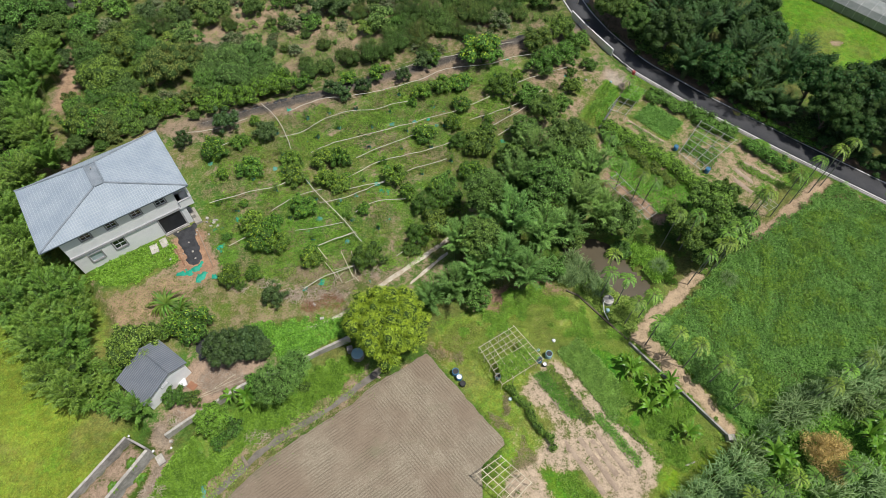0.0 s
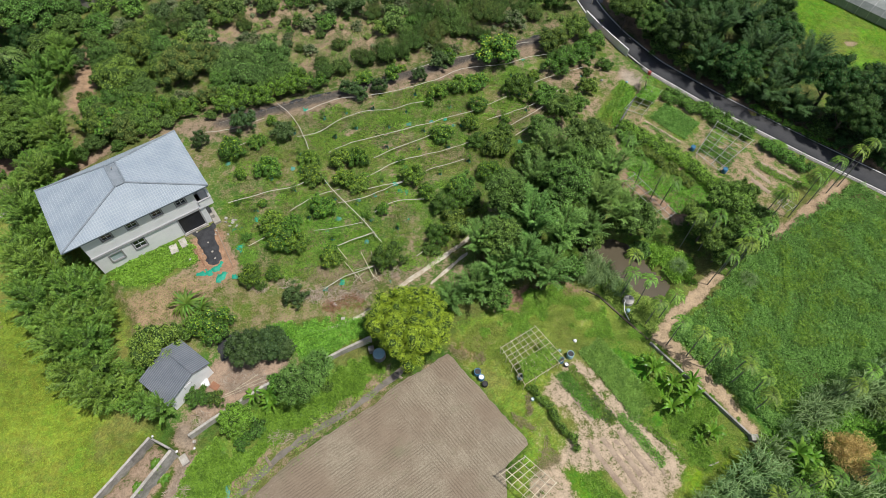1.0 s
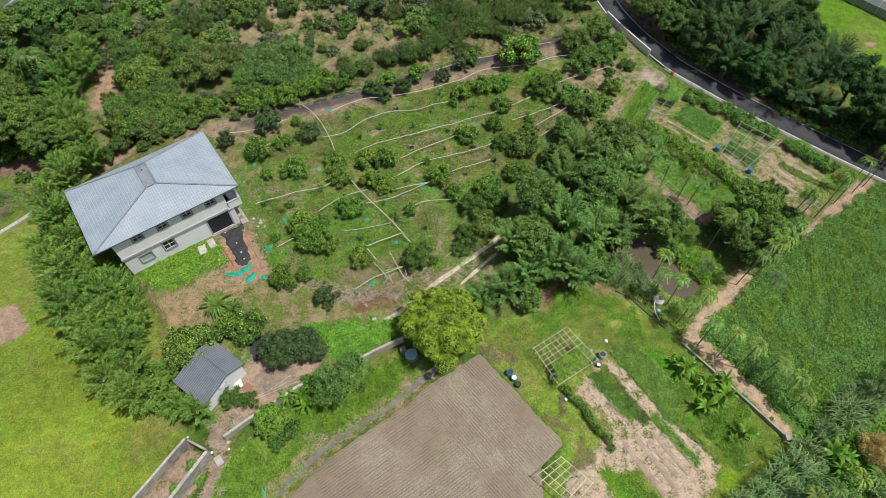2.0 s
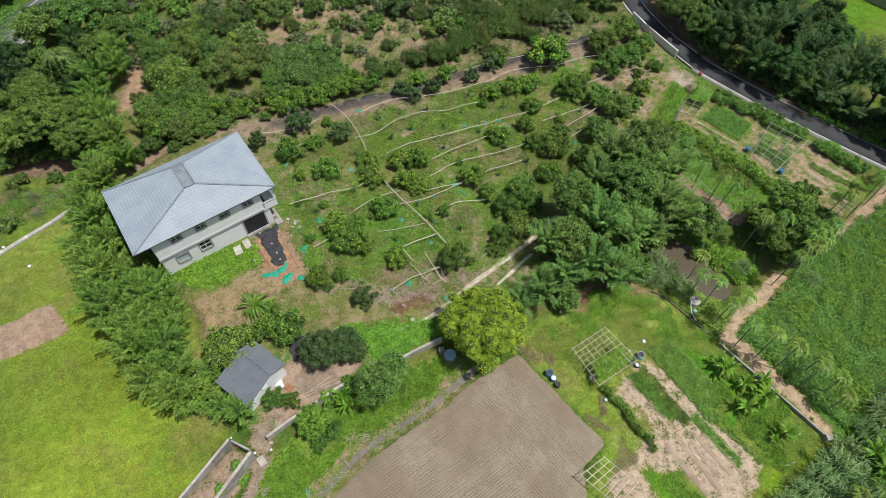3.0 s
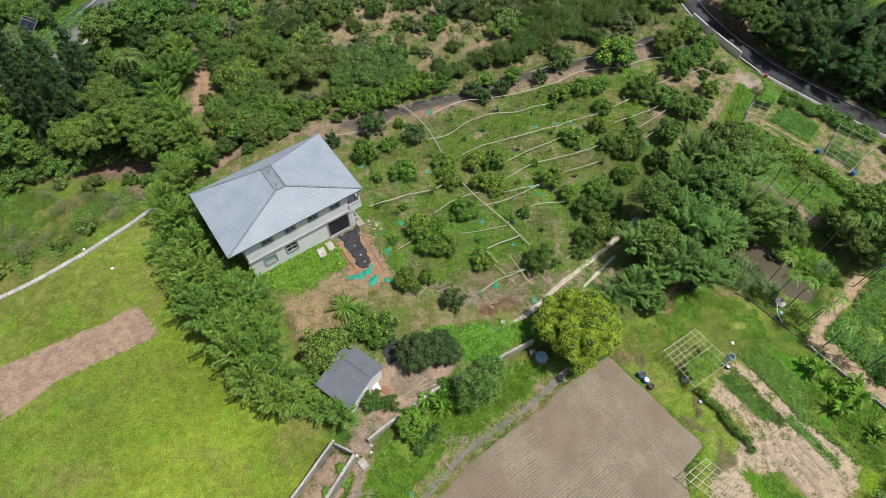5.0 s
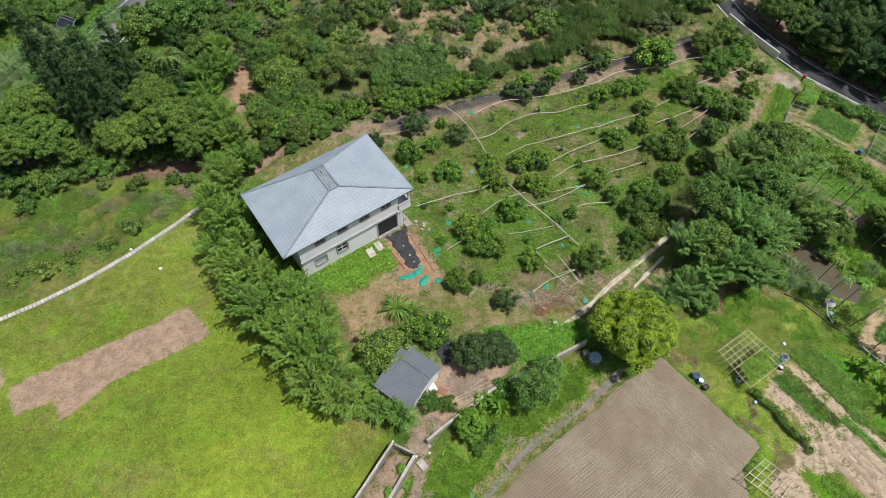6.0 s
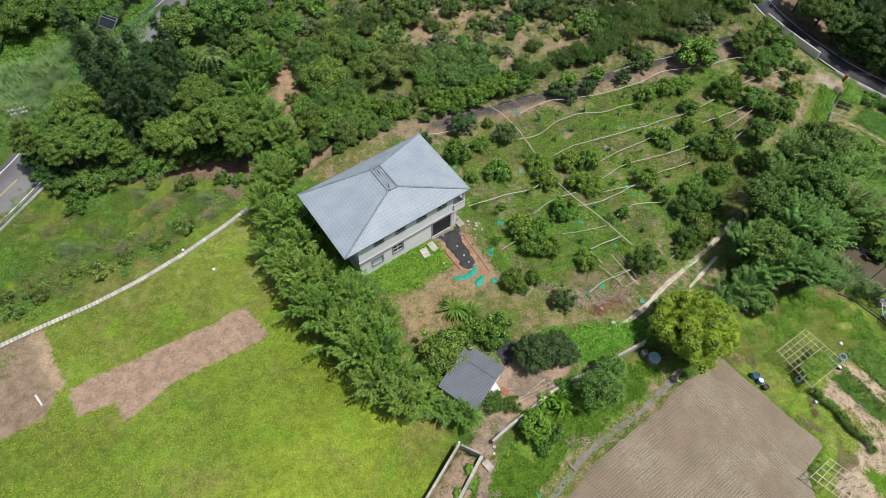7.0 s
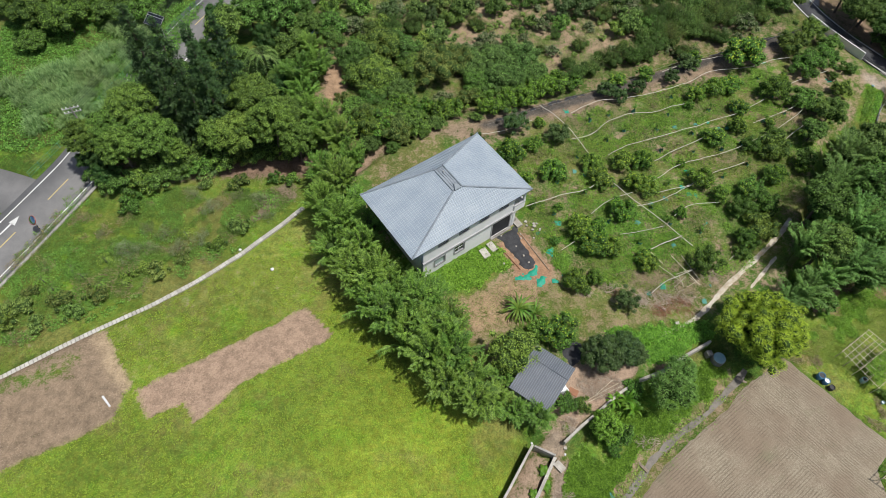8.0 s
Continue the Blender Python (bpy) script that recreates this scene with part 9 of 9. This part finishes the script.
def hedge(line, width, tall, leaf, label, seed, length=0.2, per=70):
    rng = np.random.RandomState(seed)
    q, _ = along(line, 0.55)
    o = np.array([*q[0], at_ground(*q[0])])
    cl = []
    for x, y in q:
        for _ in range(max(3, int(width / 0.4))):
            a, b = x + rng.normal(0, width * 0.22), y + rng.normal(0, width * 0.22)
            cl.append((tuple(np.array([a, b, at_ground(a, b) + tall * rng.uniform(0.35, 0.7)]) - o), width * 0.36 * rng.uniform(0.75, 1.2)))
    h = root("hedge", *o, 0, label, "hedge")
    bm = bmesh.new()
    for x, y in q[::3]:
        g = at_ground(x, y)
        tube(bm, [(x - o[0], y - o[1], g - 0.2 - o[2]), (x - o[0] + 0.1, y - o[1], g + tall * 0.6 - o[2])], 0.03, 0.012, 4)
    tagged(part("stem", bm, M_BARK, h), kind="stuff")
    part_mesh("foliage", mesh_from("foliage", *crown_leaves(rng, cl, per, length, 0.5), leaf), h)
    # solid cores coloured as the hedge's inner shade
    part_mesh("inner_crown", mesh_from("inner_crown", *joined(cores(rng, cl, 0.6)), F_INNER_SHADE), h)
    return h


hedge([(7.6, 24.9), (10.0, 21.6), (12.3, 17.9)], 1.15, 1.2, F_CITRUS, "clipped dark green hedge row beside bare beds", 1, 0.17, 90)
hedge([(25.5, 66.6), (28.0, 64.1), (30.6, 61.6), (33.8, 58.8), (36.5, 55.7), (37.8, 53.6)], 2.5, 1.4, F_ROUND, "broad leafy hedge across the upper garden", 2)
hedge([(33.2, 73.9), (35.7, 71.8), (38.4, 69.7), (41.3, 67.2), (44.0, 64.9)], 2.2, 1.4, F_SHRUB, "leafy hedge along the lane's kerb", 3)
hedge([(45.9, 63.0), (48.3, 60.7), (50.6, 58.2)], 2.0, 1.4, F_CITRUS, "dense green hedge beside the lane", 4)
hedge([(26.8, 62.0), (29.0, 60.0), (30.9, 58.1), (33.3, 55.3)], 1.6, 1.1, F_SHRUB, "tangle of green plants between beds", 5)
hedge([(24.2, 65.2), (26.0, 63.0), (27.0, 60.8)], 1.5, 1.1, F_CROP, "green bushes at the garden's corner", 6)
hedge([(46, 70.6), (50.5, 66.8), (56, 62.2)], 1.2, 0.9, F_WEED, "bright green verge plants beyond the lane", 7)
bigleaf = banana(220, 0.3, 0.9, "low plant with broad pale green leaves", "broad-leaved plants", 8, 0.5, F_BANANA, "taro_plant", 0.7)
for k, (x, y) in enumerate([(34.1, 74.4), (35.0, 73.4), (34.4, 73.6), (32.4, 51.6), (33.4, 50.5), (47.8, 63.2), (48.6, 62.6), (-33.3, 15.4), (-34.6, 13.0), (-33.0, 14.4)]):
    stand(bigleaf, x, y, R3.uniform(0.8, 1.2), 1.0, R3.uniform(0, 360))

# ---- fences, poles and distant fixtures ----
fence = root("fence", 0, 0, 0, 0, "low wire fence with thin posts above a black sheet", "fence")
q, t = along([(-37.0, 65.6), (-20, 72.8), (-6.0, 79.0), (8, 84.6), (23.6, 91.0)], 2.4)
fz = height(q[:, 0], q[:, 1], False)
for (x, y), z in zip(q, fz):
    pole("post", fence, (x, y, z - 0.3), (x + R3.uniform(-0.08, 0.08), y, z + 1.15), 0.03, M_WOOD)
for h in (0.5, 1.05):
    bm = bmesh.new()
    tube(bm, [(x, y, z + h) for (x, y), z in zip(q, fz)], 0.012, 0.012, 3)
    part("wire", bm, M_STEEL, fence)
cloth("ground_sheet", [(-36, 67.0), (-20, 74.0), (-10, 78.2), (-10.3, 77.4), (-20, 73.2), (-36, 66.2)], M_TARP, "black plastic sheet laid along the orchard's edge", 0.05, 0.07, 0.35, 90, "plastic sheet", 0.5)
cloth("ground_sheet", [(-4, 81.2), (10, 86.6), (20, 90.6), (20.3, 89.8), (10, 85.6), (-3.7, 80.3)], M_TARP, "black plastic sheet below the wire fence", 0.05, 0.07, 0.35, 91, "plastic sheet", 0.5)

rail = root("road_fence", 0, 0, 0, 0, "green wire fence along the far road edge", "fence")
line, _ = along([(-102.4, 56.4), (-99.6, 63.0), (-95.6, 75.0), (-92.6, 83.4), (-86.4, 97.6)], 2.0)
for x, y in line:
    pole("post", rail, (x, y, -0.3), (x, y, 1.25), 0.03, M_NET_PALE)
for h in (0.3, 0.75, 1.2):
    bm = bmesh.new()
    tube(bm, [(x, y, h) for x, y in line], 0.015, 0.015, 3)
    part("wire", bm, M_NET_PALE, rail)

mir = root("traffic_mirror", -97.5, 47.0, 0.1, 0, "round traffic mirror on a striped post by the road", "mirror")
bm = bmesh.new()
tube(bm, [(0, 0, -0.2), (0, 0, 2.4)], 0.05, 0.05, 8)
part("post", bm, M_PAINT_Y, mir)
for z in (0.7, 1.3, 1.9):
    bm = bmesh.new()
    lathe(bm, [(0.056, z), (0.056, z + 0.28)], 8)
    part("band", bm, M_BLACK, mir)
M_MIRROR, _n, _l, _p = nodes_of("mirror_face")
_p.inputs["Base Color"].default_value, _p.inputs["Metallic"].default_value, _p.inputs["Roughness"].default_value = (0.45, 0.58, 0.64, 1), 1.0, 0.12
bm = bmesh.new()
lathe(bm, [(0.62, -0.04), (0.66, 0.0), (0.62, 0.05), (0.6, 0.03)], 24)
part("rim", bm, M_RED, mir, "orange-red rim").matrix_basis = pose(-0.1, 0.12, 2.55, 48, 0, -30)
bm = bmesh.new()
lathe(bm, [(0.6, 0.04), (0.5, 0.09), (0.3, 0.14), (0.02, 0.16)], 24)
part("face", bm, M_MIRROR, mir, "", True).matrix_basis = pose(-0.1, 0.12, 2.55, 48, 0, -30)


def utility_pole(x, y, h, turn, label):
    p = root("utility_pole", x, y, 0, turn, label, "utility pole", "utility poles")
    bm = bmesh.new()
    tube(bm, [(0, 0, -0.4), (0, 0, h)], 0.16, 0.11, 10)
    part("shaft", bm, M_CONCRETE, p)
    for z in (h - 0.3, h - 1.0):
        part("crossarm", boxes((-1.1, 1.1, -0.06, 0.06, z, z + 0.12)), M_STEEL, p)
        for k in (-1.0, -0.5, 0.5, 1.0):
            bm = bmesh.new()
            lathe(bm, [(0.03, z + 0.12), (0.09, z + 0.18), (0.06, z + 0.24), (0.09, z + 0.30), (0.03, z + 0.36)], 8, (k, 0, 0))
            part("insulator", bm, M_WHITE, p)
    return p


utility_pole(-94.7, 62.0, 8.4, 20, "grey utility pole with white insulators by the road")
utility_pole(-81.0, 106.0, 8.4, 20, "far grey utility pole by the road")
wires = root("power_line", 0, 0, 0, 0, "thin dark power cables along the road", "cable")
for k, off in enumerate((-1.0, -0.5, 0.5, 1.0)):
    for z in (8.4, 7.7):
        bm = bmesh.new()
        a, b = Vector((-94.7 + off * 0.94, 62.0 + off * 0.34, z)), Vector((-81.0 + off * 0.94, 106.0 + off * 0.34, z))
        tube(bm, [a.lerp(b, s) - Vector((0, 0, 3.2 * s * (1 - s))) for s in (0, 0.12, 0.25, 0.4, 0.5, 0.6, 0.75, 0.88, 1)], 0.022, 0.022, 4)
        part("cable", bm, M_BLACK, wires)
sol = root("solar_panel", -89.8, 84.2, 0, -25, "tilted solar panel on a tall steel stand", "solar panel")
bm = bmesh.new()
tube(bm, [(-0.9, 0, -0.3), (-0.9, 0, 5.6)], 0.08, 0.08, 8)
part("leg", bm, M_STEEL, sol)
bm = bmesh.new()
tube(bm, [(0.9, 0, -0.3), (0.9, 0, 5.6)], 0.08, 0.08, 8)
part("leg", bm, M_STEEL, sol)
part("panel", boxes((-1.5, 1.5, -0.95, 0.95, -0.03, 0.03)), M_GLASS, sol, "dark glass panel").matrix_basis = pose(0, 0, 5.8, 28, 0, 0)
part("panel_frame", boxes((-1.55, 1.55, -1.0, -0.955, -0.05, 0.05), (-1.55, 1.55, 0.955, 1.0, -0.05, 0.05), (-1.55, -1.505, -0.955, 0.955, -0.05, 0.05), (1.505, 1.55, -0.955, 0.955, -0.05, 0.05), (-1.5, 1.5, 0.5, 0.56, 0.032, 0.05)), M_STEEL, sol).matrix_basis = pose(0, 0, 5.8, 28, 0, 0)


def greenhouse(x, y, turn, long, label):
    g = root("greenhouse", x, y, at_ground(x, y), turn, label, "greenhouse")
    bm = bmesh.new()
    arc = [(-2.6, 0), (-2.6, 1.5), (-1.9, 2.4), (-0.7, 2.9), (0.7, 2.9), (1.9, 2.4), (2.6, 1.5), (2.6, 0)]
    a = [bm.verts.new((0, u, z)) for u, z in arc]
    b = [bm.verts.new((long, u, z)) for u, z in arc]
    for i in range(len(arc) - 1):
        bm.faces.new((a[i], a[i + 1], b[i + 1], b[i]))
    bm.faces.new(a)
    bm.faces.new(b[::-1])
    part("film", bm, M_FILM, g, "grey translucent film")
    for k in range(int(long / 2) + 1):
        bm = bmesh.new()
        tube(bm, [(k * 2.0, u * 1.01, z * 1.01) for u, z in arc], 0.05, 0.05, 5)
        part("hoop", bm, M_STEEL, g)
    return g


M_FILM = surface("greenhouse_film", (0.20, 0.22, 0.20), (0.28, 0.29, 0.27), 0.35, 0.6, 4.0, 0.0, 0.1, 0.02)
greenhouse(69.6, 101.6, -46, 30, "long tunnel greenhouse of grey film beyond the field")
greenhouse(74.0, 105.2, -46, 30, "second tunnel greenhouse beside the first")

hut = root("hut", -67.6, 96.6, 1.3, 30, "small hut with a dull sheet roof among trees", "hut")
part("wall", boxes((-1.9, 1.9, -1.4, 1.4, -0.3, 2.1)), M_CONCRETE, hut)
bm = bmesh.new()
slab(bm, [(-2.2, -1.8, 2.2), (2.2, -1.8, 2.2), (2.2, 1.8, 2.7), (-2.2, 1.8, 2.7)], 0.06)
part("roof", bm, M_CONCRETE_PALE, hut)
for k, (x, y, s) in enumerate([(-66.0, 90.4, 1.3), (-65.4, 89.2, 1.2), (-65.8, 88.2, 1.0), (-64.8, 87.6, 0.8)]):
    laid("sheet", x, y, s, s * 0.7, 0.05, 30 + 40 * k, M_WHITE if k % 2 else M_TEAL, "pale plastic sheet dropped on the earth path", "sheet", 0.06, 4)
stick_heap([(-82.2, 23.8, 0.05, -81.0, 22.6, 0.15)], "short white plastic post lying on the lawn", 0.14, "", "lawn_post", M_WHITE)
cone = root("traffic_cone", 20.6, 97.6, 0.9, 0, "orange traffic cone at the junction", "cone")
bm = bmesh.new()
lathe(bm, [(0.22, 0.0), (0.22, 0.04), (0.13, 0.05), (0.04, 0.7), (0.01, 0.7)], 12)
part("body", bm, M_RUST, cone)
for x, y, h in ((24.2, 97.2, 4.6), (-36.4, 97.4, 4.2), (-22.0, 96.0, 3.6)):
    stick_heap([(x, y, -0.2, x + 0.25, y + 0.1, h)], "slender pale pole standing in the scrub", 0.05, "slender poles", "pole_post")
